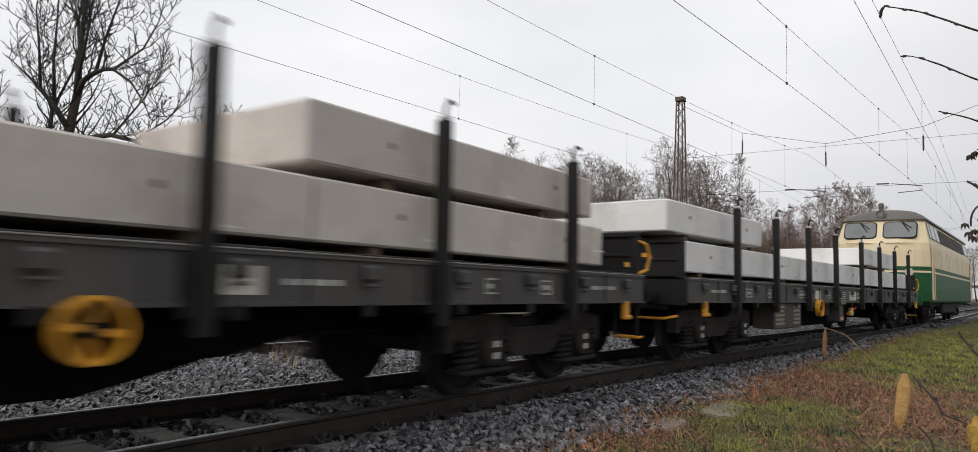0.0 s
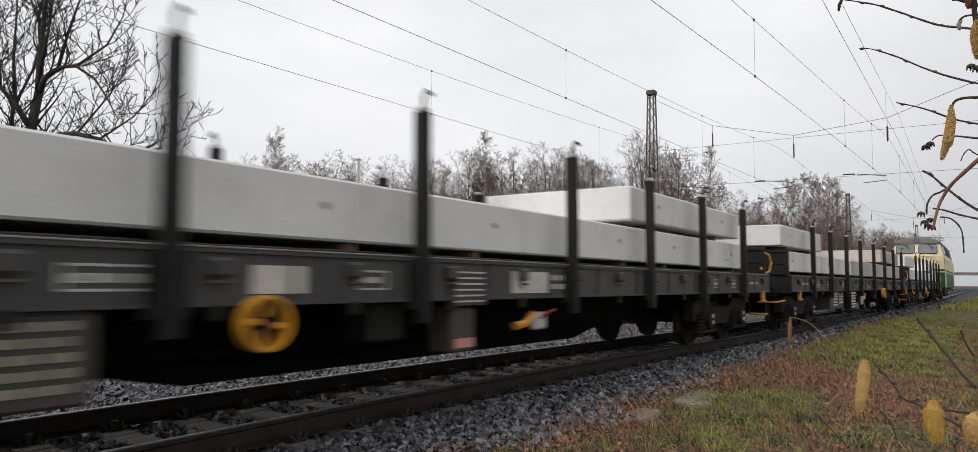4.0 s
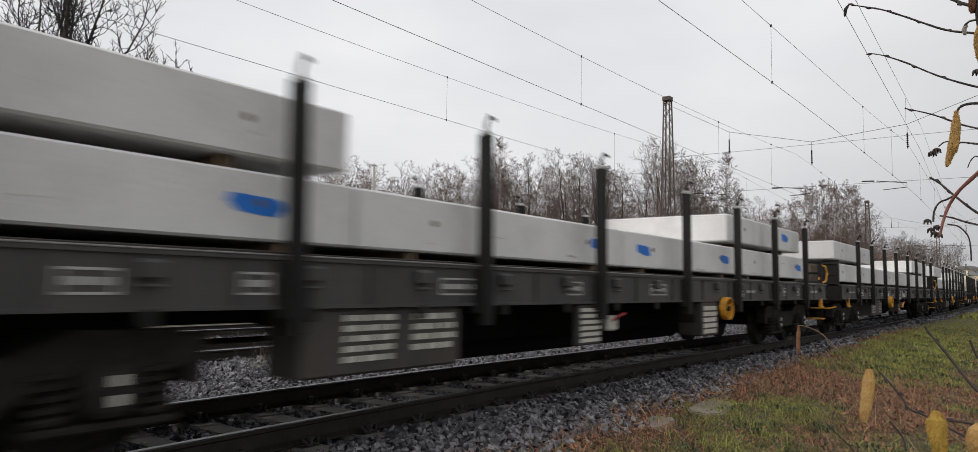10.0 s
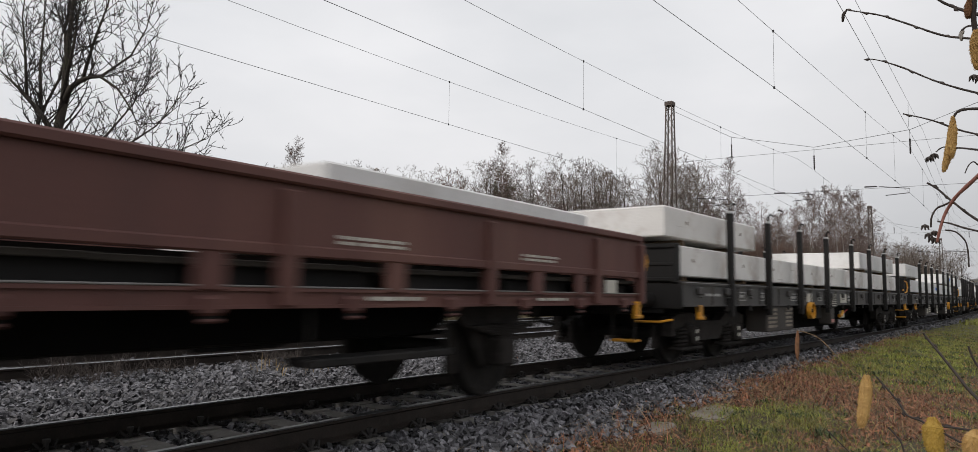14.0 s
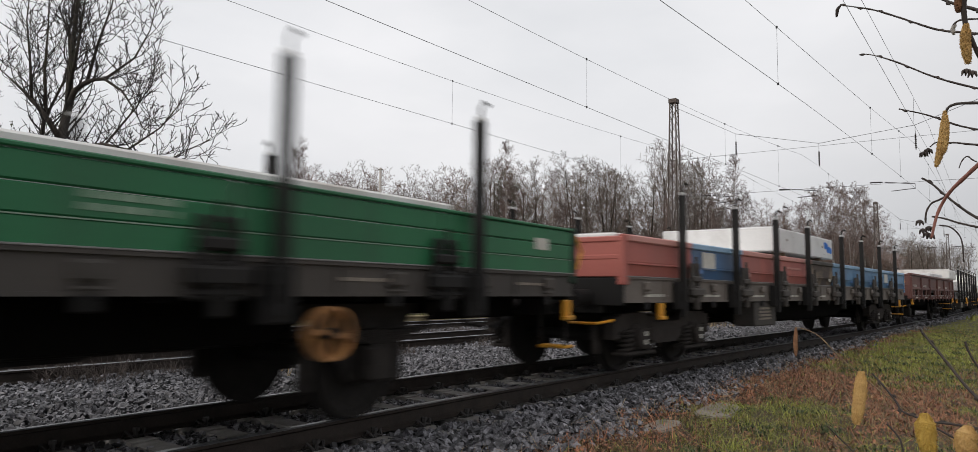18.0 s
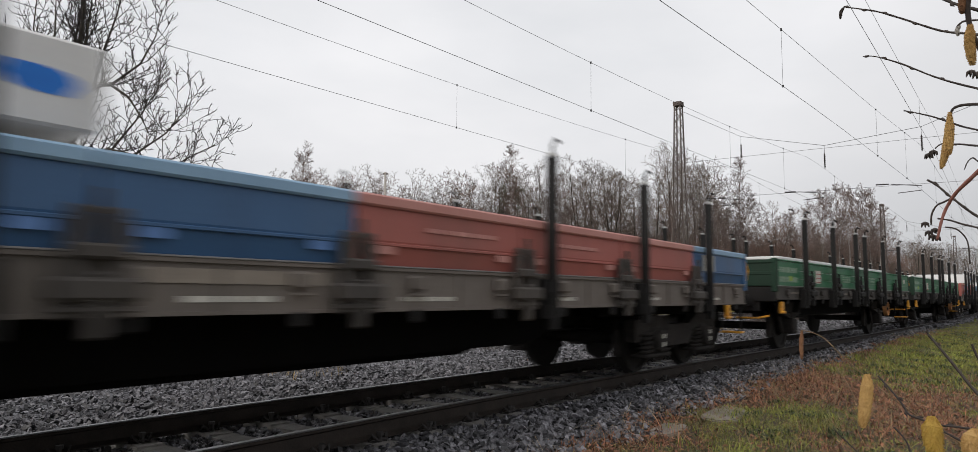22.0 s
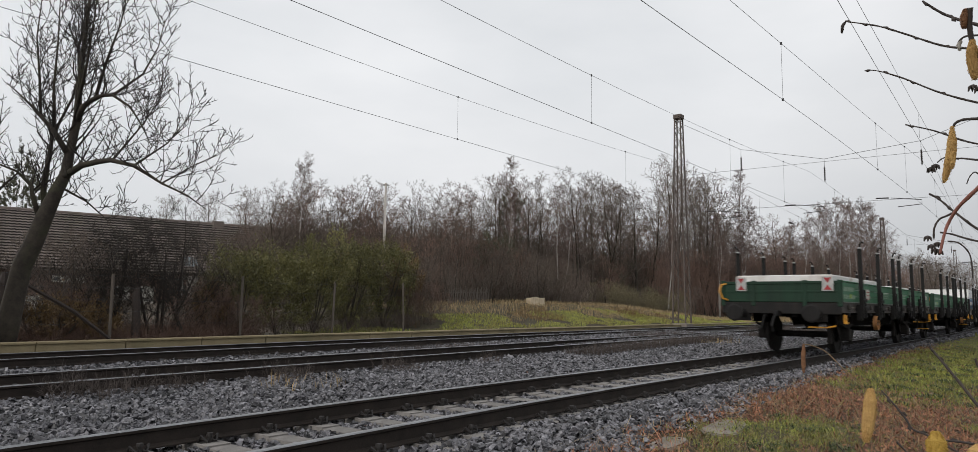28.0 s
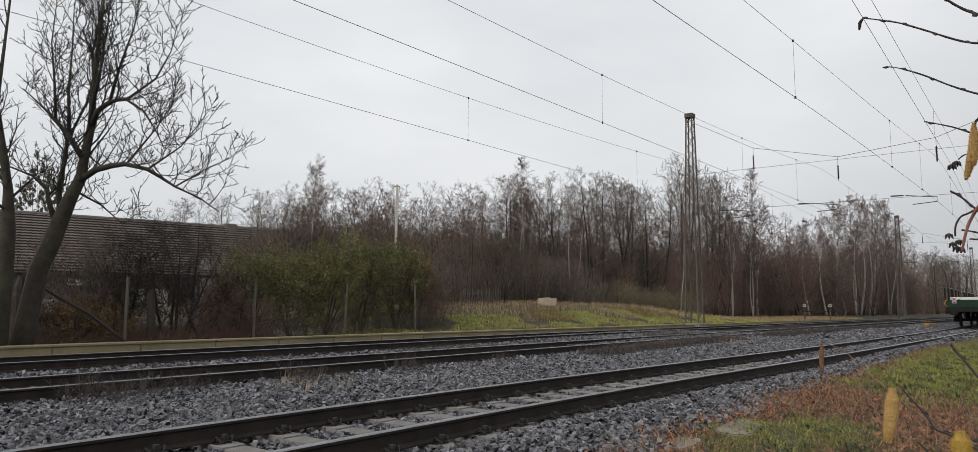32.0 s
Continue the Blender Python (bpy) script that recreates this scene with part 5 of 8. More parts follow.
    xs = [-9.28] + [-7.36, -5.34, -3.30, -1.28, 0.46, 2.54, 4.64, 6.94] + [9.28]
    for sy in (-1, 1):
        for i in range(9):
            c = colours[i]
            flap(w, xs[i], xs[i + 1], 1.26, 1.78, c, {"blue": "blue_pale", "blue_faded": "blue_pale", "red": "red_pale", "brown_dark": "frame_grey"}[c], sy)
            if i:
                hinge(w, xs[i], sy, 0.93, 1.5, "frame_grey")
                for d, ci in ((-0.3, colours[i - 1]), (0.3, c)):
                    if sy < 0:
                        plate(w, "hinge_patch", xs[i] + d - 0.09, xs[i] + d + 0.09, 1.36, 1.44, -1.403, {"blue": "blue_patch", "blue_faded": "blue_patch", "red": "red_pale", "brown_dark": "panel_white"}[ci])
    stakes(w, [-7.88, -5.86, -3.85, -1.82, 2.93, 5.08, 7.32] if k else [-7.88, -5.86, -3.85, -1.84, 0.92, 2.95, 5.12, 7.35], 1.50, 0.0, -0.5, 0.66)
    for sx in (-1, 1):
        end_wall(w, half, 1.26, 1.76, ("frame_black" if k else "red") if sx < 0 else colours[8], sx)
    wheels = add_bogie(w, -7.55, BOGIE if k else DUSTY) + add_bogie(w, 7.17, BOGIE if k else DUSTY)
    buffers(w, half)
    yellow_bits(w, half, 0.95, 0.95)
    b = Build()
    b.box(-4.7, -3.6, -1.38, -1.0, 0.5, 0.93, 0.02)
    part("equipment_box", b, "frame_grey", w, "grey-brown steel equipment box")
    bars(w, -4.5, -3.9, 0.60, 0.84, 4, -1.388, "tan_label", k)
    for i, c in enumerate(colours):
        bars(w, xs[i] + 0.5, xs[i] + 1.1, 1.0, 1.06, 1, -1.386, "panel_white", i + 20)
    for x in (1.22, 3.1) if k else (-2.93,):
        bars(w, x, x + 0.9, 1.54, 1.60, 1, -1.407, "red_pale", 7)
    for x in (-6.36, -2.19, 7.55) if k else (-6.75, 6.42):
        plate(w, "white_panel", x - 0.24, x + 0.24, 1.42, 1.68, -1.407, "panel_white", "white label panel")
    if k:
        plate(w, "pale_strip", -1.0, 0.22, 1.12, 1.205, -1.39, "tan_label")
        b = Build()
        for i in range(7):
            x = -9.05 + 0.16 * i
            b.bent([(x, -1.408, 1.45 + 0.02 * (i % 3)), (x + 0.1, -1.408, 1.62 - 0.03 * (i % 2)), (x + 0.2, -1.408, 1.47), (x + 0.25, -1.408, 1.56)], 0.014, 4)
        part("scrawl", b, "panel_white", w, "pale sprayed scrawl")
    mid = s_rear + half
    mover(w, mid, 7.1, wheels)
    a, c = (6.4, 10.85) if not k else (3.92, 8.18)
    slab(mid, 7.1, a - 9.33, c - 9.33, 1.92, 2.40, -1.15, 1.2, "concrete", "white concrete slab standing above the wagon sides", ((1.79, 0.36, 0.24, 0.15),) if k else ((1.93, 0.48, 0.22, 0.17), (1.66, 0.38, 0.30, 0.17)), k + 80)
    for i, (q0, q1) in enumerate(((-9.15, -4.7), (-4.65, -0.1), (-0.05, 4.4), (4.45, 9.1))):
        slab(mid, 7.1, q0, q1, 1.31, 1.815 if i else 1.84 + 0.06 * k, -1.15, 1.15, "concrete", "concrete slab lying in the wagon", (), 83 + 5 * k + i)
    for f in (0.2, 0.8):
        packing(mid, 7.1, a - 9.33 + f * (c - a), 1.815, 1.92, 1.1)


def short_wagon(k, s_rear, brown=False, load=(1.2, 6.4), hw=9.0, tail=False, top=1.87, stone="concrete"):
    """Two-axle wagon with low plank or steel sides."""
    half = 6.31
    if brown:
        w = thing("low_sided_wagon", "rusty brown two-axle wagon with low steel sides", "railway wagon")
        mat = "brown"
        frame_common(w, half, "brown", False, False, 0.95, 1.06)
        for sy in (-1, 1):
            for x in (-6.26, -3.95, -1.7, 0.55, 2.85, 5.0, 6.26):
                b = Build()
                ya, yb = sorted((sy * 1.34, sy * 1.46))
                b.box(x - 0.06, x + 0.06, ya, yb, 0.95, 1.72, 0.012)
                part("side_post", b, mat, w)
            b = Build()
            ya, yb = sorted((sy * 1.36, sy * 1.40))
            b.box(-6.28, 6.28, ya, yb, 1.30, 1.80, 0.01)
            yc, yd = sorted((sy * 1.33, sy * 1.45))
            b.box(-6.28, 6.28, yc, yd, 1.76, 1.84, 0.015)
            b.box(-6.28, 6.28, yc, sy * 1.43 if sy > 0 else yd, 1.28, 1.36, 0.012) if sy > 0 else b.box(-6.28, 6.28, -1.43, -1.33, 1.28, 1.36, 0.012)
            part("side_wall", b, mat, w)
            b = Build()
            b.box(-6.28, 6.28, sy * 1.2 - 0.02, sy * 1.2 + 0.02, 1.06, 1.28)
            part("inner_sill", b, "frame_black", w)
        for x in (-5.5, -4.6, -2.6, 0.0, 1.6, 3.7, 4.6):
            b = Build()
            b.box(x - 0.1, x + 0.1, -1.42, -1.36, 1.05, 1.3, 0.01)
            part("side_stay", b, mat, w)
        for x0 in (-5.6, -3.2, 1.0, 3.4):
            bars(w, x0, x0 + 0.7, 1.38, 1.46, 2, -1.404, "panel_white", int(x0 * 9))
            bars(w, x0 + 0.3, x0 + 0.9, 0.98, 1.03, 1, -1.41, "panel_white", int(x0 * 7))
        plate(w, "label_plate", 5.2, 5.5, 1.08, 1.24, -1.425, "panel_white")
        ez0, ez1 = 1.06, 1.80
    else:
        w = thing("low_sided_wagon", "two-axle wagon with green plank sides and tall stakes", "railway wagon", "green low-sided wagons of the train")
        mat = "green"
        frame_common(w, half, "frame_grey", False, False, 1.03, 1.25)
        xs = [-6.27, -4.45, -2.27, -0.12, 2.0, 4.0, 6.27]
        for sy in (-1, 1):
            for i in range(6):
                for j in range(3):
                    z = 1.265 + 0.157 * j
                    b = Build()
                    ya, yb = sorted((sy * 1.40, sy * 1.36))
                    b.box(xs[i] + 0.008, xs[i + 1] - 0.008, ya, yb, z, z + 0.150, 0.009)
                    part("side_plank", b, "green", w)
                b = Build()
                ya, yb = sorted((sy * 1.415, sy * 1.35))
                b.box(xs[i] + 0.008, xs[i + 1] - 0.008, ya, yb, 1.735, 1.765, 0.008)
                part("top_rail", b, "green", w)
                if i:
                    hinge(w, (-4.37, -2.3, -0.24, 1.86, 4.0)[i - 1], sy, 0.99, 1.5, "frame_black")
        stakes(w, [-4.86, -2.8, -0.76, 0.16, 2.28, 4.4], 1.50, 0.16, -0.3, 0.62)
        bars(w, -6.15, -5.12, 1.49, 1.66, 1, -1.403, "pale_green_mark", 31 + k)
        bars(w, -6.15, -5.10, 1.31, 1.48, 1, -1.403, "pale_green_mark", 36 + k)
        plate(w, "label_patch", -5.62, -5.42, 1.37, 1.46, -1.405, "lime_mark")
        lx = -3.55 if k == 1 else -3.88
        lb = plate(w, "label_plate", lx, lx + 0.36, 1.35, 1.62, -1.404, "panel_white", "pale label with thin red lines")
        for i in range(3):
            plate(lb, "label_stripe", lx + 0.03, lx + 0.33, 1.37 + 0.085 * i, 1.385 + 0.085 * i, -1.409, "red_mark")
        bars(w, -1.72, -1.0, 1.40, 1.56, 3, -1.403, "pale_green_mark", 51 + k)
        # pale line painted for sky light on the plank chamfer
        for i in range(6):
            b = Build()
            b.box(xs[i] + 0.05, xs[i + 1] - 0.05, -1.4045, -1.398, 1.412, 1.420)
            part("worn_edge", b, "pale_green_mark", w)
        bars(w, 1.1, 1.6, 1.45, 1.58, 2, -1.403, "pale_green_mark", 61 + k)
        plate(w, "label_plate", 5.5, 5.75, 1.5, 1.62, -1.404, "panel_white")
        for x0 in (-5.6, -1.6, 2.9, 5.2):
            bars(w, x0, x0 + 0.6, 1.12, 1.165, 1, -1.386, "tan_label", int(x0 * 5))
        ez0, ez1 = 1.26, 1.745
    deck(w, half, 1.2)
    for sx in (-1, 1):
        end_wall(w, half, ez0, ez1, "brown" if brown else "green_end", sx)
    wheels = []
    for x in (-4.38, 3.62):
        o = part("wheelset", WHEEL, None, w)
        wheels.append((o, x))
        for sy in (-1, 1):
            b = Build()
            y = sy * 1.0
            b.prism([(x - 0.62, 0.95), (x - 0.2, 0.32), (x + 0.2, 0.32), (x + 0.62, 0.95)], "y", y - 0.012 - 0.1 * sy, y + 0.012 - 0.1 * sy)
            b.box(x - 0.15, x + 0.15, y - 0.12, y + 0.14, 0.32, 0.62, 0.03)
            part("axle_guard", b, "bogie", w)
            b = Build()
            for j in range(6):
                b.box(x - 0.6 + 0.08 * j, x + 0.6 - 0.08 * j, y - 0.06, y + 0.06, 0.72 - 0.017 * j, 0.735 - 0.017 * j)
            b.box(x - 0.08, x + 0.08, y - 0.08, y + 0.08, 0.6, 0.75, 0.01)
            for j in (-1, 1):
                b.tube((x + 0.6 * j, y, 0.72), (x + 0.75 * j, y, 0.95), 0.03, None, 6)
            part("leaf_spring", b, "bogie", w)
        for j in (-1, 1):
            for sy in (-1, 1):
                b = Build()
                b.box(x + 0.52 * j - 0.05, x + 0.52 * j + 0.05, sy * 0.75 - 0.05, sy * 0.75 + 0.05, 0.25, 0.75, 0.012)
                part("brake_block", b, "bogie", w)
    buffers(w, half)
    yellow_bits(w, half, 1.0)
    if not brown:
        handwheel(w, hw - half, -1.42, 0.76, 0.19, mat="orange_faded")
    else:
        b = Build()
        b.box(0.8, 2.4, -1.36, -1.1, 0.52, 0.58, 0.01)
        b.tube((0.85, -1.3, 0.55), (0.85, -1.3, 0.95), 0.02, None, 6)
        b.tube((2.35, -1.3, 0.55), (2.35, -1.3, 0.95), 0.02, None, 6)
        part("footboard", b, "frame_black", w)
    if tail:
        for y in (-1.12, 0.88):
            b = Build()
            b.box(-half - 0.085, -half - 0.07, y - 0.125, y + 0.125, 1.52, 1.86, 0.004)
            pl = part("tail_board", b, "white", w, "red and white end-of-train board")
            for z, sg in ((1.83, -1), (1.55, 1)):
                c = Build()
                c.prism([(y - 0.085, z), (y + 0.085, z), (y, z + 0.12 * sg)], "x", -half - 0.09, -half - 0.084)
                part("red_triangle", c, "red_mark", pl)
    mid = s_rear + half
    mover(w, mid, 4.0, wheels)
    for n, (a, c) in enumerate(load if isinstance(load[0], tuple) else (load,)):
        slab(mid, 4.0, a - half, c - half, 1.36, (1.83 if n == 0 else 2.04) if brown else top - 0.06 * n, -1.12, 1.12, stone, "pale concrete slab lying inside the wagon", (), 90 + k + n)
        for f in (0.15, 0.85):
            packing(mid, 4.0, a - half + f * (c - a), 1.245, 1.36, 1.1)


def loco(s_rear):
    """Four-axle diesel locomotive in cream and green, a rounded cab at each end."""
    e = 8.35
    w = thing("diesel_locomotive", "cream and green diesel locomotive with a domed grey-brown roof", "locomotive")
    edge_y = (-1, -0.985, -0.94, -0.86, -0.7, -0.4, 0, 0.4, 0.7, 0.86, 0.94, 0.985, 1)

    def outline(z, half_w, back, out=0.0):
        """One level of the body: both rounded ends and the straight sides."""
        ring = []
        for sx in (-1, 1):
            for q in edge_y:
                k = q * sx
                ring.append((sx * (e - back - 0.42 * abs(k) ** 5 + out), (half_w + out) * -k * (1 if sx < 0 else 1), z))
        return ring

    def shell(name, mat, levels, label="", smooth=False, out=0.0):
        b = Build()
        n = 2 * len(edge_y)
        for z, hw, bk in levels:
            b.v += outline(z, hw, bk, out)
        for i in range(len(levels) - 1):
            for j in range(n):
                b.f.append((i * n + j, i * n + (j + 1) % n, (i + 1) * n + (j + 1) % n, (i + 1) * n + j))
        b.f += [tuple(range(n)), tuple(range((len(levels) - 1) * n, len(levels) * n))]
        return part(name, b, mat, w, label, smooth)

    shell("lower_body", "loco_green", [(0.88, 1.50, 0.10), (0.95, 1.56, 0.03), (1.4, 1.58, 0), (2.2, 1.58, 0)], "dark green lower body with cream lines")
    shell("upper_body", "cream", [(2.203, 1.58, 0), (2.8, 1.57, 0.0), (3.08, 1.55, 0.02), (3.16, 1.53, 0.06), (3.95, 1.36, 0.50)], "cream upper body")
    shell("roof", "loco_roof", [(3.953, 1.42, 0.40), (4.0, 1.42, 0.42), (4.16, 1.28, 0.62), (4.32, 1.02, 0.95), (4.42, 0.7, 1.35), (4.48, 0.3, 1.8)], "domed grey-brown roof", True)
    for z in (1.98,):
        shell("waist_line", "cream", [(z, 1.58, 0), (z + 0.07, 1.58, 0)], out=0.006)

    def rounded(wd, ht, r):
        pts = []
        for cx, cy, a0 in ((wd - r, ht - r, 0), (-wd + r, ht - r, 90), (-wd + r, -ht + r, 180), (wd - r, -ht + r, 270)):
            for k in range(5):
                a = radians(a0 + 22.5 * k)
                pts.append((cx + r * math.cos(a), cy + r * math.sin(a)))
        return pts

    for sx in (-1, 1):
        m = Matrix.Translation((sx * (e - 0.275), 0, 3.555)) @ Matrix.Rotation(sx * radians(-29.1), 4, "Y")
        for y in (-0.66, 0.66):
            b = Build()
            b.prism([(a + y, c) for a, c in rounded(0.56, 0.365, 0.15)], "x", -0.03, 0.035)
            b.v = [tuple(m @ Vector(p)) for p in b.v]
            wd = part("window_seal", b, "frame_black", w, "black rubber seal of a cab windscreen")
            b = Build()
            b.prism([(a + y, c) for a, c in rounded(0.525, 0.33, 0.13)], "x", -0.034, 0.039)
            b.v = [tuple(m @ Vector(p)) for p in b.v]
            part("windscreen", b, "cab_glass", wd, "slanted cab windscreen with rounded corners")
            b = Build()
            b.tube(m @ Vector((sx * 0.06, y * 1.05, 0.36)), m @ Vector((sx * 0.06, y * 1.05 + 0.28 * sx, -0.10)), 0.018, None, 5)
            b.tube(m @ Vector((sx * 0.06, y * 1.05 + 0.05 * sx, 0.30)), m @ Vector((sx * 0.06, y * 1.05 + 0.34 * sx, 0.05)), 0.016, None, 5)
            part("wiper", b, "frame_black", wd)
            b = Build()
            b.tube((sx * (e + 0.03), y - 0.45, 3.07), (sx * (e + 0.03), y + 0.45, 3.07), 0.018, None, 6)
            part("handrail", b, "cream", w)
            b = Build()
            b.lathe([(0, 0.14), (sx * 0.06, 0.14), (sx * 0.06, 0.11), (sx * 0.04, 0.10)], "x", (sx * (e - 0.07), y * 1.45, 2.0), 16)
            part("headlamp", b, "panel_white", w)
        b = Build()
        b.lathe([(-sx * 0.3, 0.17), (sx * 0.12, 0.17), (sx * 0.12, 0.125), (sx * 0.07, 0.12), (sx * 0.07, 0.02)], "x", (sx * (e - 0.55), 0, 4.18), 18)
        part("top_lamp", b, "loco_roof", w, "round headlamp under the roof edge")
        b = Build()
        b.lathe([(0, 0.10), (sx * 0.02, 0.10)], "x", (sx * (e - 0.47), 0, 4.18), 16)
        part("lamp_glass", b, "cab_glass", w)
        b = Build()
        b.box(sx * e - 0.05, sx * e + 0.04, -1.35, 1.35, 0.78, 1.2, 0.02)
        part("buffer_beam", b, "loco_green", w)
        for sy in (-1, 1):
            for zz in (0.45, 0.75):
                b = Build()
                ya, yb = sorted((sy * 1.3, sy * 1.55))
                b.box(sx * (e - 0.9) - 0.25, sx * (e - 0.9) + 0.25, ya, yb, zz, zz + 0.04, 0.008)
                part("cab_step", b, "frame_black", w)
            for x in (0.62, 1.25):
                b = Build()
                b.tube((sx * (e - x), sy * 1.62, 1.0), (sx * (e - x), sy * 1.61, 2.9), 0.018, None, 6)
                part("grab_rail", b, "cream", w)
            b = Build()
            ya, yb = sorted((sy * 1.585, sy * 1.592))
            b.box(sx * (e - 0.93) - 0.28, sx * (e - 0.93) + 0.28, ya, yb, 1.0, 3.0, 0.003)
            part("cab_door", b, "cream", w)
    lean = math.atan2(0.17, 0.79)
    for sy in (-1, 1):
        ms = Matrix.Translation((0, sy * 1.455, 3.56)) @ Matrix.Rotation(sy * lean, 4, "X")
        for x0, x1 in ((-7.35, -6.95), (-6.7, -5.75), (-5.55, -4.6), (-4.3, -3.0), (-2.8, -1.5), (-1.2, 0.4), (0.6, 1.9), (2.2, 3.5), (3.8, 5.0), (5.3, 6.7), (6.95, 7.35)):
            b = Build()
            b.box(x0, x1, -0.03, 0.03, -0.29, 0.29, 0.02, ms)
            gw = part("side_window", b, "cab_glass" if abs(x0) > 4.5 else "loco_roof", w)
            if abs(x0) < 4.5:
                for j in range(5):
                    b = Build()
                    b.box(x0 + 0.05, x1 - 0.05, -0.045, 0.045, -0.24 + 0.11 * j, -0.19 + 0.11 * j, 0.01, ms)
                    part("louvre", b, "frame_black", gw)
        for x in (-6.2, -5.2, -4.4, -2.6, -1.7, 0.9, 1.8, 4.0, 5.2, 6.1):
            b = Build()
            ya, yb = sorted((sy * 1.572, sy * 1.584))
            b.box(x - 0.3, x + 0.3, ya, yb, 2.28, 2.92, 0.004)
            part("body_panel", b, "cream", w)
    b = Build()
    b.box(-2.4, 2.4, -1.35, 1.35, 0.42, 0.9, 0.06)
    b.box(-e + 0.1, e - 0.1, -1.25, 1.25, 0.74, 0.9)
    part("fuel_tank", b, "frame_black", w)
    for x, ln in ((-3.6, 0.9), (-1.2, 0.6), (1.3, 1.0), (3.8, 0.9)):
        b = Build()
        b.box(x - ln, x + ln, -0.5, 0.5, 4.44, 4.53, 0.03)
        part("roof_vent", b, "loco_roof", w)
    b = Build()
    b.lathe([(4.3, 0.06), (4.55, 0.06), (4.55, 0.11), (4.68, 0.09)], "z", (-e + 1.2, 0.1, 0), 10)
    part("horn", b, "loco_roof", w)
    wheels = add_bogie(w, -4.6) + add_bogie(w, 4.6)
    buffers(w, e, 1.05)
    mover(w, s_rear + e, 4.6, wheels)


loco(S_W1 + 18.66 + 1.24)
_s = stake_train() + 19.9
_s -= 13.86
short_wagon(0, _s, True, ((0.5, 4.4), (7.4, 11.6)))
_s -= 19.9
drop_side_wagon(0, _s, ["red", "blue", "red", "red", "brown_dark", "blue_faded", "blue_faded", "blue_faded", "blue_faded"])
_s -= 13.86
short_wagon(1, _s, False, (1.8, 10.8), 9.07, False, 1.87, "concrete_stained")
_s -= 13.86
short_wagon(2, _s, False, (1.05, 11.0), 9.07)
_s -= 19.9
drop_side_wagon(1, _s, ["blue", "blue", "blue", "blue", "blue", "red", "red", "red", "blue"])
_s -= 13.86
short_wagon(3, _s, False, (5.68, 10.95), 9.07, False, 1.87)
_s -= 13.86
short_wagon(4, _s, False, ((0.3, 5.82), (7.23, 10.35)), 3.40, True, 1.92, "concrete_stained")


def motions():
    """Key the train: every wagon follows the line of the track, its load with it, its wheels turning."""
    times = [i * 0.8 for i in range(41)]
    for th, s_mid, piv, wheels, y, z, x in MOVERS:
        rows = []
        for t in times:
            s = s_mid + travel(t)
            (a, _), (b, _) = on_track(s - piv), on_track(s + piv)
            d = b - a
            m = Matrix.Translation((a + b) / 2) @ Matrix.Rotation(math.atan2(d.y, d.x), 4, "Z") @ Matrix.Translation((x, y, z))
            rows.append((t, m))
        walk(th, rows)
        for ob, xw in wheels:
            walk(ob, [(i / 15, pose(xw, 0, 0.46, 0, math.degrees(travel(i / 15) / 0.46), 0)) for i in range(481)])



# ---- overhead line ----
def lattice_mast(u, v, z0, height, base, top):
    t = thing("lattice_mast", "tall tapered steel lattice mast of the overhead line", "mast", "overhead line masts")
    p = place(u, v, z0)
    t.matrix_basis = Matrix.Translation(p) @ Matrix.Rotation(math.pi / 2 - HEAD, 4, "Z")
    w = lambda z: (base + (top - base) * min(1, z / height * 1.0)) / 2
    for sx in (-1, 1):
        for sy in (-1, 1):
            b = Build()
            b.tube((sx * w(0), sy * w(0), -0.2), (sx * w(height), sy * w(height), height), 0.056, 0.046, 4)
            part("leg", b, "galv", t)
    zs, z = [0.0], 0.0
    while z < height - 0.5:
        z += w(z) * 2 * 0.95
        zs.append(min(z, height))
    for i in range(len(zs) - 1):
        a, c = zs[i], zs[i + 1]
        wa, wc = w(a), w(c)
        for k in range(4):
            b = Build()
            q = [(-1, -1), (1, -1), (1, 1), (-1, 1)]
            (x0, y0), (x1, y1) = q[k], q[(k + 1) % 4]
            if i % 2:
                x0, y0, x1, y1 = x1, y1, x0, y0
            b.tube((x0 * wa, y0 * wa, a), (x1 * wc, y1 * wc, c), 0.024, None, 4)
            part("brace", b, "galv", t)
    b = Build()
    b.box(-w(height) - 0.08, w(height) + 0.08, -w(height) - 0.08, w(height) + 0.08, height - 0.28, height, 0.02)
    part("head_plate", b, "galv", t)
    b = Build()
    b.box(-w(0) - 0.1, w(0) + 0.1, -w(0) - 0.1, w(0) + 0.1, -1.0, -0.22, 0.03)
    part("footing", b, "slabs", t)
    return t


MAST_U = [(41.9, 18.35, 13.15), (101.9, 17.1, 13.0), (162.0, 15.0, 13.0)]
for u, v, hgt in MAST_U:
    lattice_mast(u, v, 0.35 if u < 60 else 0.1, hgt, 0.84, 0.37)
for u in (41.9, 101.9):
    lattice_mast(u, -4.5, -0.45, 13.4, 0.84, 0.37)


def wire(name, pts, r, label, mat="wire"):
    b = Build()
    b.bent([place(*p) for p in pts], r, 4)
    ob = part(name, b, mat)
    return tagged(ob, label, "wire", "overhead wires")


def catenary(k, v_of, z_contact, lo, hi, droppers, z_low, r=0.0065):
    """Contact wire, messenger and droppers over a track."""
    us = np.arange(lo, hi, 3.0)
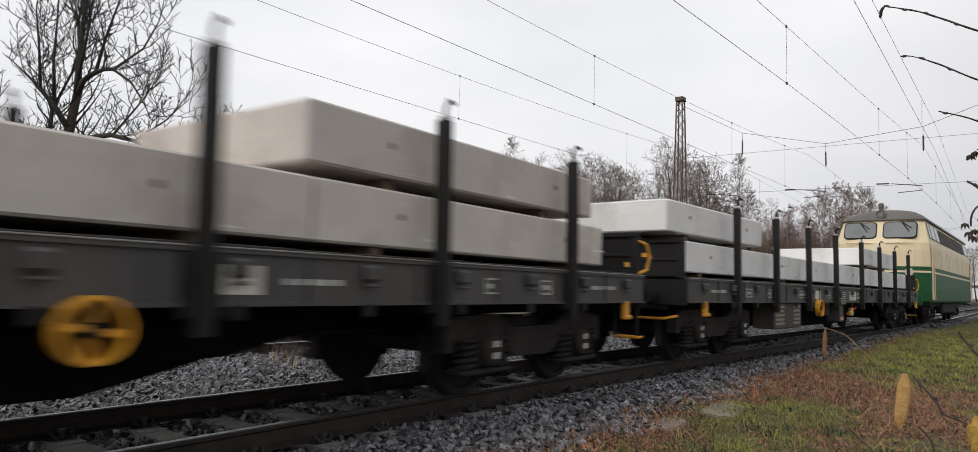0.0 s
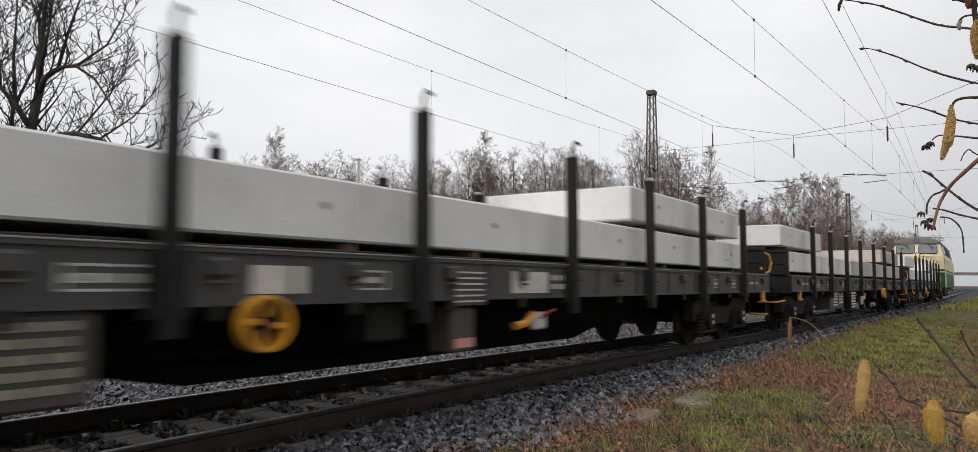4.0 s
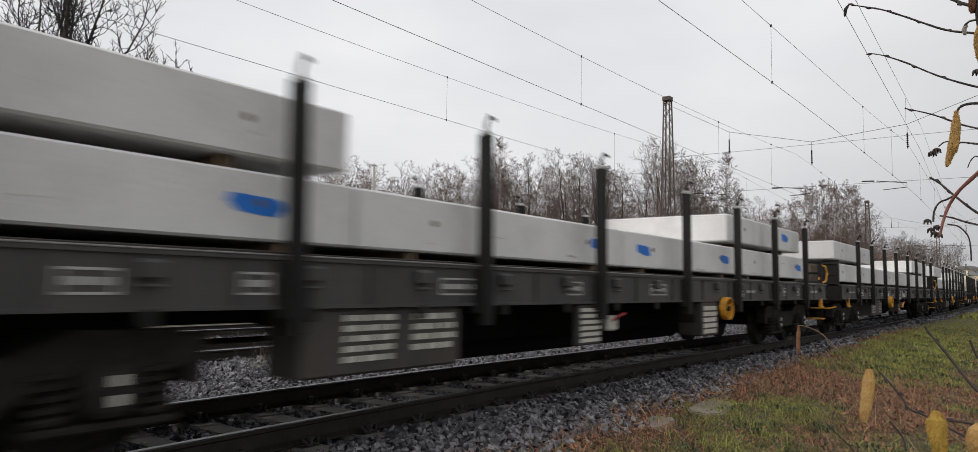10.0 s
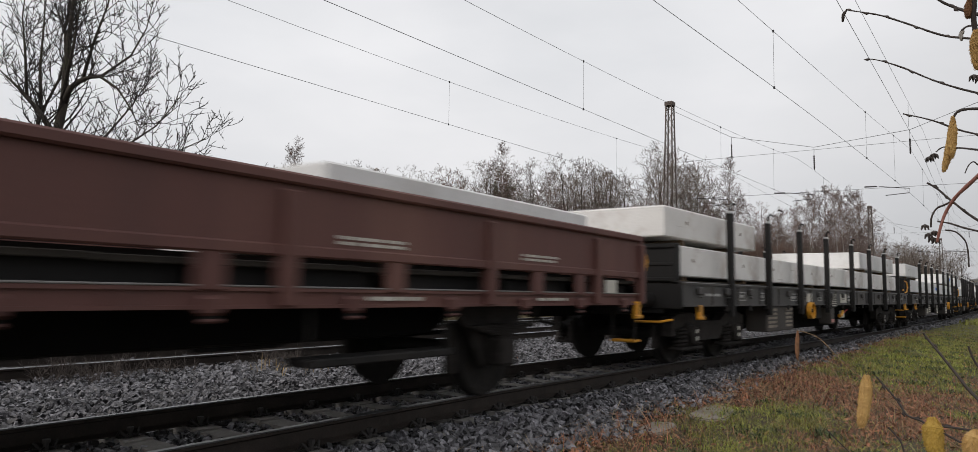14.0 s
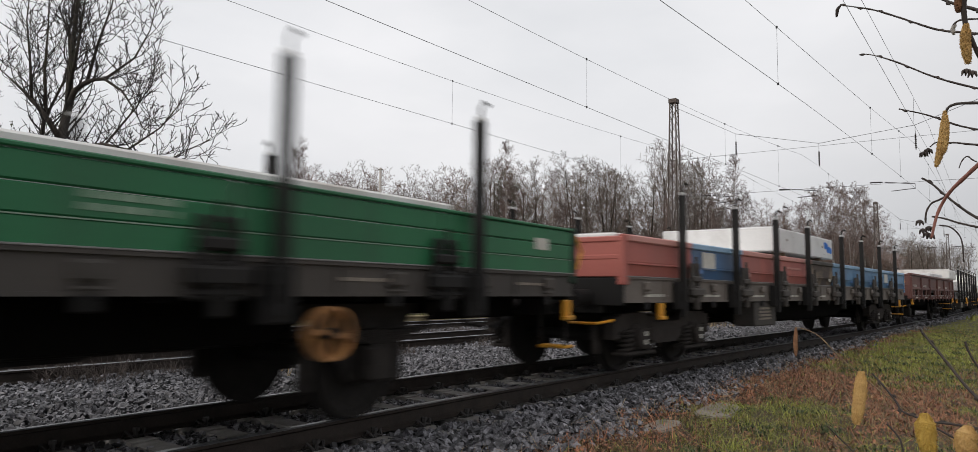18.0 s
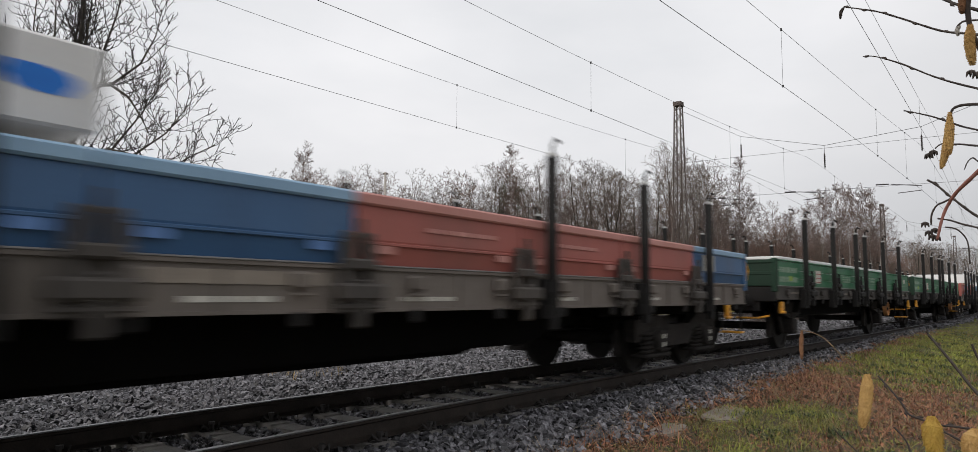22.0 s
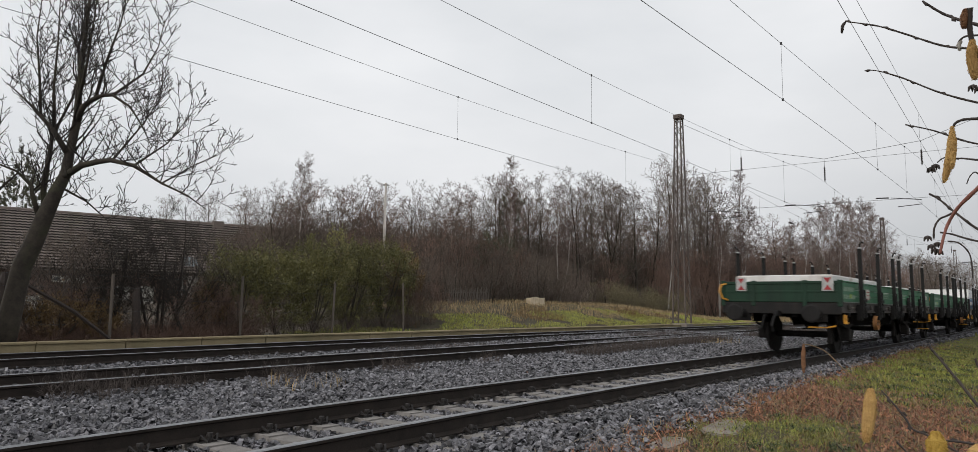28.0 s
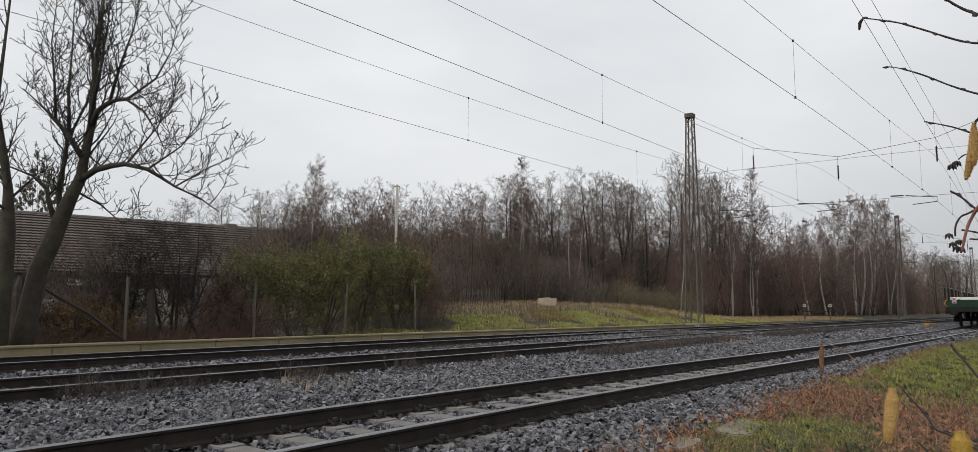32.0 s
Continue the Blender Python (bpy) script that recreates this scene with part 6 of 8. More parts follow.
    def zm(u):
        q = ((u - 11.9 + 30) % 60 - 30) / 30
        return z_low + 0.95 * q * q
    t = thing("catenary", "contact wire and messenger wire joined by thin droppers", "overhead line", "overhead wires")
    b = Build()
    b.bent([place(u, v_of(u), z_contact) for u in us], r, 5)
    part("contact_wire", b, "wire", t)
    b = Build()
    b.bent([place(u, v_of(u), zm(u)) for u in us], r * 0.9, 5)
    part("messenger_wire", b, "wire", t)
    for u in droppers:
        b = Build()
        b.tube(place(u, v_of(u), z_contact), place(u, v_of(u), zm(u)), 0.0042, None, 4)
        b.box(-0.02, 0.02, -0.02, 0.02, -0.03, 0.03, 0, Matrix.Translation(place(u, v_of(u), z_contact)))
        b.box(-0.02, 0.02, -0.02, 0.02, -0.03, 0.03, 0, Matrix.Translation(place(u, v_of(u), zm(u))))
        part("dropper", b, "wire", t)


catenary(1, lambda u: float(v_track(1, u)), 6.50, -30, 200, (-4.5, 6.9, 18.5, 30.0, 36.5, 47, 56, 66, 78, 90), 7.97)
catenary(2, lambda u: 10.42, 6.5, -40, 200, (-5.5, 6.0, 17.6, 29.0, 36.5, 47, 56, 66, 78, 90), 7.92)
catenary(3, lambda u: 15.03, 6.5, -40, 200, (-6.5, 5.2, 16.8, 28.4, 36.5, 47, 56, 66, 78, 90), 7.90)
wire("feeder_wire", [(-20, 1.8, 7.3), (16.8, 3.38, 7.85), (42, 4.55, 8.65), (70, 5.6, 7.4), (100, 5.9, 7.0)], 0.0068, "dark overhead feeder wire")
wire("feeder_wire", [(-20, 2.0, 8.3), (15.8, 3.3, 8.6), (42, 4.45, 9.8), (72, 5.6, 8.6), (102, 5.9, 9.4)], 0.006, "dark overhead feeder wire")
wire("dropper_wire", [(34, 4.14, 8.4), (34, 4.12, 9.43)], 0.006, "thin dropper wire between feeder wires")


def insulator(p, q):
    """A string of porcelain sheds from p to q."""
    t = thing("insulator", "dark ribbed porcelain insulator on the overhead span wire", "insulator", "overhead line insulators")
    p, q = Vector(p), Vector(q)
    b = Build()
    b.tube(p, q, 0.025, None, 6)
    n = 7
    for i in range(n):
        c = p.lerp(q, 0.12 + 0.76 * i / (n - 1))
        d = (q - p).normalized() * 0.03
        b.tube(c - d, c + d, 0.060, 0.035, 8)
    part("insulator_body", b, "insulator", t)


def head_span(u, right_v=-4.5):
    """Span wires across all the tracks, with the insulators that carry the catenaries."""
    vs = [14.4, 9.75, float(v_track(1, u))]
    top = [(u, 18.7 if u < 60 else 17.1, 13.2), (u, vs[0], 10.7), (u, vs[1], 9.55), (u, vs[2], 9.95), (u, right_v, 13.2)]
    wire("span_wire", top, 0.013, "carrying span wire between two masts")
    wire("span_wire", [(u, 18.6 if u < 60 else 17.0, 9.5), (u, 5, 9.35), (u, right_v, 9.2)], 0.010, "cross-span wire between two masts")
    wire("span_wire", [(u, 18.4 if u < 60 else 17.0, 7.1), (u, 5, 6.95), (u, right_v, 6.8)], 0.010, "lower cross-span wire between two masts")
    for (uu, v, z) in top[1:4]:
        insulator(place(u, v, z - 0.45), place(u, v, z - 1.3))
        wire("hanger_wire", [(u, v, z), (u, v, z - 0.45)], 0.010, "short hanger wire above an insulator")
        t = thing("steady_arm", "dark tubular registration arm holding the contact wire", "registration arm", "overhead line arms")
        b = Build()
        b.bent([place(u, v + 1.5, 7.05), place(u, v + 0.1, 6.85), place(u, v + 0.1, 6.62), place(u, v + 1.2, 6.55)], 0.020, 6)
        b.tube(place(u, v + 1.6, 7.06), place(u, v + 2.2, 7.08), 0.035, None, 6)
        part("arm", b, "insulator", t)


head_span(41.9)
head_span(101.9)
insulator(place(60.5, 17.0, 8.3), place(61.6, 16.9, 8.3))


# ---- trees ----
def limb(b, rnd, p, d, length, r, level, top, spread, lift, sides, kids, least=0.0028):
    """One bending branch and its own branches; the last ones are single tapered twigs."""
    if level >= top:
        q = p + (d + Vector((0, 0, lift))).normalized() * length
        a = d.orthogonal().normalized() * max(least, r)
        c = d.cross(a)
        b.add([p + a, p - a * 0.5 + c * 0.87, p - a * 0.5 - c * 0.87, q], [(0, 1, 3), (1, 2, 3), (2, 0, 3)])
        return
    n = max(2, min(6, int(length / 0.5)))
    pts, rad = [p], [r]
    for i in range(n):
        w = 0.22 if level < 2 else 0.28
        d = (d + Vector((rnd.gauss(0, w), rnd.gauss(0, w), rnd.gauss(0, w * 0.6) + lift))).normalized()
        p = p + d * (length / n)
        pts.append(p)
        rad.append(max(least, r * (1 - 0.72 * (i + 1) / n)))
    b.bent(pts, rad, sides[min(level, len(sides) - 1)])
    k = kids[min(level, len(kids) - 1)]
    for j in range(k):
        f = 0.2 + 0.8 * (j + rnd.random()) / k
        i = min(n - 1, int(f * n))
        q = pts[i].lerp(pts[i + 1], f * n - i)
        side = Vector((rnd.gauss(0, 1), rnd.gauss(0, 1), rnd.gauss(0, 0.5)))
        dd = ((pts[i + 1] - pts[i]).normalized() + side.normalized() * spread).normalized()
        limb(b, rnd, q, dd, length * rnd.uniform(0.36, 0.60), max(least, rad[i] * 0.5), level + 1, top, spread, lift, sides, kids, least)


def grow(b, rnd, p, d, length, r, level, top, kids, angle, lift, wander, ratio, least):
    """A nearly straight branch that turns towards the light, with side branches set round it in a spiral."""
    if level >= top:
        q = p + (d + Vector((0, 0, lift * 2))).normalized() * length
        a = d.orthogonal().normalized() * max(least, r)
        c = d.cross(a)
        b.add([p + a, p - a * 0.5 + c * 0.87, p - a * 0.5 - c * 0.87, q], [(0, 1, 3), (1, 2, 3), (2, 0, 3)])
        return
    n = 5 if level < top - 1 else 3
    pts, rad, dirs = [p], [r], [d]
    for i in range(n):
        d = (d + Vector((rnd.gauss(0, wander), rnd.gauss(0, wander), rnd.gauss(0, wander) + lift))).normalized()
        p = p + d * (length / n)
        pts.append(p)
        dirs.append(d)
        rad.append(max(least * 0.8, r * (1 - 0.8 * (i + 1) / n)))
    b.bent(pts, rad, 5 if level < 2 and r > 0.03 else 3)
    k, turn = kids[min(level, len(kids) - 1)], rnd.uniform(0, 6.28)
    for j in range(k):
        f = 0.16 + 0.84 * (j + rnd.random()) / k
        i = min(n - 1, int(f * n))
        w = dirs[i + 1]
        s = w.orthogonal().normalized()
        s = Matrix.Rotation(turn + 2.4 * j, 3, w) @ s
        a = angle * rnd.uniform(0.75, 1.25)
        grow(b, rnd, pts[i].lerp(pts[i + 1], f * n - i), w * math.cos(a) + s * math.sin(a), length * ratio * (1.2 - 0.6 * f) * rnd.uniform(0.7, 1.2),
             max(least, rad[i] * 0.55), level + 1, top, kids, angle, lift, wander, ratio, least)


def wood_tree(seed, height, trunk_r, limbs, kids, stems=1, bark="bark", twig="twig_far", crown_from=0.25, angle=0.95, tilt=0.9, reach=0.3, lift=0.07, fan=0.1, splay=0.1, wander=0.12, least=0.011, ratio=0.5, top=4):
    """Trunk and crown meshes of a bare tree whose top stands at 1 after scaling, with that scale."""
    rnd = random.Random(seed)
    tb, cb = Build(), Build()
    for q in range(stems):
        p = Vector((rnd.gauss(0, splay), rnd.gauss(0, splay), -0.3)) if stems > 1 else Vector((0, 0, -0.3))
        d = Vector((rnd.gauss(0, fan), rnd.gauss(0, fan), 1)).normalized()
        hh, n = height * (rnd.uniform(0.72, 1.0) if q else 1.0), 8
        pts, rad = [p], [trunk_r * 1.3]
        for i in range(n):
            d = (d + Vector((rnd.gauss(0, 0.05), rnd.gauss(0, 0.05), 0.06))).normalized()
            p = p + d * (hh * 0.9 / n)
            pts.append(p)
            rad.append(trunk_r * max(0.10, 1 - 0.92 * (i + 1) / n))
        tb.bent(pts, rad, 7)
        turn = rnd.uniform(0, 6.28)
        for j in range(limbs):
            f = crown_from + (0.99 - crown_from) * (j + rnd.random()) / limbs
            i = min(n - 1, int(f * n))
            a = turn + 2.4 * j
            t = tilt * rnd.uniform(0.75, 1.2) * (1.15 - 0.55 * f)
            dome = math.sqrt(max(0.04, 1 - ((f - 0.42) / 0.62) ** 2))
            grow(cb, rnd, pts[i].lerp(pts[i + 1], f * n - i), Vector((math.cos(a) * math.sin(t), math.sin(a) * math.sin(t), math.cos(t))), reach * height * dome * rnd.uniform(0.75, 1.15),
                 max(least, rad[i] * 0.5), 1, top, kids, angle, lift, wander, ratio, least)
    size = max(max(v[2] for v in tb.v), max(v[2] for v in cb.v))
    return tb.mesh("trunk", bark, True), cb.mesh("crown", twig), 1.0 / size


def plant(meshes, u, v, height, turn, label, cat="tree", group="bare trees behind the railway", name="tree", lean=0.0):
    t = thing(name, label, cat, group)
    part("trunk", meshes[0], None, t)
    part("crown", meshes[1], None, t)
    p = place(u, v, float(ground_z(u, v)) - 0.05)
    t.matrix_basis = Matrix.Translation(p) @ Matrix.Rotation(turn, 4, "Z") @ Matrix.Rotation(lean, 4, "X") @ Matrix.Scale(height * meshes[2], 4)
    return t


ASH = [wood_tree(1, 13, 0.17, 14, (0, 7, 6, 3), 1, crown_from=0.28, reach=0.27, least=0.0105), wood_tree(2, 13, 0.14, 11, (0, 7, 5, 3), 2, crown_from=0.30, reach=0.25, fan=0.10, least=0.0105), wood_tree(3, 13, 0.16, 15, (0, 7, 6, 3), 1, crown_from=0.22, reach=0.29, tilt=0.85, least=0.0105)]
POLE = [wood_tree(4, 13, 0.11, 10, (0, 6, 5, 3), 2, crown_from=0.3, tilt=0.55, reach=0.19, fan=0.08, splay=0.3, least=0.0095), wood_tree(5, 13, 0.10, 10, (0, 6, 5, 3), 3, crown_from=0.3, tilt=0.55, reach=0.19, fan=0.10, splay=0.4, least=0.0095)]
BIRCH = [wood_tree(6, 15, 0.12, 18, (0, 8, 6, 5), 1, "birch", "twig_birch", 0.36, 0.7, 0.55, 0.20, 0.02, least=0.0095), wood_tree(7, 15, 0.10, 14, (0, 8, 6, 5), 2, "birch", "twig_birch", 0.40, 0.75, 0.5, 0.19, 0.0, 0.09, 0.3, least=0.0095)]
THICKET = [wood_tree(8, 8, 0.06, 8, (0, 6, 5, 3), 3, crown_from=0.16, tilt=0.9, reach=0.27, fan=0.16, splay=0.4, least=0.0068), wood_tree(9, 8, 0.055, 8, (0, 6, 5, 3), 4, twig="twig_red", crown_from=0.12, tilt=0.95, reach=0.27, fan=0.18, splay=0.5, least=0.0068)]
ROUND = [wood_tree(13, 8, 0.11, 14, (0, 7, 6, 3), 1, crown_from=0.25, tilt=1.0, reach=0.36, angle=1.0, wander=0.18, least=0.0088), wood_tree(14, 8, 0.09, 11, (0, 7, 6, 3), 2, twig="twig_red", crown_from=0.22, tilt=1.0, reach=0.34, angle=1.0, fan=0.2, splay=0.3, wander=0.18, least=0.0088)]
HAZEL = wood_tree(12, 5, 0.06, 9, (0, 6, 5, 3), 6, bark="twig", twig="twig", crown_from=0.25, tilt=1.0, reach=0.30, fan=0.30, splay=0.25, wander=0.16, least=0.0052)
OLIVE_SCRUB = [wood_tree(15, 5, 0.03, 8, (0, 7, 6, 4), 9, twig="twig_olive", bark="twig_olive", crown_from=0.05, tilt=1.0, reach=0.34, fan=0.4, splay=0.7, least=0.008)]
SCRUB = [wood_tree(10, 5, 0.035, 8, (0, 7, 6, 4), 8, twig="twig_red", bark="twig_far", crown_from=0.05, tilt=0.8, reach=0.32, fan=0.35, splay=0.6, least=0.007), wood_tree(11, 5, 0.035, 8, (0, 7, 6, 4), 8, bark="twig_far", crown_from=0.05, tilt=0.85, reach=0.32, fan=0.32, splay=0.6, least=0.007)]
rnd = random.Random(21)


def row(protos, spots, jitter, label, group="bare trees behind the railway", name="tree", cat="tree"):
    """Plants one of the kinds at each spot (along, across, height)."""
    for u, v, h in spots:
        plant(protos[rnd.randrange(len(protos))], u + rnd.uniform(-jitter, jitter), v + rnd.uniform(-jitter, jitter), h * rnd.uniform(0.91, 1.0), rnd.uniform(0, 6.28), label, cat, group, name)


# the skyline of the wood, from the thicket behind the hedge to the tall trees behind the mast and the birches beyond
row(ASH, [(37.7, 62, 12.4), (39.9, 62.5, 13.2), (35.0, 63, 11.6), (31.5, 66, 11.0), (43.5, 64, 12.6), (47.0, 66, 12.4)], 0.3, "rounded bare tree behind the house")
row(THICKET[:1], [(21.1, 30, 6.2), (24.2, 31, 6.8), (26.1, 34, 8.0), (27.8, 34, 8.2), (25.6, 30, 6.8), (30.4, 34, 8.7), (30.4, 32, 7.8), (32.1, 32, 7.6), (31.8, 30, 6.8), (33.6, 30, 6.9), (35.6, 32, 7.3), (37.8, 32, 7.8)], 0.25, "bare multi-stemmed young tree with brown twigs")
row(ROUND, [(21.6 + 1.35 * i, 33 + (i * 3 % 5) * 0.6, (7.0 + 0.19 * i) * (0.9 + 0.05 * (i * 5 % 4))) for i in range(15)], 0.3, "rounded bare tree with a knobbly crown behind the hedge")
row(ROUND, [(42.0 + 2.3 * i, 33 + (i * 3 % 5) * 0.8, (8.6 + 0.33 * i) * (0.86 + 0.05 * (i * 5 % 4))) for i in range(14)], 0.4, "rounded bare tree with a knobbly crown in the wood")
row(BIRCH[:1], [(22.1, 30, 8.3)], 0.0, "slender bare young tree rising above the thicket")
row(ASH, [(39.1, 31.5, 9.8), (46.3, 31, 11.2), (47.6, 33.5, 11.6), (49.2, 31, 12.1), (53.3, 32, 13.5), (56.4, 31, 13.0), (59.5, 33, 13.0), (67.3, 31, 16.4), (72.7, 32, 18.6), (75.2, 30.5, 17.8), (79.4, 33, 18.4), (43.5, 34, 10.6), (63.0, 34.5, 14.2)], 0.25, "tall bare winter tree with a domed crown of fine twigs")
row(ASH + ROUND[:1], [(42.6, 32, 9.8), (44.6, 31.5, 10.4), (51.4, 31, 12.6), (55.0, 31, 12.8), (61.0, 31, 12.6), (64.2, 32, 13.6), (69.8, 31.5, 17.0), (77.4, 31, 17.0), (84.0, 33, 16.0), (89.2, 33, 16.0), (94.0, 34, 15.0), (58.0, 36, 13.0), (66.0, 37, 15.0)], 0.4, "bare tree with a rounded crown of fine twigs")
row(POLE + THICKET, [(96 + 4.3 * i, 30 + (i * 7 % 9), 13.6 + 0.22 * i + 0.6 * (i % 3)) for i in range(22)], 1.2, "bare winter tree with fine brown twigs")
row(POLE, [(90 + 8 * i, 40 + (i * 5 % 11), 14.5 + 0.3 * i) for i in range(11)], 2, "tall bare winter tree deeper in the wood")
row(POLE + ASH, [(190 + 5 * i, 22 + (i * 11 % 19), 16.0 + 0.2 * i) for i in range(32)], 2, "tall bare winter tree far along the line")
for u, v, h in ((39.6, 30, 10.7), (83.7, 29, 18.0), (71.0, 27, 11.0), (77.0, 27, 12.0), (104, 26.5, 15.0), (113, 27, 17.5), (116.5, 27, 18.3), (121, 26.5, 19.3), (126, 27, 20.0), (132, 27, 20.4), (140.2, 28, 22.0), (147, 27, 21.8), (154, 27.5, 21.5), (163, 27, 20.5), (41.5, 27.5, 8.6), (58.5, 27, 9.6), (98, 27, 13.4)):
    plant(BIRCH[int(u) % 2], u, v, h, u, "slender birch with a white trunk and drooping twigs", group="birches by the railway", name="birch")
row(POLE + THICKET, [(40 + 3.1 * i, 37 + (i * 7 % 11), (7.4 + 0.11 * i) * (0.9 + 0.06 * (i % 4))) for i in range(26)], 0.8, "bare tree standing deeper in the wood")
row(THICKET, [(36 + 2.2 * i, 31.5 + (i * 5 % 7), 5.2 + 0.10 * i + 0.3 * (i % 3)) for i in range(28)], 0.7, "bare understorey tree with brown twigs")
# thickets and bushes at the foot of the wood
row(THICKET, [(21.0 + 1.4 * i, 25.6 + (i * 3 % 5), 4.4 + 0.35 * (i % 4)) for i in range(10)], 0.5, "bare multi-stemmed shrub with brown twigs", "bare shrubs behind the platform", "shrub", "shrub")
row(THICKET, [(35 + 2.4 * i, 27.2 + (i * 3 % 5), 3.6 + 0.4 * (i % 3)) for i in range(12)], 0.6, "bare multi-stemmed shrub with brown twigs", "bare shrubs behind the platform", "shrub", "shrub")
row(THICKET + SCRUB[1:], [(23.5 + 1.25 * i, 25.4 + (i * 3 % 4) * 0.7, 3.4 + 0.35 * (i % 4)) for i in range(14)], 0.4, "dense dark bare bush on the bank beside the hedge", "bushes at the foot of the wood", "bush", "bush")
row(OLIVE_SCRUB, [(46 + 1.3 * i, 25.4 + (i * 3 % 4), 2.1 + 0.25 * (i % 3)) for i in range(11)], 0.5, "dense low olive-grey bush on the bank", "bushes at the foot of the wood", "bush", "bush")
row(SCRUB + THICKET, [(66 + 2.3 * i, 27.5 + (i * 5 % 9), min(12.0, 0.095 * (66 + 2.3 * i)) * (0.72 + 0.09 * (i % 4))) for i in range(52)], 1.0, "dense reddish-brown bare bush at the edge of the wood", "bushes at the foot of the wood", "bush", "bush")
row(THICKET, [(90 + 4.6 * i, 29 + (i * 7 % 15), min(14.0, 0.105 * (90 + 4.6 * i)) * (0.8 + 0.08 * (i % 4))) for i in range(40)], 1.5, "dense reddish-brown bare bush deeper in the wood", "bushes at the foot of the wood", "bush", "bush")
# bare shrubs along the platform edge in front of the house
for u, v, h, k in ((5.3, 19.6, 1.6, 0), (6.3, 19.9, 1.4, 1), (7.3, 20.2, 1.6, 0), (8.6, 20.4, 1.5, 1), (10.9, 19.8, 2.0, 0), (7.6, 21.0, 3.2, 1), (12.0, 19.4, 1.6, 0), (20.2, 21.2, 2.6, 1), (21.0, 20.6, 2.0, 0), (22.4, 22.2, 2.8, 1)):
    plant((SCRUB + THICKET)[k], u, v, h, u * 2.1, "bare twiggy shrub growing along the platform edge", "shrub", "bare shrubs along the platform", "shrub")


for u, v, h in ((9.7, 19.7, 4.5), (8.7, 20.6, 4.0)):
    plant(HAZEL, u, v, h, u * 1.7, "dark many-stemmed bare hazel bush before the house", "shrub", "bare shrubs along the platform", "shrub")


def twig_mass(name, label, n, u0, u1, v0, vs, h0, h1, wd, mat, seed, lean=0.5, low=0.0):
    """Thousands of thin slanting twigs as one tangle."""
    r = np.random.RandomState(seed)
    u = r.uniform(u0, u1, n)
    v = v0 + np.abs(r.normal(0, vs, n))
    hgt = r.uniform(h0, h1, n) * r.uniform(0.4, 1.0, n)
    X, Y = world_xy(u, v)
    st = low * r.uniform(0, 1, n) * h1
    base = np.stack([X, Y, ground_z(u, v) + st], -1)
    tip = base + np.stack([r.normal(0, lean, n) * hgt, r.normal(0, lean, n) * hgt, hgt * r.uniform(0.2, 1.0, n)], -1)
    w = r.uniform(0.5, 1.3, n) * wd
    off = np.stack([w, 0 * w, 0 * w], -1)
    off2 = np.stack([0 * w, w, 0 * w], -1)
    V = np.stack([base - off, base + off, base + off2, tip], 1).reshape(-1, 3)
    k = np.arange(n)[:, None] * 4
    F = np.concatenate([k + np.array([[0, 1, 3]]), k + np.array([[1, 2, 3]]), k + np.array([[2, 0, 3]])])
    tagged(new(name, raw_mesh(name, V, F, mat)), label, "undergrowth", kind="stuff")


twig_mass("woodland_undergrowth", "dense reddish-brown undergrowth of a bare winter wood", 90000, 66, 330, 27.5, 9, 1.0, 4.0, 0.022, "twig_red", 31, 0.22, 1.6)
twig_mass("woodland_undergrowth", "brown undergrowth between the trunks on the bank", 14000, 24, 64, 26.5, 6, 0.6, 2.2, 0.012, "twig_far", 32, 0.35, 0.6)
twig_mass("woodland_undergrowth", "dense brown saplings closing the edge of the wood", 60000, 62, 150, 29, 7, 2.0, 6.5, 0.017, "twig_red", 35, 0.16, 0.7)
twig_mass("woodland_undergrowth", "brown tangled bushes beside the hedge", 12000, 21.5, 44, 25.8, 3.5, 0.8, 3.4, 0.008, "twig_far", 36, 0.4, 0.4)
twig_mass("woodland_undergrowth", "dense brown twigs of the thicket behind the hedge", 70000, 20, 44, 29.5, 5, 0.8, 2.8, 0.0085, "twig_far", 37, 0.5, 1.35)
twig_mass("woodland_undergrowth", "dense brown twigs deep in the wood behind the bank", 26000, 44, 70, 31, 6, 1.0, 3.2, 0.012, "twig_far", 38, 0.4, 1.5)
twig_mass("brushwood", "tangle of reddish brambles behind the platform edge", 14000, 4.5, 12.5, 19.0, 1.6, 0.3, 0.95, 0.006, "twig_red", 33, 0.6, 0.25)
twig_mass("brushwood", "loose tangle of dark twigs before the house", 2600, 5.0, 12.0, 19.4, 0.9, 0.6, 2.0, 0.0065, "twig", 39, 0.5, 1.0)
twig_mass("brushwood", "dark bare stems at the foot of the hedge", 2500, 11.0, 21.0, 19.8, 0.9, 0.4, 1.7, 0.006, "twig_far", 34, 0.4, 0.25)


def dark_trunks():
    for u, v, hh, r in ((5.65, 19.3, 1.7, 0.13), (8.75, 19.3, 1.45, 0.11), (6.1, 19.8, 1.5, 0.07)):
        t = thing("tree_stump", "dark rotten standing tree stump among brambles", "stump", "stumps along the platform")
        b = Build()
        p = place(u, v, -0.25)
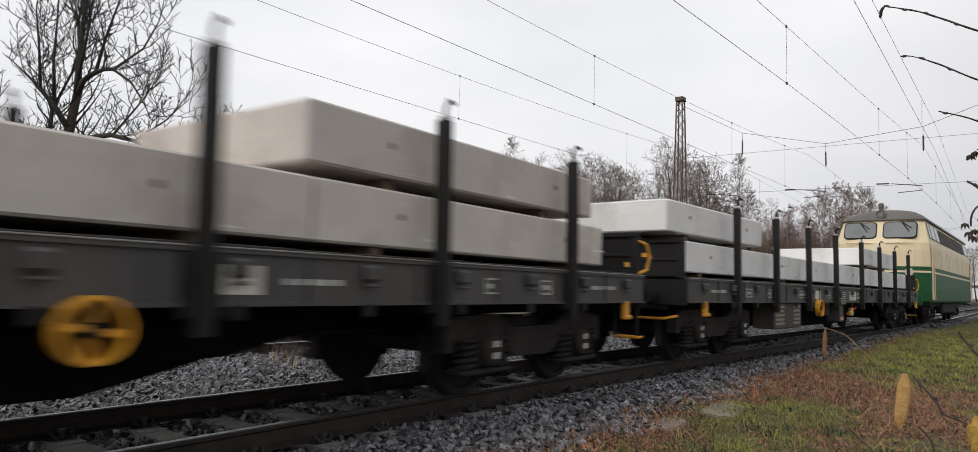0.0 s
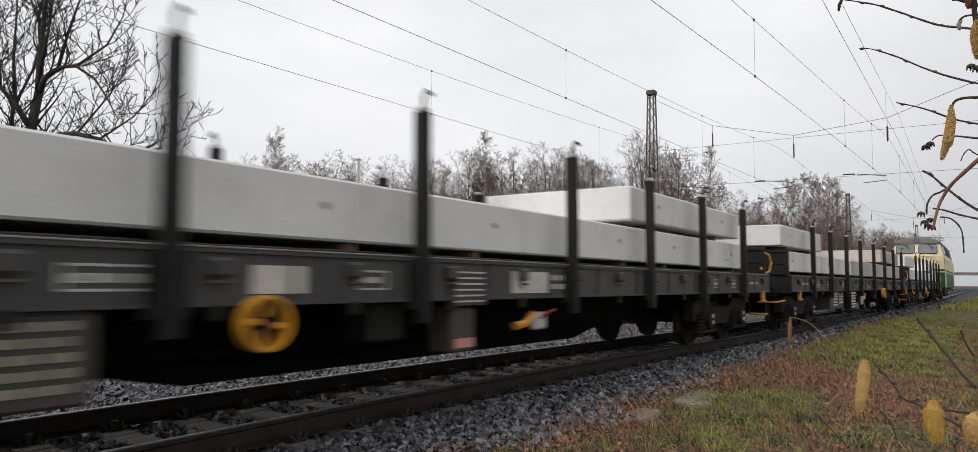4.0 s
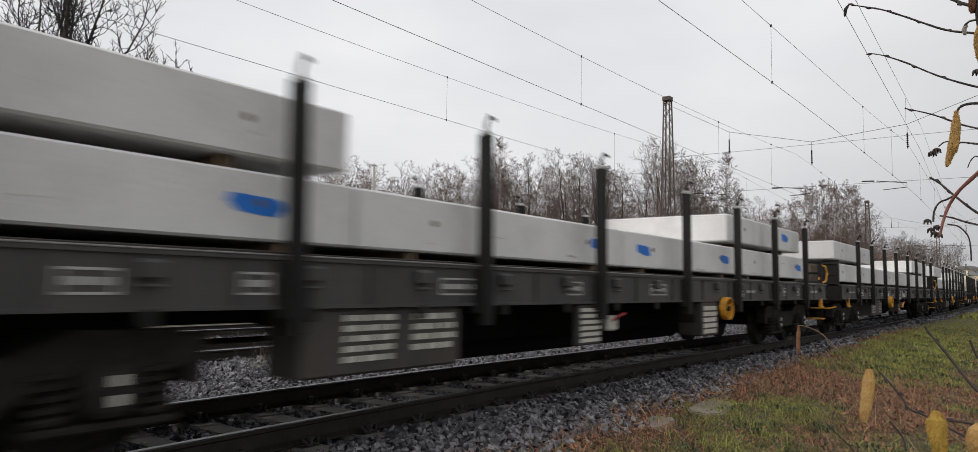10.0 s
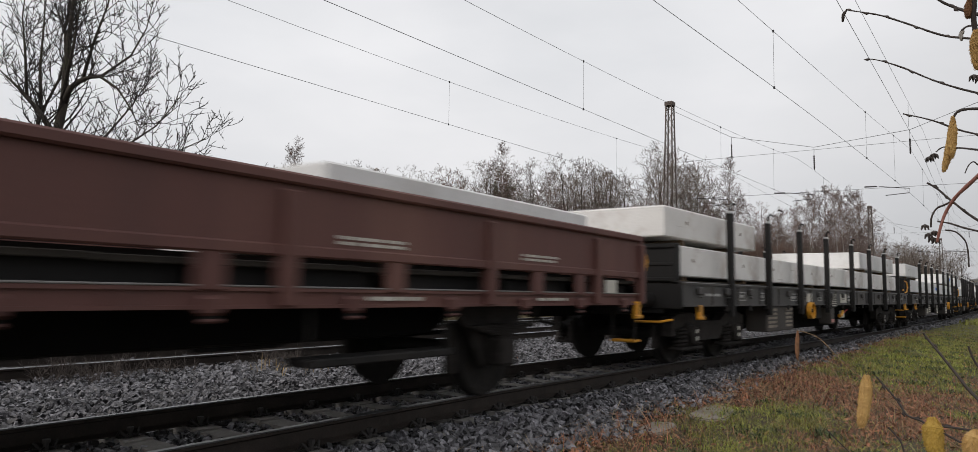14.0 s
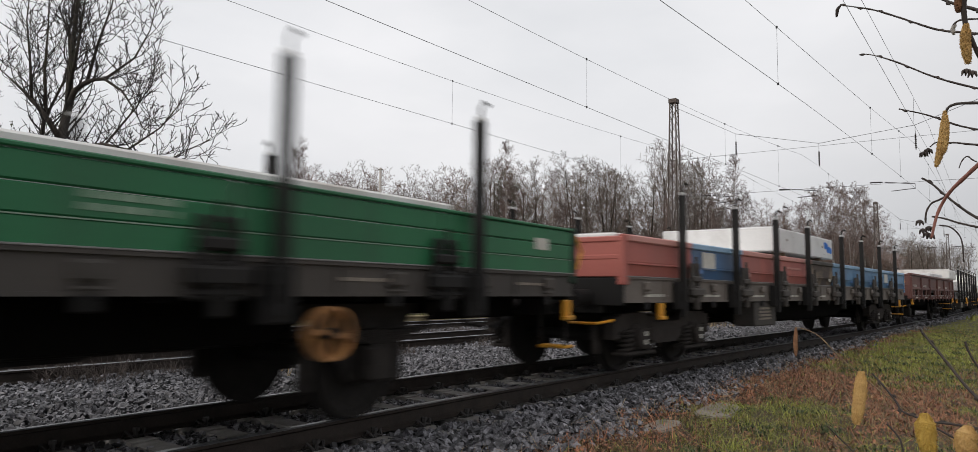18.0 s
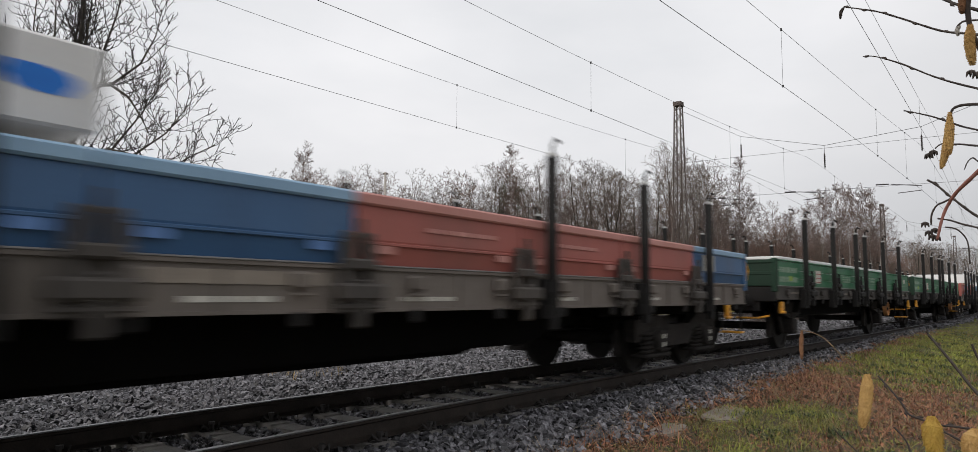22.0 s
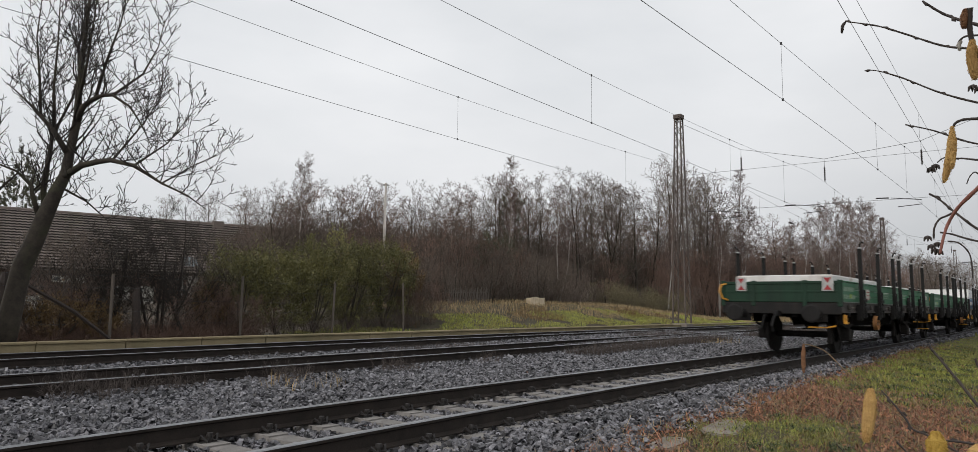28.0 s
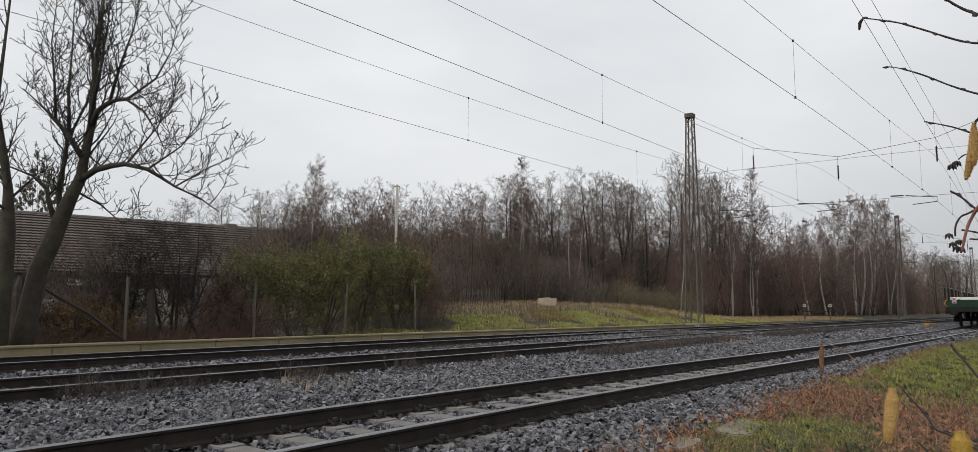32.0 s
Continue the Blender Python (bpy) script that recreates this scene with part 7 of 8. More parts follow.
        b.bent([p, p + Vector((0.03, 0, hh * 0.5)), p + Vector((-0.02, 0, hh)), p + Vector((0.0, 0, hh + 0.25))], [r * 1.3, r, r * 0.95, r * 0.5], 8)
        part("stump", b, "hazel", t)


dark_trunks()


def big_tree():
    """The large leaning tree with an arching limb beside the platform."""
    rr = random.Random(77)
    t = thing("tree", "large leaning bare tree with mossy trunk and arching limb", "tree")
    y = 16.2
    def pts(seq):
        return [Vector((x, y + dy, z)) for x, dy, z in seq]
    def crown(tw, p, rad, per_m, l0, l1):
        n = len(p)
        L = sum((p[i + 1] - p[i]).length for i in range(n - 1))
        m = max(3, int(L * per_m))
        for j in range(m):
            f = (0.08 + 0.92 * (j + rr.random()) / m) * (n - 1)
            i = min(n - 2, int(f))
            q = p[i].lerp(p[i + 1], f - i)
            along = (p[i + 1] - p[i]).normalized()
            d = (along * 0.45 + Vector((rr.gauss(0, 0.6), rr.gauss(0, 0.6), rr.uniform(0.0, 0.8)))).normalized()
            grow(tw, rr, q, d, rr.uniform(l0, l1), rad[i] * 0.20 + 0.008, 1, 3, (0, 6, 3), 0.85, 0.16, 0.16, 0.40, 0.0092)
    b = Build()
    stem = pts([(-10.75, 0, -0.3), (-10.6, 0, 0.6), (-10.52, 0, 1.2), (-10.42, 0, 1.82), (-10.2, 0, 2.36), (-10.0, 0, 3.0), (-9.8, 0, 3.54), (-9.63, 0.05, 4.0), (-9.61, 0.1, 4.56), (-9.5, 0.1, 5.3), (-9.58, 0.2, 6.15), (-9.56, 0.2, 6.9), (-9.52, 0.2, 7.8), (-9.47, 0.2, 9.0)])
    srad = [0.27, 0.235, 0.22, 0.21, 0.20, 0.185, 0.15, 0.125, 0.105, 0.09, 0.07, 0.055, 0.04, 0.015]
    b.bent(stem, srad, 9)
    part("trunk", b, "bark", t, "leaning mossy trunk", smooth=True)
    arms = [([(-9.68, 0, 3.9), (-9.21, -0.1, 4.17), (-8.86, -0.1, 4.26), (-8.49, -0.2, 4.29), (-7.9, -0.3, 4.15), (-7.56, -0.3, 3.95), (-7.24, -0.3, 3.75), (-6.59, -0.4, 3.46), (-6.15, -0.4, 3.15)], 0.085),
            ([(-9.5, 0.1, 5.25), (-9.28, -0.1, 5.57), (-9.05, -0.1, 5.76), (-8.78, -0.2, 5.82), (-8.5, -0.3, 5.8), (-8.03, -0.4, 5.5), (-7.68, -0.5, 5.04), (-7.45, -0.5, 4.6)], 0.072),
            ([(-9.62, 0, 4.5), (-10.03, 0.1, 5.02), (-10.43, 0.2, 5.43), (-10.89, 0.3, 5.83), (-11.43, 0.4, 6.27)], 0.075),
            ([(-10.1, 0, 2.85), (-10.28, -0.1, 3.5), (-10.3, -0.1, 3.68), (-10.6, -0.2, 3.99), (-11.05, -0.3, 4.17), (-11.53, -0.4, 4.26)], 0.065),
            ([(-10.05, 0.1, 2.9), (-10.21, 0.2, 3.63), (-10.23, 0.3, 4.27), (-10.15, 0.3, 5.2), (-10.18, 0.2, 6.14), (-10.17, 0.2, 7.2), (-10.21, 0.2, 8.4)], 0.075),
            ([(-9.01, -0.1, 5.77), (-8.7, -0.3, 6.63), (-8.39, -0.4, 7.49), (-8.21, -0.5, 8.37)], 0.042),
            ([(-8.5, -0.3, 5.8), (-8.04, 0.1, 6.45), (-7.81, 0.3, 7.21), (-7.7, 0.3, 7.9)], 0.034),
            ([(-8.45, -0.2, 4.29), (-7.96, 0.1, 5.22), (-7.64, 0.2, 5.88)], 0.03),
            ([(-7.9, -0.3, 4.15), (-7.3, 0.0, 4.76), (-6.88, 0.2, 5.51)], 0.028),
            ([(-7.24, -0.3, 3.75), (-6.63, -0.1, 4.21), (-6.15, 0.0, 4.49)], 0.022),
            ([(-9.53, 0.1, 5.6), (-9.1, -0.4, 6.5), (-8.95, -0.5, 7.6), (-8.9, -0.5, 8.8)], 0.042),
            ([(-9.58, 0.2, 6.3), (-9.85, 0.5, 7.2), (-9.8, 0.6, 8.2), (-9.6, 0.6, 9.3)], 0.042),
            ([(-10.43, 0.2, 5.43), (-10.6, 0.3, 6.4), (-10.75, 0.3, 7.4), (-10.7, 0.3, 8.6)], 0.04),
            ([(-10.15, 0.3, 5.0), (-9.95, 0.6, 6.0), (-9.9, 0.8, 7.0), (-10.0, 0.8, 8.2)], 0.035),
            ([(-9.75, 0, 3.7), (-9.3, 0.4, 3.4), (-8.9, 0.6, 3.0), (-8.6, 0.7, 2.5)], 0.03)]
    tw = Build()
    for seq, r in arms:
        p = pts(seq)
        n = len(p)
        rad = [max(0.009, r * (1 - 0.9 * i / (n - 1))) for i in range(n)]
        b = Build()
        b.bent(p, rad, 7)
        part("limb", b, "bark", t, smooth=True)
        crown(tw, p, rad, 5.2, 0.6, 1.65)
    crown(tw, stem[6:], srad[6:], 2.0, 0.9, 1.9)
    part("crown", tw, "twig", t, "dense crown of knobbly upturned bare twigs")
    t2 = thing("tree", "bare upright tree with a mossy grey trunk", "tree")
    b = Build()
    stem = [Vector((x, 15.6, z)) for x, z in ((-10.8, -0.3), (-10.8, 1.2), (-10.79, 2.1), (-10.79, 2.7), (-10.87, 3.6), (-11.1, 4.65), (-11.3, 5.6), (-11.2, 8.5))]
    sr = [0.20, 0.18, 0.17, 0.15, 0.10, 0.075, 0.045, 0.02]
    b.bent(stem, sr, 8)
    part("trunk", b, "bark", t2, smooth=True)
    tw = Build()
    crown(tw, stem[3:], sr[3:], 3.4, 0.9, 1.9)
    part("crown", tw, "twig", t2)
    t3 = thing("fallen_branch", "fallen dark branch leaning in the brushwood", "branch")
    b = Build()
    b.bent([place(5.6, 18.75, 1.62), place(6.3, 18.75, 1.2), place(7.0, 18.75, 0.8), place(7.9, 18.75, 0.1)], [0.03, 0.045, 0.05, 0.04], 6)
    part("branch", b, "hazel", t3)


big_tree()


def evergreen(u, v, w, d, h, n, seed, label, leaf="leaf_green", name="evergreen_bush", size=0.03):
    """A dense ragged bush of many small leaves on inner stems."""
    r = np.random.RandomState(seed)
    t = thing(name, label, "bush", "evergreen hedge bushes")
    z0 = float(ground_z(u, v))
    for i in range(9):
        a = r.uniform(0, 6.28)
        b = Build()
        b.bent([(0, 0, 0), (math.cos(a) * w * 0.2, math.sin(a) * d * 0.2, h * 0.4), (math.cos(a) * w * 0.38, math.sin(a) * d * 0.38, h * 0.85)], [0.035, 0.025, 0.008], 5)
        part("stem", b, "bark", t)
    # sprays of leaves round many short shoots
    m = n // 60
    q = r.normal(0, 1, (m, 3))
    q /= np.linalg.norm(q, axis=1, keepdims=True)
    q[:, 2] = np.abs(q[:, 2]) * np.where(r.uniform(0, 1, m) < (0.72 if leaf == "leaf_green" else 0.8), 1, -0.85)
    lump = 1 + 0.2 * np.sin(q[:, 0] * 5 + seed) * np.sin(q[:, 2] * 5 + seed) + r.normal(0, 0.07, m)
    c = q * (r.uniform(0.5, 1.0, m) ** 0.5 * lump)[:, None] * np.array([w / 2, d / 2, h * 0.52]) + np.array([0, 0, h * 0.48])
    k = r.randint(0, m, n)
    g = np.abs(r.normal(0, 1, n))[:, None]
    out = q[k] * 0.6 + np.array([0, 0, 0.8])
    c = c[k] + out * g * 0.16 + r.normal(0, 0.075, (n, 3))
    c[:, 2] = np.maximum(c[:, 2], 0.05)
    s = r.uniform(0.6, 1.4, n) * size
    a1 = r.normal(0, 1, (n, 3)) + out
    a1 /= np.linalg.norm(a1, axis=1, keepdims=True)
    a2 = np.cross(a1, r.normal(0, 1, (n, 3)))
    a2 /= np.linalg.norm(a2, axis=1, keepdims=True)
    V = np.stack([c - a1 * s[:, None] * 1.3, c + a2 * s[:, None] * 0.5, c + a1 * s[:, None] * 1.3, c - a2 * s[:, None] * 0.5], 1).reshape(-1, 3)
    part("foliage", raw_mesh("foliage", V, np.arange(n * 4).reshape(-1, 4), leaf), None, t)
    t.matrix_basis = Matrix.Translation(place(u, v, z0)) @ Matrix.Rotation(math.pi / 2 - HEAD, 4, "Z")


for u, v, w, d, h, n, s in ((12.6, 20.6, 2.4, 2.0, 2.6, 13000, 1), (14.1, 20.7, 2.6, 2.2, 2.75, 14000, 2), (15.7, 20.8, 2.6, 2.4, 3.0, 15000, 3), (17.4, 20.9, 2.7, 2.4, 3.15, 15000, 4), (19.1, 20.9, 2.5, 2.2, 3.1, 14000, 5), (18.2, 22.3, 2.6, 2.0, 3.4, 9000, 6)):
    evergreen(u, v, w, d, h, n, s, "dense olive-green evergreen bush by the wire fence")
for u, v, w, d, h, n, s in ((7.0, 19.6, 1.5, 0.8, 0.95, 3200, 11), (7.9, 19.7, 1.2, 0.8, 0.8, 2400, 12), (20.6, 21.2, 1.6, 1.4, 2.7, 4500, 13), (11.4, 20.2, 1.3, 1.0, 1.4, 3000, 14)):
    evergreen(u, v, w, d, h, n, s, "bush with withered golden-brown leaves", "leaf_brown", "withered_bush")
for u, v, w, d, h, n, s in ((40.2, 30.5, 2.0, 2.0, 8.6, 6400, 21), (57, 32, 3.0, 3.0, 5.0, 7600, 22), (61.5, 32.5, 3.6, 3, 5.6, 7600, 23), (36.0, 28.6, 4.4, 2.4, 4.4, 9000, 24), (64.5, 31.5, 3.6, 3.0, 5.0, 6000, 25)):
    evergreen(u, v, w, d, h, n, s, "dark ivy and evergreen growth climbing among the trunks", "ivy", "ivy_growth", 0.035)


evergreen(26.3, 85.4, 4.6, 4.6, 16.0, 26000, 41, "tall dark conifer behind the house roof", "ivy", "conifer", 0.06)


# ---- fence, house and small things behind the tracks ----
def fence():
    f = thing("wire_fence", "old wire fence with weathered posts in front of the hedge", "fence")
    us = [4.0, 7.9, 11.6, 15.0, 18.3]
    prev = None
    for i, u in enumerate(us):
        v = float(wall_line(u)) + 0.75
        z = 0.0
        b = Build()
        p = place(u, v, 0)
        b.box(-0.032, 0.032, -0.032, 0.032, -0.4, 1.85 - 0.1 * (i % 2), 0.01, Matrix.Translation(p) @ Matrix.Rotation((0.04, -0.01, 0.0, 0.03, -0.03)[i], 4, "Y"))
        part("post", b, "wood_fence", f)
        if prev is not None:
            for zz in (0.5, 0.8, 1.1, 1.4, 1.7):
                b = Build()
                b.bent([prev + Vector((0, 0, zz)), (prev + p) / 2 + Vector((0, 0, zz - 0.03)), p + Vector((0, 0, zz))], 0.004, 4)
                part("strand", b, "wire", f)
        prev = p
    g = thing("paling_fence", "leaning grey paling fence on top of the bank", "fence")
    rr = random.Random(3)
    for i in range(22):
        u, v = 26.6 + i * 0.17, 24.2 + 0.015 * i
        b = Build()
        p = place(u, v, float(ground_z(u, v)))
        b.box(-0.03, 0.03, -0.012, 0.012, -0.1, rr.uniform(0.75, 0.95), 0.005, Matrix.Translation(p) @ Matrix.Rotation(math.pi / 2 - HEAD, 4, "Z") @ Matrix.Rotation(rr.gauss(0.12, 0.06), 4, "Y"))
        part("paling", b, "wood_fence", g)
    for z in (0.3, 0.65):
        b = Build()
        b.tube(place(26.5, 24.23, float(ground_z(26.5, 24.2)) + z), place(30.3, 24.56, float(ground_z(30.3, 24.5)) + z), 0.018, None, 5)
        part("rail_bar", b, "wood_fence", g)


fence()


def pallet_crate(u, v):
    t = thing("wooden_crate", "pale slatted wooden crate lying on the bank", "crate")
    z = float(ground_z(u, v))
    m = Matrix.Translation(place(u, v, z)) @ Matrix.Rotation(0.5, 4, "Z") @ Matrix.Scale(0.75, 4)
    for i in range(7):
        b = Build()
        b.box(-0.6 + i * 0.18, -0.47 + i * 0.18, -0.03, 0.0, 0.0, 0.62 + 0.05 * math.sin(i), 0.006, m)
        part("slat", b, "wood_pale", t)
    for zz in (0.1, 0.5):
        b = Build()
        b.box(-0.62, 0.66, 0.0, 0.04, zz, zz + 0.09, 0.006, m)
        part("batten", b, "wood_pale", t)
    b = Build()
    b.box(-0.6, 0.62, 0.04, 0.75, 0.0, 0.58, 0.01, m)
    part("body", b, "wood_pale", t)


pallet_crate(33.4, 23.4)


def house():
    """Long low house behind the trees, with a tiled roof."""
    h = thing("house", "long low house with grey pantiled roof behind trees", "house")
    m = Matrix.Translation((-34.5, 46.3, 0)) @ Matrix.Rotation(radians(35.4), 4, "Z")
    h.matrix_basis = m
    L, half, ez, rz = 27.0, 5.2, 3.0, 7.2
    for x0, x1, y0, y1, nm in ((-8, L, -half + 0.6, -half + 0.9, "wall"), (-8, L, half - 0.9, half - 0.6, "wall"), (-8, -7.7, -half + 0.9, half - 0.9, "wall"), (L - 0.3, L, -half + 0.9, half - 0.9, "wall")):
        b = Build()
        b.box(x0, x1, y0, y1, -0.3, ez + 0.1)
        part(nm, b, "render_wall", h)
    slope = math.atan2(rz - ez, half)
    ln = math.hypot(rz - ez, half)
    for sy in (-1, 1):
        b = Build()
        b.prism([(sy * half, ez - 0.06), (sy * half, ez + 0.03), (0, rz + 0.03), (0, rz - 0.06)], "x", -8.5, L + 0.5)
        part("roof", b, "roof_tile", h)
    b = Build()
    b.prism([(-half + 0.6, ez), (half - 0.6, ez), (0, rz - 0.1)], "x", L - 0.28, L - 0.02)
    b.prism([(-half + 0.6, ez), (half - 0.6, ez), (0, rz - 0.1)], "x", -7.98, -7.72)
    part("gable", b, "render_wall", h)
    b = Build()
    b.tube((-8.5, 0, rz + 0.03), (L + 0.5, 0, rz + 0.03), 0.13, None, 8)
    part("ridge", b, "roof_tile", h)
    # courses of tiles, each a step proud of the next
    rows = 21
    for i in range(rows):
        f0, f1 = i / rows, (i + 1.12) / rows
        y0, z0, y1, z1 = -half * (1 - f0), ez + (rz - ez) * f0, -half * (1 - min(f1, 1)), ez + (rz - ez) * min(f1, 1)
        c = Build()
        nseg = 118
        x = -8.5
        step = (L + 9.0) / nseg
        for j in range(nseg):
            xa, xb = x + j * step, x + (j + 1) * step
            xm = (xa + xb) / 2
            c.add([(xa, y0 - 0.05, z0 + 0.10), (xm, y0 - 0.05, z0 + 0.13), (xb, y0 - 0.05, z0 + 0.10), (xa, y1, z1 + 0.02), (xm, y1, z1 + 0.045), (xb, y1, z1 + 0.02), (xa, y0, z0), (xm, y0, z0), (xb, y0, z0)],
                  [(0, 1, 4, 3), (1, 2, 5, 4), (0, 6, 7, 1), (1, 7, 8, 2)])
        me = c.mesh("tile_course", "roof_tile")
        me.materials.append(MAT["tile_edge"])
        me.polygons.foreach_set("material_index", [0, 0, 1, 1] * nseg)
        part("tile_course", me, None, h)
    # the low third panel stands in for a pale garden object
    for x0, x1, z0, z1, name, mat in ((5.4, 7.3, 2.2, 2.62, "window", "panel_white"), (9.0, 10.0, 0.9, 2.05, "window", "panel_white"), (3.7, 5.05, 0.15, 1.3, "window", "panel_white"), (10.5, 11.5, 0.3, 2.06, "window", "panel_white"), (13.3, 14.5, 1.2, 2.9, "window", "panel_white")):
        b = Build()
        b.box(x0, x1, -half + 0.55, -half + 0.59, z0, z1, 0.01)
        wd = part(name, b, mat, h, "white window-shaped panel")
        b = Build()
        b.box(x0 + 0.1, x0 + 0.1 + 0.16 * (x1 - x0), -half + 0.535, -half + 0.546, z0 + 0.1, z1 - 0.1)
        part("pane", b, "glass", wd)
    b = Build()
    m2 = Matrix.Translation((13.9, -half * 0.80, ez + (rz - ez) * 0.18 + 0.1)) @ Matrix.Rotation(slope, 4, "X")
    b.box(-0.45, 0.45, -0.55, 0.55, 0.0, 0.1, 0.02, m2)
    part("skylight", b, "glass", h)
    b = Build()
    b.box(16.3, 17.1, -0.6, 0.1, rz - 0.6, rz + 0.25, 0.02)
    part("chimney", b, "roof_tile", h)


house()


def small_line_side():
    # buffer stop with two round signs
    t = thing("buffer_stop", "rusty buffer stop with two small round white signs", "buffer stop")
    for v in (21.2, 18.8):
        b = Build()
        b.box(-0.06, 0.06, -0.06, 0.06, -0.2, 1.0, 0.01, Matrix.Translation(place(75, v, 0.0)))
        part("post", b, "timber", t)
        b = Build()
        c = place(75, v, 1.42)
        b.tube(c, c + Vector((-0.012, -0.02, 0)), 0.17, None, 16)
        s = part("round_sign", b, "white", t, "round white sign with dark dot")
        b = Build()
        b.tube(c + Vector((-0.013, -0.022, 0)), c + Vector((-0.016, -0.027, 0)), 0.07, None, 12)
        part("dot", b, "wire", s)
        b = Build()
        b.tube(place(75, v, 0.9), place(75, v, 1.4), 0.025, None, 6)
        part("sign_post", b, "timber", t)
    for z in (0.45, 0.85):
        b = Build()
        b.tube(place(75, 21.4, z), place(75, 18.6, z), 0.05, None, 6)
        part("cross_beam", b, "deck_plank", t)
    # orange cable box
    t = thing("cable_box", "small orange equipment box beside the track", "equipment box")
    p = place(64.9, 9.1, -0.25)
    b = Build()
    b.box(-0.36, 0.36, -0.18, 0.18, 0.0, 0.24, 0.03, Matrix.Translation(p) @ Matrix.Rotation(0.4, 4, "Z"))
    part("body", b, "orange_box", t)
    b = Build()
    b.box(-0.40, 0.40, -0.22, 0.22, 0.24, 0.30, 0.02, Matrix.Translation(p) @ Matrix.Rotation(0.4, 4, "Z"))
    part("lid", b, "orange_box", t)
    # pale service pole and lamp bracket by the hedge
    t = thing("concrete_pole", "slim pale concrete pole rising from the shrubs", "pole")
    b = Build()
    b.tube(place(25.1, 27.5, 0), place(25.1, 27.5, 7.5), 0.085, 0.06, 8)
    part("pole", b, "concrete_warm", t)
    b = Build()
    b.tube(place(25.0, 27.6, 7.4), place(25.2, 27.4, 7.4), 0.04, None, 6)
    part("cap", b, "galv", t)


small_line_side()


# ---- yellow road sign gantry and road bridge far along the line ----
def far_bridge():
    t = thing("overbridge", "distant grey concrete road bridge over the railway", "bridge")
    b = Build()
    b.box(-30, 30, -3, 3, 5.2, 6.3, 0.05, Matrix.Translation(place(330, 4, 0)) @ Matrix.Rotation(math.pi - HEAD + 0.25, 4, "Z"))
    part("deck", b, "slabs", t)
    for d in (-26, 26):
        b = Build()
        b.box(d - 1, d + 1, -2.8, 2.8, -0.5, 5.2, 0.05, Matrix.Translation(place(330, 4, 0)) @ Matrix.Rotation(math.pi - HEAD + 0.25, 4, "Z"))
        part("pier", b, "slabs", t)
    b = Build()
    b.box(-2.2, 2.2, -3.3, -3.2, 6.0, 7.2, 0.03, Matrix.Translation(place(330, -8, 0)) @ Matrix.Rotation(math.pi - HEAD + 0.25, 4, "Z"))
    part("yellow_board", b, "yellow", t, "yellow board on the bridge")


far_bridge()



# ---- verge: grass, leaf litter, dry stalks ----
def blades(name, label, n, u0, u1, v0, v1, h0, h1, w, mat, seed, keep=None, bend=0.5, flat=False):
    r = np.random.RandomState(seed)
    u, v = r.uniform(u0, u1, n), r.uniform(v0, v1, n)
    if keep is not None:
        k = keep(u, v, r)
        u, v = u[k], v[k]
    n = len(u)
    X, Y = world_xy(u, v)
    base = np.stack([X, Y, ground_z(u, v) + 0.0], -1)
    hh = r.uniform(h0, h1, n)
    a = r.uniform(0, 6.283, n)
    d = np.stack([np.cos(a), np.sin(a), 0 * a], -1)
    s = np.stack([-np.sin(a), np.cos(a), 0 * a], -1) * (w * r.uniform(0.6, 1.4, n))[:, None]
    up = np.array([0, 0, 1.0])
    lean = (bend * r.uniform(0.1, 1.0, n))[:, None]
    mid = base + d * lean * hh[:, None] * 0.35 + up * (hh * 0.6)[:, None]
    tip = base + d * lean * hh[:, None] * 1.1 + up * (hh * (0.95 - 0.35 * lean[:, 0]))[:, None]
    V = np.stack([base - s, base + s, mid + s * 0.7, mid - s * 0.7, tip - s * 0.12, tip + s * 0.12], 1).reshape(-1, 3)
    k = np.arange(n)[:, None] * 6
    F = np.concatenate([k + np.array([[0, 1, 2, 3]]), k + np.array([[3, 2, 5, 4]])])
    ob = new(name, raw_mesh(name, V, F, mat))
    return tagged(ob, label, "grass", kind="stuff")


def patch(u, v, f, seed):
    return np.sin(u * f + seed) * np.sin(v * f * 1.3 + seed * 2.1) + 0.5 * np.sin(u * f * 2.3 + seed * 3) * np.sin(v * f * 2.9)


def greenness(u, v):
    """Where the verge is mossy green (high) or covered with red-brown bracken (low)."""
    def blob(cu, cv, su, sv):
        return np.exp(-((u - cu) / su) ** 2 - ((v - cv) / sv) ** 2)
    g = 0.17 + 1.0 * blob(17, 2.2, 4.5, 1.0) + 0.9 * blob(25, 2.4, 6.5, 1.0) + 1.0 * blob(8.2, 2.35, 1.25, 0.6) - 1.2 * blob(11.2, 2.7, 1.7, 1.1) - 0.9 * blob(9.9, 1.45, 1.6, 0.5)
    return g + 0.30 * patch(u, v, 2.1, 1.0) + 0.26 * patch(u, v, 6.1, 2.0) + 0.2 * patch(u, v, 13.0, 3.0) - np.clip((v - edge(u) + 0.55) * 1.2, 0, 1)


def green_keep(u, v, r):
    return (r.uniform(0, 1, len(u)) < np.clip(greenness(u, v) * 1.1, 0.02, 1)) & (v < edge(u) - 0.05)


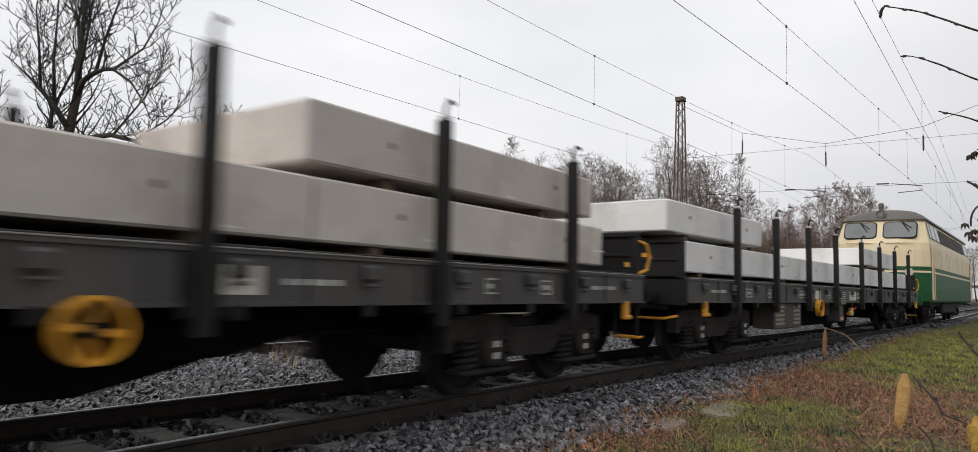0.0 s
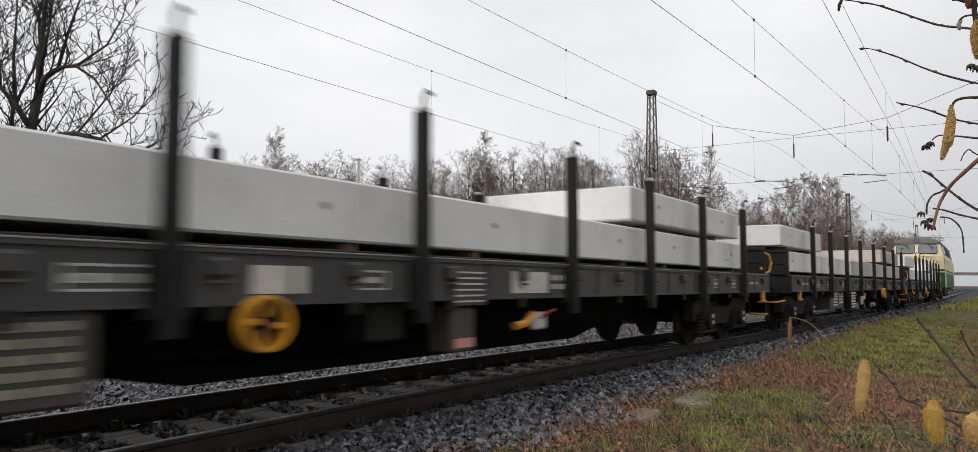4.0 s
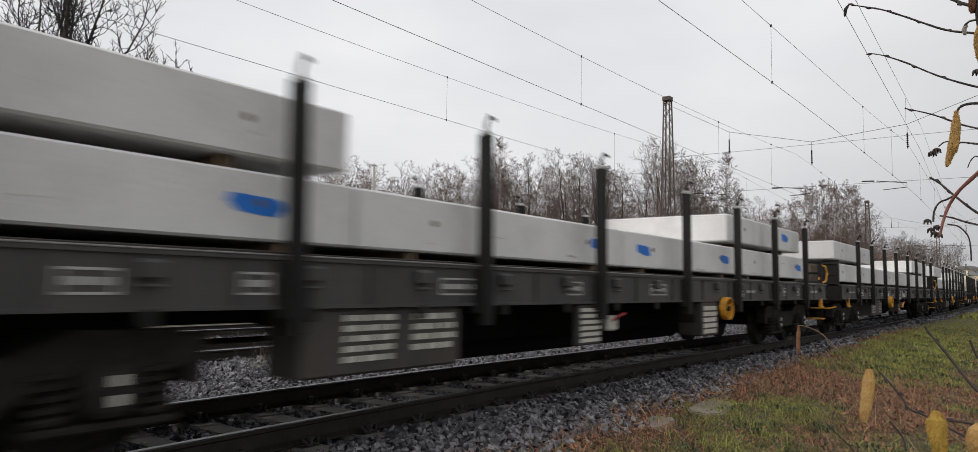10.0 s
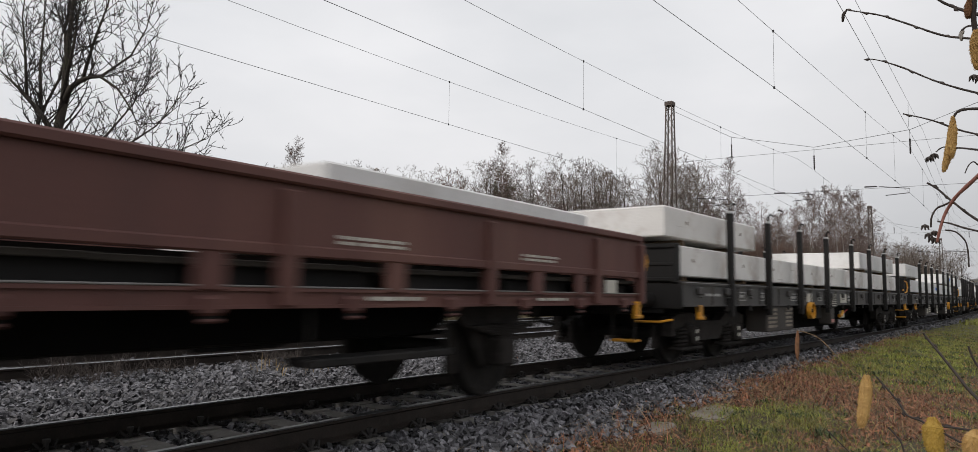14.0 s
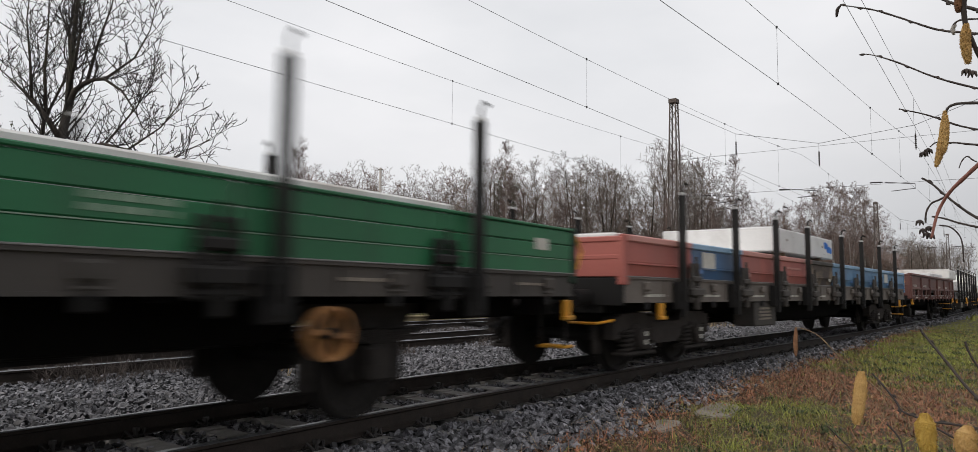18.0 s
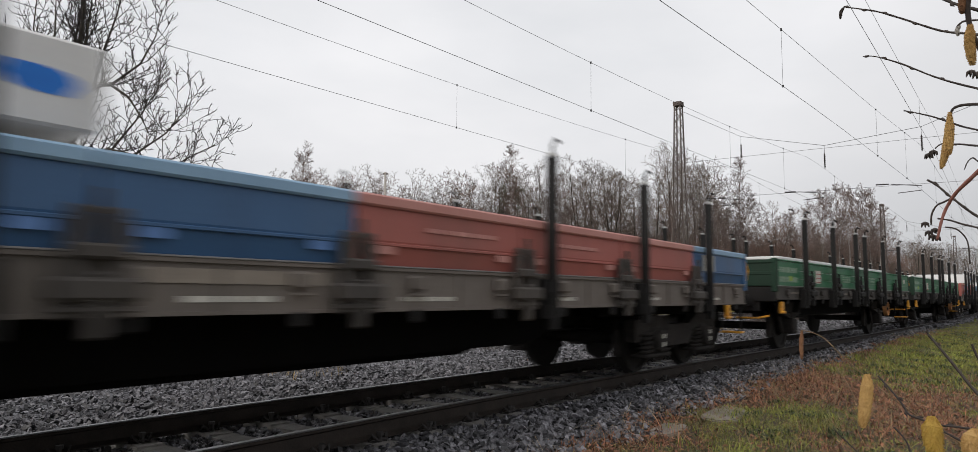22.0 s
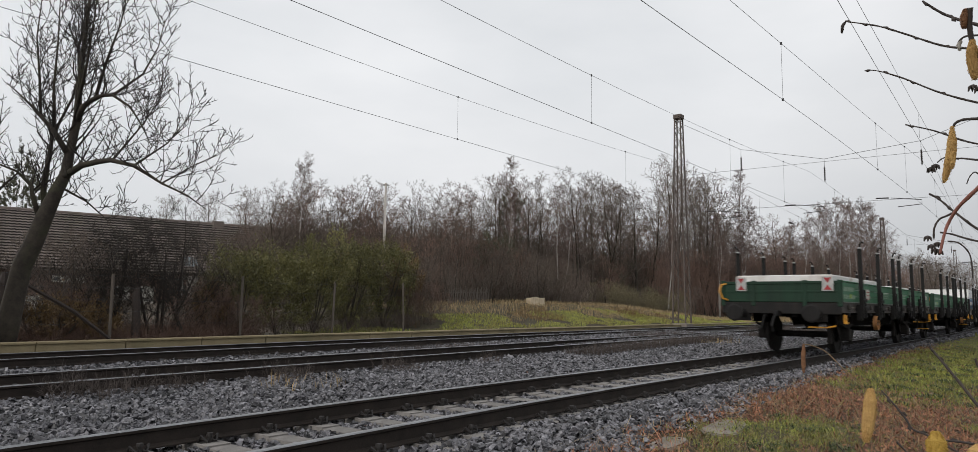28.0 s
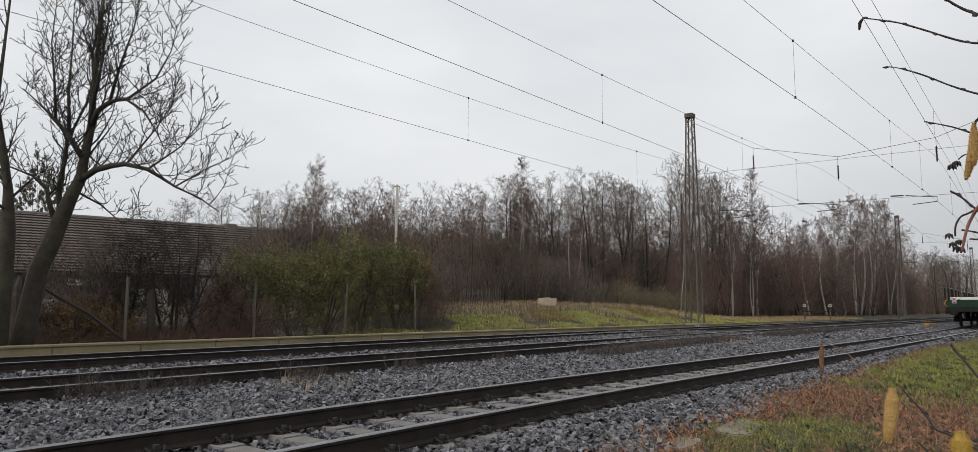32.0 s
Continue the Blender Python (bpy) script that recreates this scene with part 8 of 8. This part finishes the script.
def brown_keep(u, v, r):
    return (r.uniform(0, 1, len(u)) < np.clip((v - edge(u) + 1.5) * 0.7 - 0.4 * patch(u, v, 0.9, 1.0), 0.05, 1)) & (v < edge(u) + 0.15)


def litter_keep(u, v, r):
    return (r.uniform(0, 1, len(u)) < np.clip(0.75 - greenness(u, v) * 1.1, 0.06, 1)) & (v < edge(u) + 0.08)


blades("grass", "short yellow-green winter grass on the verge", 110000, 2.5, 13, -1.5, 3.9, 0.02, 0.085, 0.0032, "grass", 41, green_keep, 2.0)
blades("grass", "yellow-green winter grass further along the verge", 100000, 13, 42, -2.0, 4.0, 0.02, 0.085, 0.0045, "grass", 42, green_keep, 0.9)
blades("grass", "short grass round the viewpoint on the verge", 26000, -8, 2.5, -6, 3.5, 0.03, 0.10, 0.006, "grass", 81, None, 2.0)
blades("grass", "rough grass to the side of the verge", 20000, 2.5, 30, -8, -1.5, 0.03, 0.12, 0.008, "grass", 82, None, 1.6)
blades("grass", "rough grass beside the line far off", 12000, 42, 110, -8.0, 3.4, 0.1, 0.3, 0.03, "grass", 43, None, 0.8)
blades("dry_stalks", "dry reddish-brown stalks and bracken on the verge", 34000, 2.5, 30, 0.2, 4.1, 0.02, 0.12, 0.0036, "litter", 44, litter_keep, 2.8)
blades("dry_stalks", "straw-coloured dry stalks on the verge", 4500, 2.5, 30, -1.0, 3.9, 0.06, 0.26, 0.0018, "straw", 45, brown_keep, 2.0)
blades("dry_stalks", "matted brown dead grass over the verge", 30000, 2.5, 13, -1.0, 3.9, 0.015, 0.06, 0.003, "thatch", 71, lambda u, v, r: v < edge(u) + 0.05, 2.6)
blades("grass", "longer curling grass in tufts on the verge", 42000, 3.5, 26, -1.2, 3.6, 0.06, 0.17, 0.0034, "grass", 83, lambda u, v, r: green_keep(u, v, r) & (patch(u, v, 7.0, 4.0) > 0.1), 2.6)
blades("dry_stalks", "long pale stalks lying over the dead bracken", 700, 4.5, 15, 0.6, 3.5, 0.10, 0.36, 0.0022, "straw", 72, litter_keep, 3.2)
blades("dry_stalks", "long dark reddish bracken stems lying on the verge", 1800, 4.5, 16, 0.4, 3.4, 0.08, 0.26, 0.0026, "litter", 73, litter_keep, 3.2)
blades("verge_weeds", "low dark-green weeds in clumps on the verge", 90000, 5.5, 30, -1.0, 2.9, 0.02, 0.10, 0.008, "weed_green", 74, lambda u, v, r: (patch(u, v, 4.3, 5.0) > 0.45) & (greenness(u, v) > 0.25), 2.4)
blades("bank_grass", "green grass on the bank behind the platform", 70000, 15, 60, 18.2, 24.5, 0.05, 0.17, 0.009, "bank_green", 46, lambda u, v, r: (v < 22.0 + 1.4 * patch(u, v, 0.3, 2)) & (patch(u, v, 0.8, 4.0) > -0.2), 0.9)
blades("bank_grass", "tan dry grass along the top of the bank", 26000, 22, 95, 20.0, 27.0, 0.10, 0.36, 0.009, "straw", 47, lambda u, v, r: (v > 21.8 + 1.2 * patch(u, v, 0.3, 2)) | (u > 52) | (patch(u, v, 0.8, 4.0) < -0.1), 1.0)
blades("bramble", "dark red-brown brambles in clumps on the bank", 22000, 20, 52, 18.8, 24.5, 0.12, 0.4, 0.006, "leaf_brown", 51, lambda u, v, r: patch(u, v, 0.55, 7.0) > 0.5, 1.3)
blades("dry_stalks", "thin dark weeds between the farther tracks", 9000, 4, 46, 12.3, 13.6, 0.1, 0.4, 0.005, "weed", 48, lambda u, v, r: patch(u, v, 0.45, 5.0) > 0.2, 0.9)
blades("dry_stalks", "thin dark weeds beside the middle tracks", 30000, 12, 62, 9.2, 10.3, 0.06, 0.36, 0.005, "weed", 49, lambda u, v, r: patch(u, v, 0.4, 9.0) > np.interp(u, [12, 18, 50, 62], [0.6, -0.5, -0.6, 0.5]), 0.9)
blades("dry_grass", "tufts of yellow dry grass between the tracks", 2600, 6, 60, 8.4, 9.6, 0.12, 0.3, 0.005, "straw", 50, lambda u, v, r: patch(u, v, 0.33, 3.0) > 0.85, 0.9)


def weed_clump(u, v, h, seed):
    """A dead twiggy weed between the tracks."""
    rr = random.Random(seed)
    t = thing("dead_weed", "dead dark twiggy weed growing in the ballast", "weed", "dead weeds between the tracks")
    for i in range(26):
        b = Build()
        a = rr.uniform(0, 6.28)
        o = Vector((rr.gauss(0, 0.16), rr.gauss(0, 0.16), -0.03))
        limb(b, rr, o, Vector((math.cos(a) * 0.5, math.sin(a) * 0.5, 1)).normalized(), h * rr.uniform(0.6, 1.1), 0.0035, 2, 3, 0.7, 0.03, (3, 3, 3, 3), (4, 6, 7))
        tagged(part("stalk", b, "weed", t), kind="stuff")
    t.matrix_basis = Matrix.Translation(place(u, v, float(ground_z(u, v))))


for i, (u, v, h) in enumerate(((6.8, 9.75, 0.42), (9.2, 9.8, 0.36), (3.65, 9.85, 0.5), (4.5, 9.85, 0.42), (7.3, 9.9, 0.3), (9.6, 9.7, 0.26), (5.2, 9.9, 0.3), (12.2, 9.8, 0.3), (4.0, 9.7, 0.36))):
    weed_clump(u, v, h, 300 + i)


def leaf_litter(n, u0, u1, v0, v1, size, seed, keep, mat="litter"):
    r = np.random.RandomState(seed)
    u, v = r.uniform(u0, u1, n), r.uniform(v0, v1, n)
    k = keep(u, v, r)
    u, v = u[k], v[k]
    n = len(u)
    X, Y = world_xy(u, v)
    c = np.stack([X, Y, ground_z(u, v) + r.uniform(0.005, 0.035, n)], -1)
    a = r.uniform(0, 6.283, n)
    d1 = np.stack([np.cos(a), np.sin(a), r.normal(0, 0.35, n)], -1)
    d2 = np.stack([-np.sin(a), np.cos(a), r.normal(0, 0.35, n)], -1)
    s = (size * r.uniform(0.5, 1.3, n))[:, None]
    V = np.stack([c - d1 * s, c - d2 * s * 0.45 + d1 * s * 0.1, c + d1 * s, c + d2 * s * 0.45 + d1 * s * 0.1], 1).reshape(-1, 3)
    ob = new("leaf_litter", raw_mesh("leaf_litter", V, np.arange(n * 4).reshape(-1, 4), mat))
    return tagged(ob, "fallen brown leaves scattered over the verge", "leaves", kind="stuff")


leaf_litter(52000, 2.5, 28, -0.5, 4.1, 0.027, 61, litter_keep)
leaf_litter(260, -4, 16, 3.4, 8.5, 0.035, 62, lambda u, v, r: r.uniform(0, 1, len(u)) < 0.9)


def path_slab():
    for u, v, a, w, d in ((6.6, 3.05, 0.10, 0.7, 0.26), (7.95, 2.98, 0.12, 1.15, 0.42)):
        t = thing("stone_slab", "flat weathered concrete slab half sunk in the verge", "slab", "slabs in the verge")
        b = Build()
        rr = random.Random(int(u * 10))
        m = Matrix.Translation(place(u, v, float(ground_z(u, v)) - 0.004)) @ Matrix.Rotation(math.pi / 2 - HEAD + a, 4, "Z") @ Matrix.Rotation(0.05, 4, "X")
        ring = [(w / 2 * math.copysign(abs(math.cos(q)) ** 0.5, math.cos(q)) * rr.uniform(0.85, 1.05), d / 2 * math.copysign(abs(math.sin(q)) ** 0.5, math.sin(q)) * rr.uniform(0.8, 1.05)) for q in (i * 0.4488 + 0.2 for i in range(14))]
        b.prism(ring, "z", -0.1, 0.025)
        b.prism([(x * 0.93, y * 0.92) for x, y in ring], "z", 0.025, 0.034)
        b.v = [tuple(m @ Vector(p)) for p in b.v]
        part("slab", b, "slabs", t)


path_slab()


# ---- hazel twigs and catkins close to the camera ----
def twig(pts, r0, r1, label, mat="hazel", buds=True, seed=0):
    t = thing("hazel_twig", label, "twig", "hazel twigs over the verge")
    rr = random.Random(seed)
    p = [Vector(q) for q in pts]
    fine = []
    for i in range(len(p) - 1):
        a, b_, c, d = p[max(i - 1, 0)], p[i], p[i + 1], p[min(i + 2, len(p) - 1)]
        for k in range(5):
            f = k / 5
            fine.append(0.5 * (2 * b_ + (c - a) * f + (2 * a - 5 * b_ + 4 * c - d) * f * f + (3 * b_ - a - 3 * c + d) * f ** 3))
    fine.append(p[-1])
    n = len(fine)
    b = Build()
    b.bent(fine, [r0 + (r1 - r0) * i / (n - 1) + rr.uniform(-0.00015, 0.0002) for i in range(n)], 7)
    part("stem", b, mat, t, smooth=True)
    if buds:
        for i in range(3, n - 1, 5):
            w = (fine[i + 1] - fine[i]).normalized()
            side = w.orthogonal().normalized() * (1 if i % 2 else -1)
            c = Build()
            c.bent([fine[i], fine[i] + w * 0.003 + side * 0.0022, fine[i] + w * 0.0075 + side * 0.0026], [0.0012, 0.0019, 0.0003], 6)
            part("bud", c, mat, t)
    return t


def catkin(pts, r, label, mat="catkin", seed=0):
    """A hanging catkin of many small overlapping scales."""
    t = thing("catkin", label, "catkin", "hazel catkins over the verge")
    p = [Vector(q) for q in pts]
    n = 40
    b = Build()
    core, rads = [], []
    for i in range(n + 1):
        f = i / n * (len(p) - 1)
        k = min(len(p) - 2, int(f))
        core.append(p[k].lerp(p[k + 1], f - k))
        rads.append(r * min(1.0, 0.35 + 2.6 * i / n) * math.sqrt(max(0.02, 1 - max(0.0, (i / n - 0.55) / 0.45) ** 2)))
    b.bent(core, [q * 0.9 for q in rads], 12)
    rr = random.Random(seed)
    for i in range(n):
        for k in range(12):
            a = 2 * math.pi * (k + 0.5 * (i % 2)) / 12 + rr.uniform(-0.25, 0.25)
            o = core[i] + Vector((math.cos(a), math.sin(a), 0)) * rads[i] * 0.78
            q = o + Vector((math.cos(a), math.sin(a), -0.55)) * r * rr.uniform(0.12, 0.34)
            b.tube(o, q, r * 0.13, r * 0.03, 3)
    part("catkin_body", b, mat, t)
    return t


twig([(0.66, 0.82, 1.395), (0.621, 0.845, 1.408), (0.599, 0.857, 1.416), (0.563, 0.873, 1.437), (0.537, 0.884, 1.451), (0.517, 0.892, 1.458), (0.5, 0.9, 1.464)], 0.0016, 0.0008, "thin dark hazel twig with small buds", seed=1)
catkin([(0.5, 0.9, 1.464), (0.4965, 0.902, 1.458), (0.497, 0.905, 1.449)], 0.0022, "small grey closed catkin at a twig's tip", "hazel", 1)
twig([(0.70, 0.88, 1.34), (0.657, 0.9, 1.358), (0.627, 0.916, 1.375), (0.595, 0.93, 1.396), (0.568, 0.942, 1.41), (0.554, 0.949, 1.414)], 0.0015, 0.0007, "thin dark hazel twig with small buds", seed=2)
twig([(0.60, 0.74, 1.385), (0.566, 0.757, 1.403), (0.542, 0.767, 1.418), (0.522, 0.773, 1.436)], 0.0018, 0.0012, "thin dark hazel twig with small buds", seed=3)
twig([(0.73, 0.93, 1.30), (0.693, 0.95, 1.313), (0.659, 0.969, 1.333), (0.628, 0.986, 1.346)], 0.0015, 0.0009, "thin dark hazel twig with a bud at its tip", seed=4)
twig([(0.5844, 1.2422, 1.0155), (0.5989, 1.2353, 1.0127), (0.6189, 1.2249, 1.0016), (0.6384, 1.2015, 0.9715), (0.6652, 1.1842, 0.9422), (0.6855, 1.1578, 0.9161), (0.7063, 1.1426, 0.8966), (0.7444, 1.1253, 0.8665), (0.798, 1.1054, 0.8278), (0.8451, 1.0822, 0.7733), (0.8761, 1.0576, 0.6914)], 0.0007, 0.0011, "arching straw-coloured dry stem", "dry_stem", False, 10)
catkin([(0.5862, 1.2413, 1.0145), (0.584, 1.2408, 0.9894), (0.5835, 1.2391, 0.9645)], 0.0040, "hanging withered brown catkin", "catkin_brown", 6)
twig([(0.5413, 0.7966, 1.1419), (0.5442, 0.7927, 1.1618), (0.5479, 0.7883, 1.1773), (0.5492, 0.7731, 1.1925), (0.5529, 0.7561, 1.2048), (0.5618, 0.7334, 1.2237)], 0.0013, 0.0024, "slim reddish broken stem", "pink_stem", False, 5)
twig([(0.4897, 0.6885, 1.2624), (0.4919, 0.6857, 1.2669), (0.499, 0.6802, 1.2687), (0.5103, 0.6604, 1.2641)], 0.0012, 0.0016, "bent dark catkin stalk", "hazel", False, 9)
twig([(0.5098, 0.7162, 1.3942), (0.5136, 0.7047, 1.3845), (0.5173, 0.6927, 1.3761), (0.5261, 0.6778, 1.3647)], 0.0013, 0.0016, "thin dark hazel twig", "hazel", True, 21)
twig([(0.4539, 0.6049, 1.3521), (0.4559, 0.6098, 1.3377), (0.4591, 0.6129, 1.3247), (0.4645, 0.6143, 1.3112), (0.4725, 0.6148, 1.2937)], 0.0024, 0.002, "brown hazel twig with catkins", "hazel", False, 22)
twig([(0.5085, 0.6973, 1.3488), (0.5068, 0.6963, 1.3545), (0.508, 0.6939, 1.3582), (0.512, 0.6902, 1.3602), (0.5194, 0.6738, 1.355)], 0.0014, 0.0009, "small curled grey bud stalk", "hazel", False, 23)
twig([(0.5412, 0.7683, 1.2473), (0.5494, 0.7627, 1.2469), (0.5532, 0.7484, 1.2425), (0.5588, 0.7327, 1.2379)], 0.0009, 0.0012, "thin dark bare hazel twig", "hazel", False, 24)
twig([(0.5529, 0.8275, 1.2172), (0.5617, 0.8229, 1.2097), (0.5685, 0.8086, 1.1934), (0.5781, 0.7921, 1.1745), (0.5857, 0.7758, 1.1606)], 0.0011, 0.0015, "slanting dark hazel twig with small buds", "hazel", True, 25)
twig([(0.5548, 0.7647, 1.2183), (0.5568, 0.7618, 1.2263), (0.5603, 0.7584, 1.2306), (0.5642, 0.7563, 1.2267), (0.568, 0.7541, 1.2235)], 0.0006, 0.0007, "thin looping dry tendril", "hazel", False, 26)
twig([(0.5522, 0.8108, 1.1682), (0.5624, 0.8042, 1.1654), (0.5682, 0.7886, 1.1588), (0.5798, 0.7686, 1.1513)], 0.001, 0.0012, "curved dark dry stem over the verge", "hazel", False, 27)
twig([(0.5529, 0.7995, 1.1568), (0.5619, 0.7936, 1.1542), (0.5693, 0.7893, 1.1438), (0.5717, 0.7886, 1.1316), (0.5724, 0.7891, 1.1137)], 0.001, 0.0008, "drooping dark dry stem", "hazel", False, 28)
twig([(0.5471, 0.815, 1.1612), (0.5474, 0.8133, 1.1736), (0.5514, 0.8094, 1.1836), (0.5523, 0.7963, 1.1864), (0.5592, 0.7908, 1.1915)], 0.0011, 0.0011, "curled dark dry stem", "hazel", False, 29)
twig([(0.5415, 0.7926, 1.2481), (0.5472, 0.7876, 1.253), (0.5527, 0.7725, 1.2484)], 0.0008, 0.0009, "thin stem of a dry seed head", "hazel", False, 30)
twig([(0.6164, 1.2011, 0.9661), (0.6209, 1.186, 0.951), (0.6255, 1.1702, 0.9323), (0.6293, 1.1538, 0.9103), (0.631, 1.1369, 0.8813)], 0.0007, 0.0009, "thin straw-coloured dry stem", "dry_stem", False, 31)
twig([(0.5036, 0.8642, 0.9789), (0.5087, 0.8479, 0.9646), (0.5121, 0.8322, 0.9508), (0.5121, 0.8187, 0.9401), (0.5168, 0.8034, 0.9372), (0.5195, 0.7891, 0.9342), (0.5323, 0.7687, 0.9354), (0.5489, 0.7446, 0.9348)], 0.001, 0.0015, "thin curved dark stem with buds", "hazel", True, 32)
twig([(0.6048, 0.9241, 1.0313), (0.6084, 0.9213, 1.0233), (0.6112, 0.9066, 1.0091), (0.6186, 0.8874, 0.9849), (0.6237, 0.8693, 0.964), (0.6284, 0.8514, 0.9486)], 0.0013, 0.0021, "dark slanting hazel stem with a pale tip", "hazel", True, 33)
twig([(0.6451, 0.896, 1.0165), (0.647, 0.8939, 1.0064), (0.6499, 0.891, 0.9957), (0.6547, 0.8864, 0.9837)], 0.0013, 0.0015, "dark hazel stem over the verge", "hazel", False, 34)
twig([(0.496, 0.7448, 0.9383), (0.5053, 0.7375, 0.9321), (0.516, 0.7289, 0.9257), (0.5271, 0.7203, 0.922)], 0.001, 0.0013, "thin dark hazel stem", "hazel", False, 35)
twig([(0.6628, 1.1059, 0.8735), (0.669, 1.1006, 0.8651), (0.6758, 1.0937, 0.8514), (0.6774, 1.0885, 0.8311)], 0.0012, 0.0015, "dark dry stem bending to the ground", "hazel", False, 36)
twig([(0.8557, 1.6725, 0.7638), (0.8711, 1.661, 0.7446), (0.8912, 1.6455, 0.7211), (0.9055, 1.6334, 0.7015)], 0.0013, 0.0015, "brown dry stem lying over the verge", "hazel", False, 37)
catkin([(0.4539, 0.605, 1.3215), (0.4558, 0.6098, 1.3058), (0.4602, 0.6135, 1.2866)], 0.0046, "hanging brown hazel catkin", "catkin_dry", 41)
catkin([(0.4509, 0.6072, 1.3519), (0.4516, 0.6107, 1.3427), (0.4532, 0.6128, 1.3353)], 0.0034, "hanging brown hazel catkin", "catkin_brown", 42)
catkin([(0.4892, 0.6887, 1.2631), (0.49, 0.6934, 1.2429), (0.489, 0.6982, 1.2244), (0.4869, 0.7032, 1.2071)], 0.0044, "long hanging tan hazel catkin", "catkin_dry", 43)
catkin([(0.4877, 0.6851, 1.257), (0.4888, 0.689, 1.2386), (0.4891, 0.693, 1.2195)], 0.0034, "hanging tan hazel catkin", "catkin_dry", 44)
catkin([(0.4598, 0.809, 0.9864), (0.4563, 0.8076, 0.9598), (0.4496, 0.8058, 0.9266)], 0.0075, "fuzzy hanging orange-tan hazel catkin", "catkin_dry", 45)
catkin([(0.4287, 0.6488, 0.966), (0.4271, 0.6469, 0.9496), (0.4266, 0.6427, 0.9283)], 0.0085, "hanging bright yellow hazel catkin", "catkin", 46)
catkin([(0.4376, 0.6057, 0.963), (0.4347, 0.6055, 0.9515), (0.433, 0.6031, 0.935)], 0.0085, "hanging tan hazel catkin", "catkin_dry", 47)
catkin([(0.5082, 0.6943, 1.357), (0.507, 0.6966, 1.3533), (0.5087, 0.6978, 1.347)], 0.0022, "small curled grey catkin", "birch", 48)
for i, (x, y, z) in enumerate(((0.5221, 0.7011, 1.3114), (0.5268, 0.6986, 1.3087), (0.5364, 0.8098, 1.1635), (0.5396, 0.8087, 1.1531), (0.5427, 0.8071, 1.1486), (0.5458, 0.8052, 1.147), (0.5447, 0.8051, 1.1558), (0.5401, 0.7939, 1.2462), (0.5366, 0.7969, 1.243))):
    t = thing("dry_seed_head", "shrivelled dark brown seed head", "seed head", "dry seed heads")
    for k in range(6):
        a = k * 1.05 + i
        b = Build()
        b.bent([(x, y, z), (x + 0.003 * math.cos(a), y + 0.003 * math.sin(a), z - 0.002), (x + 0.0045 * math.cos(a), y + 0.0045 * math.sin(a), z - 0.006)], [0.001, 0.0016, 0.0005], 5)
        part("husk", b, "hazel", t)


motions()
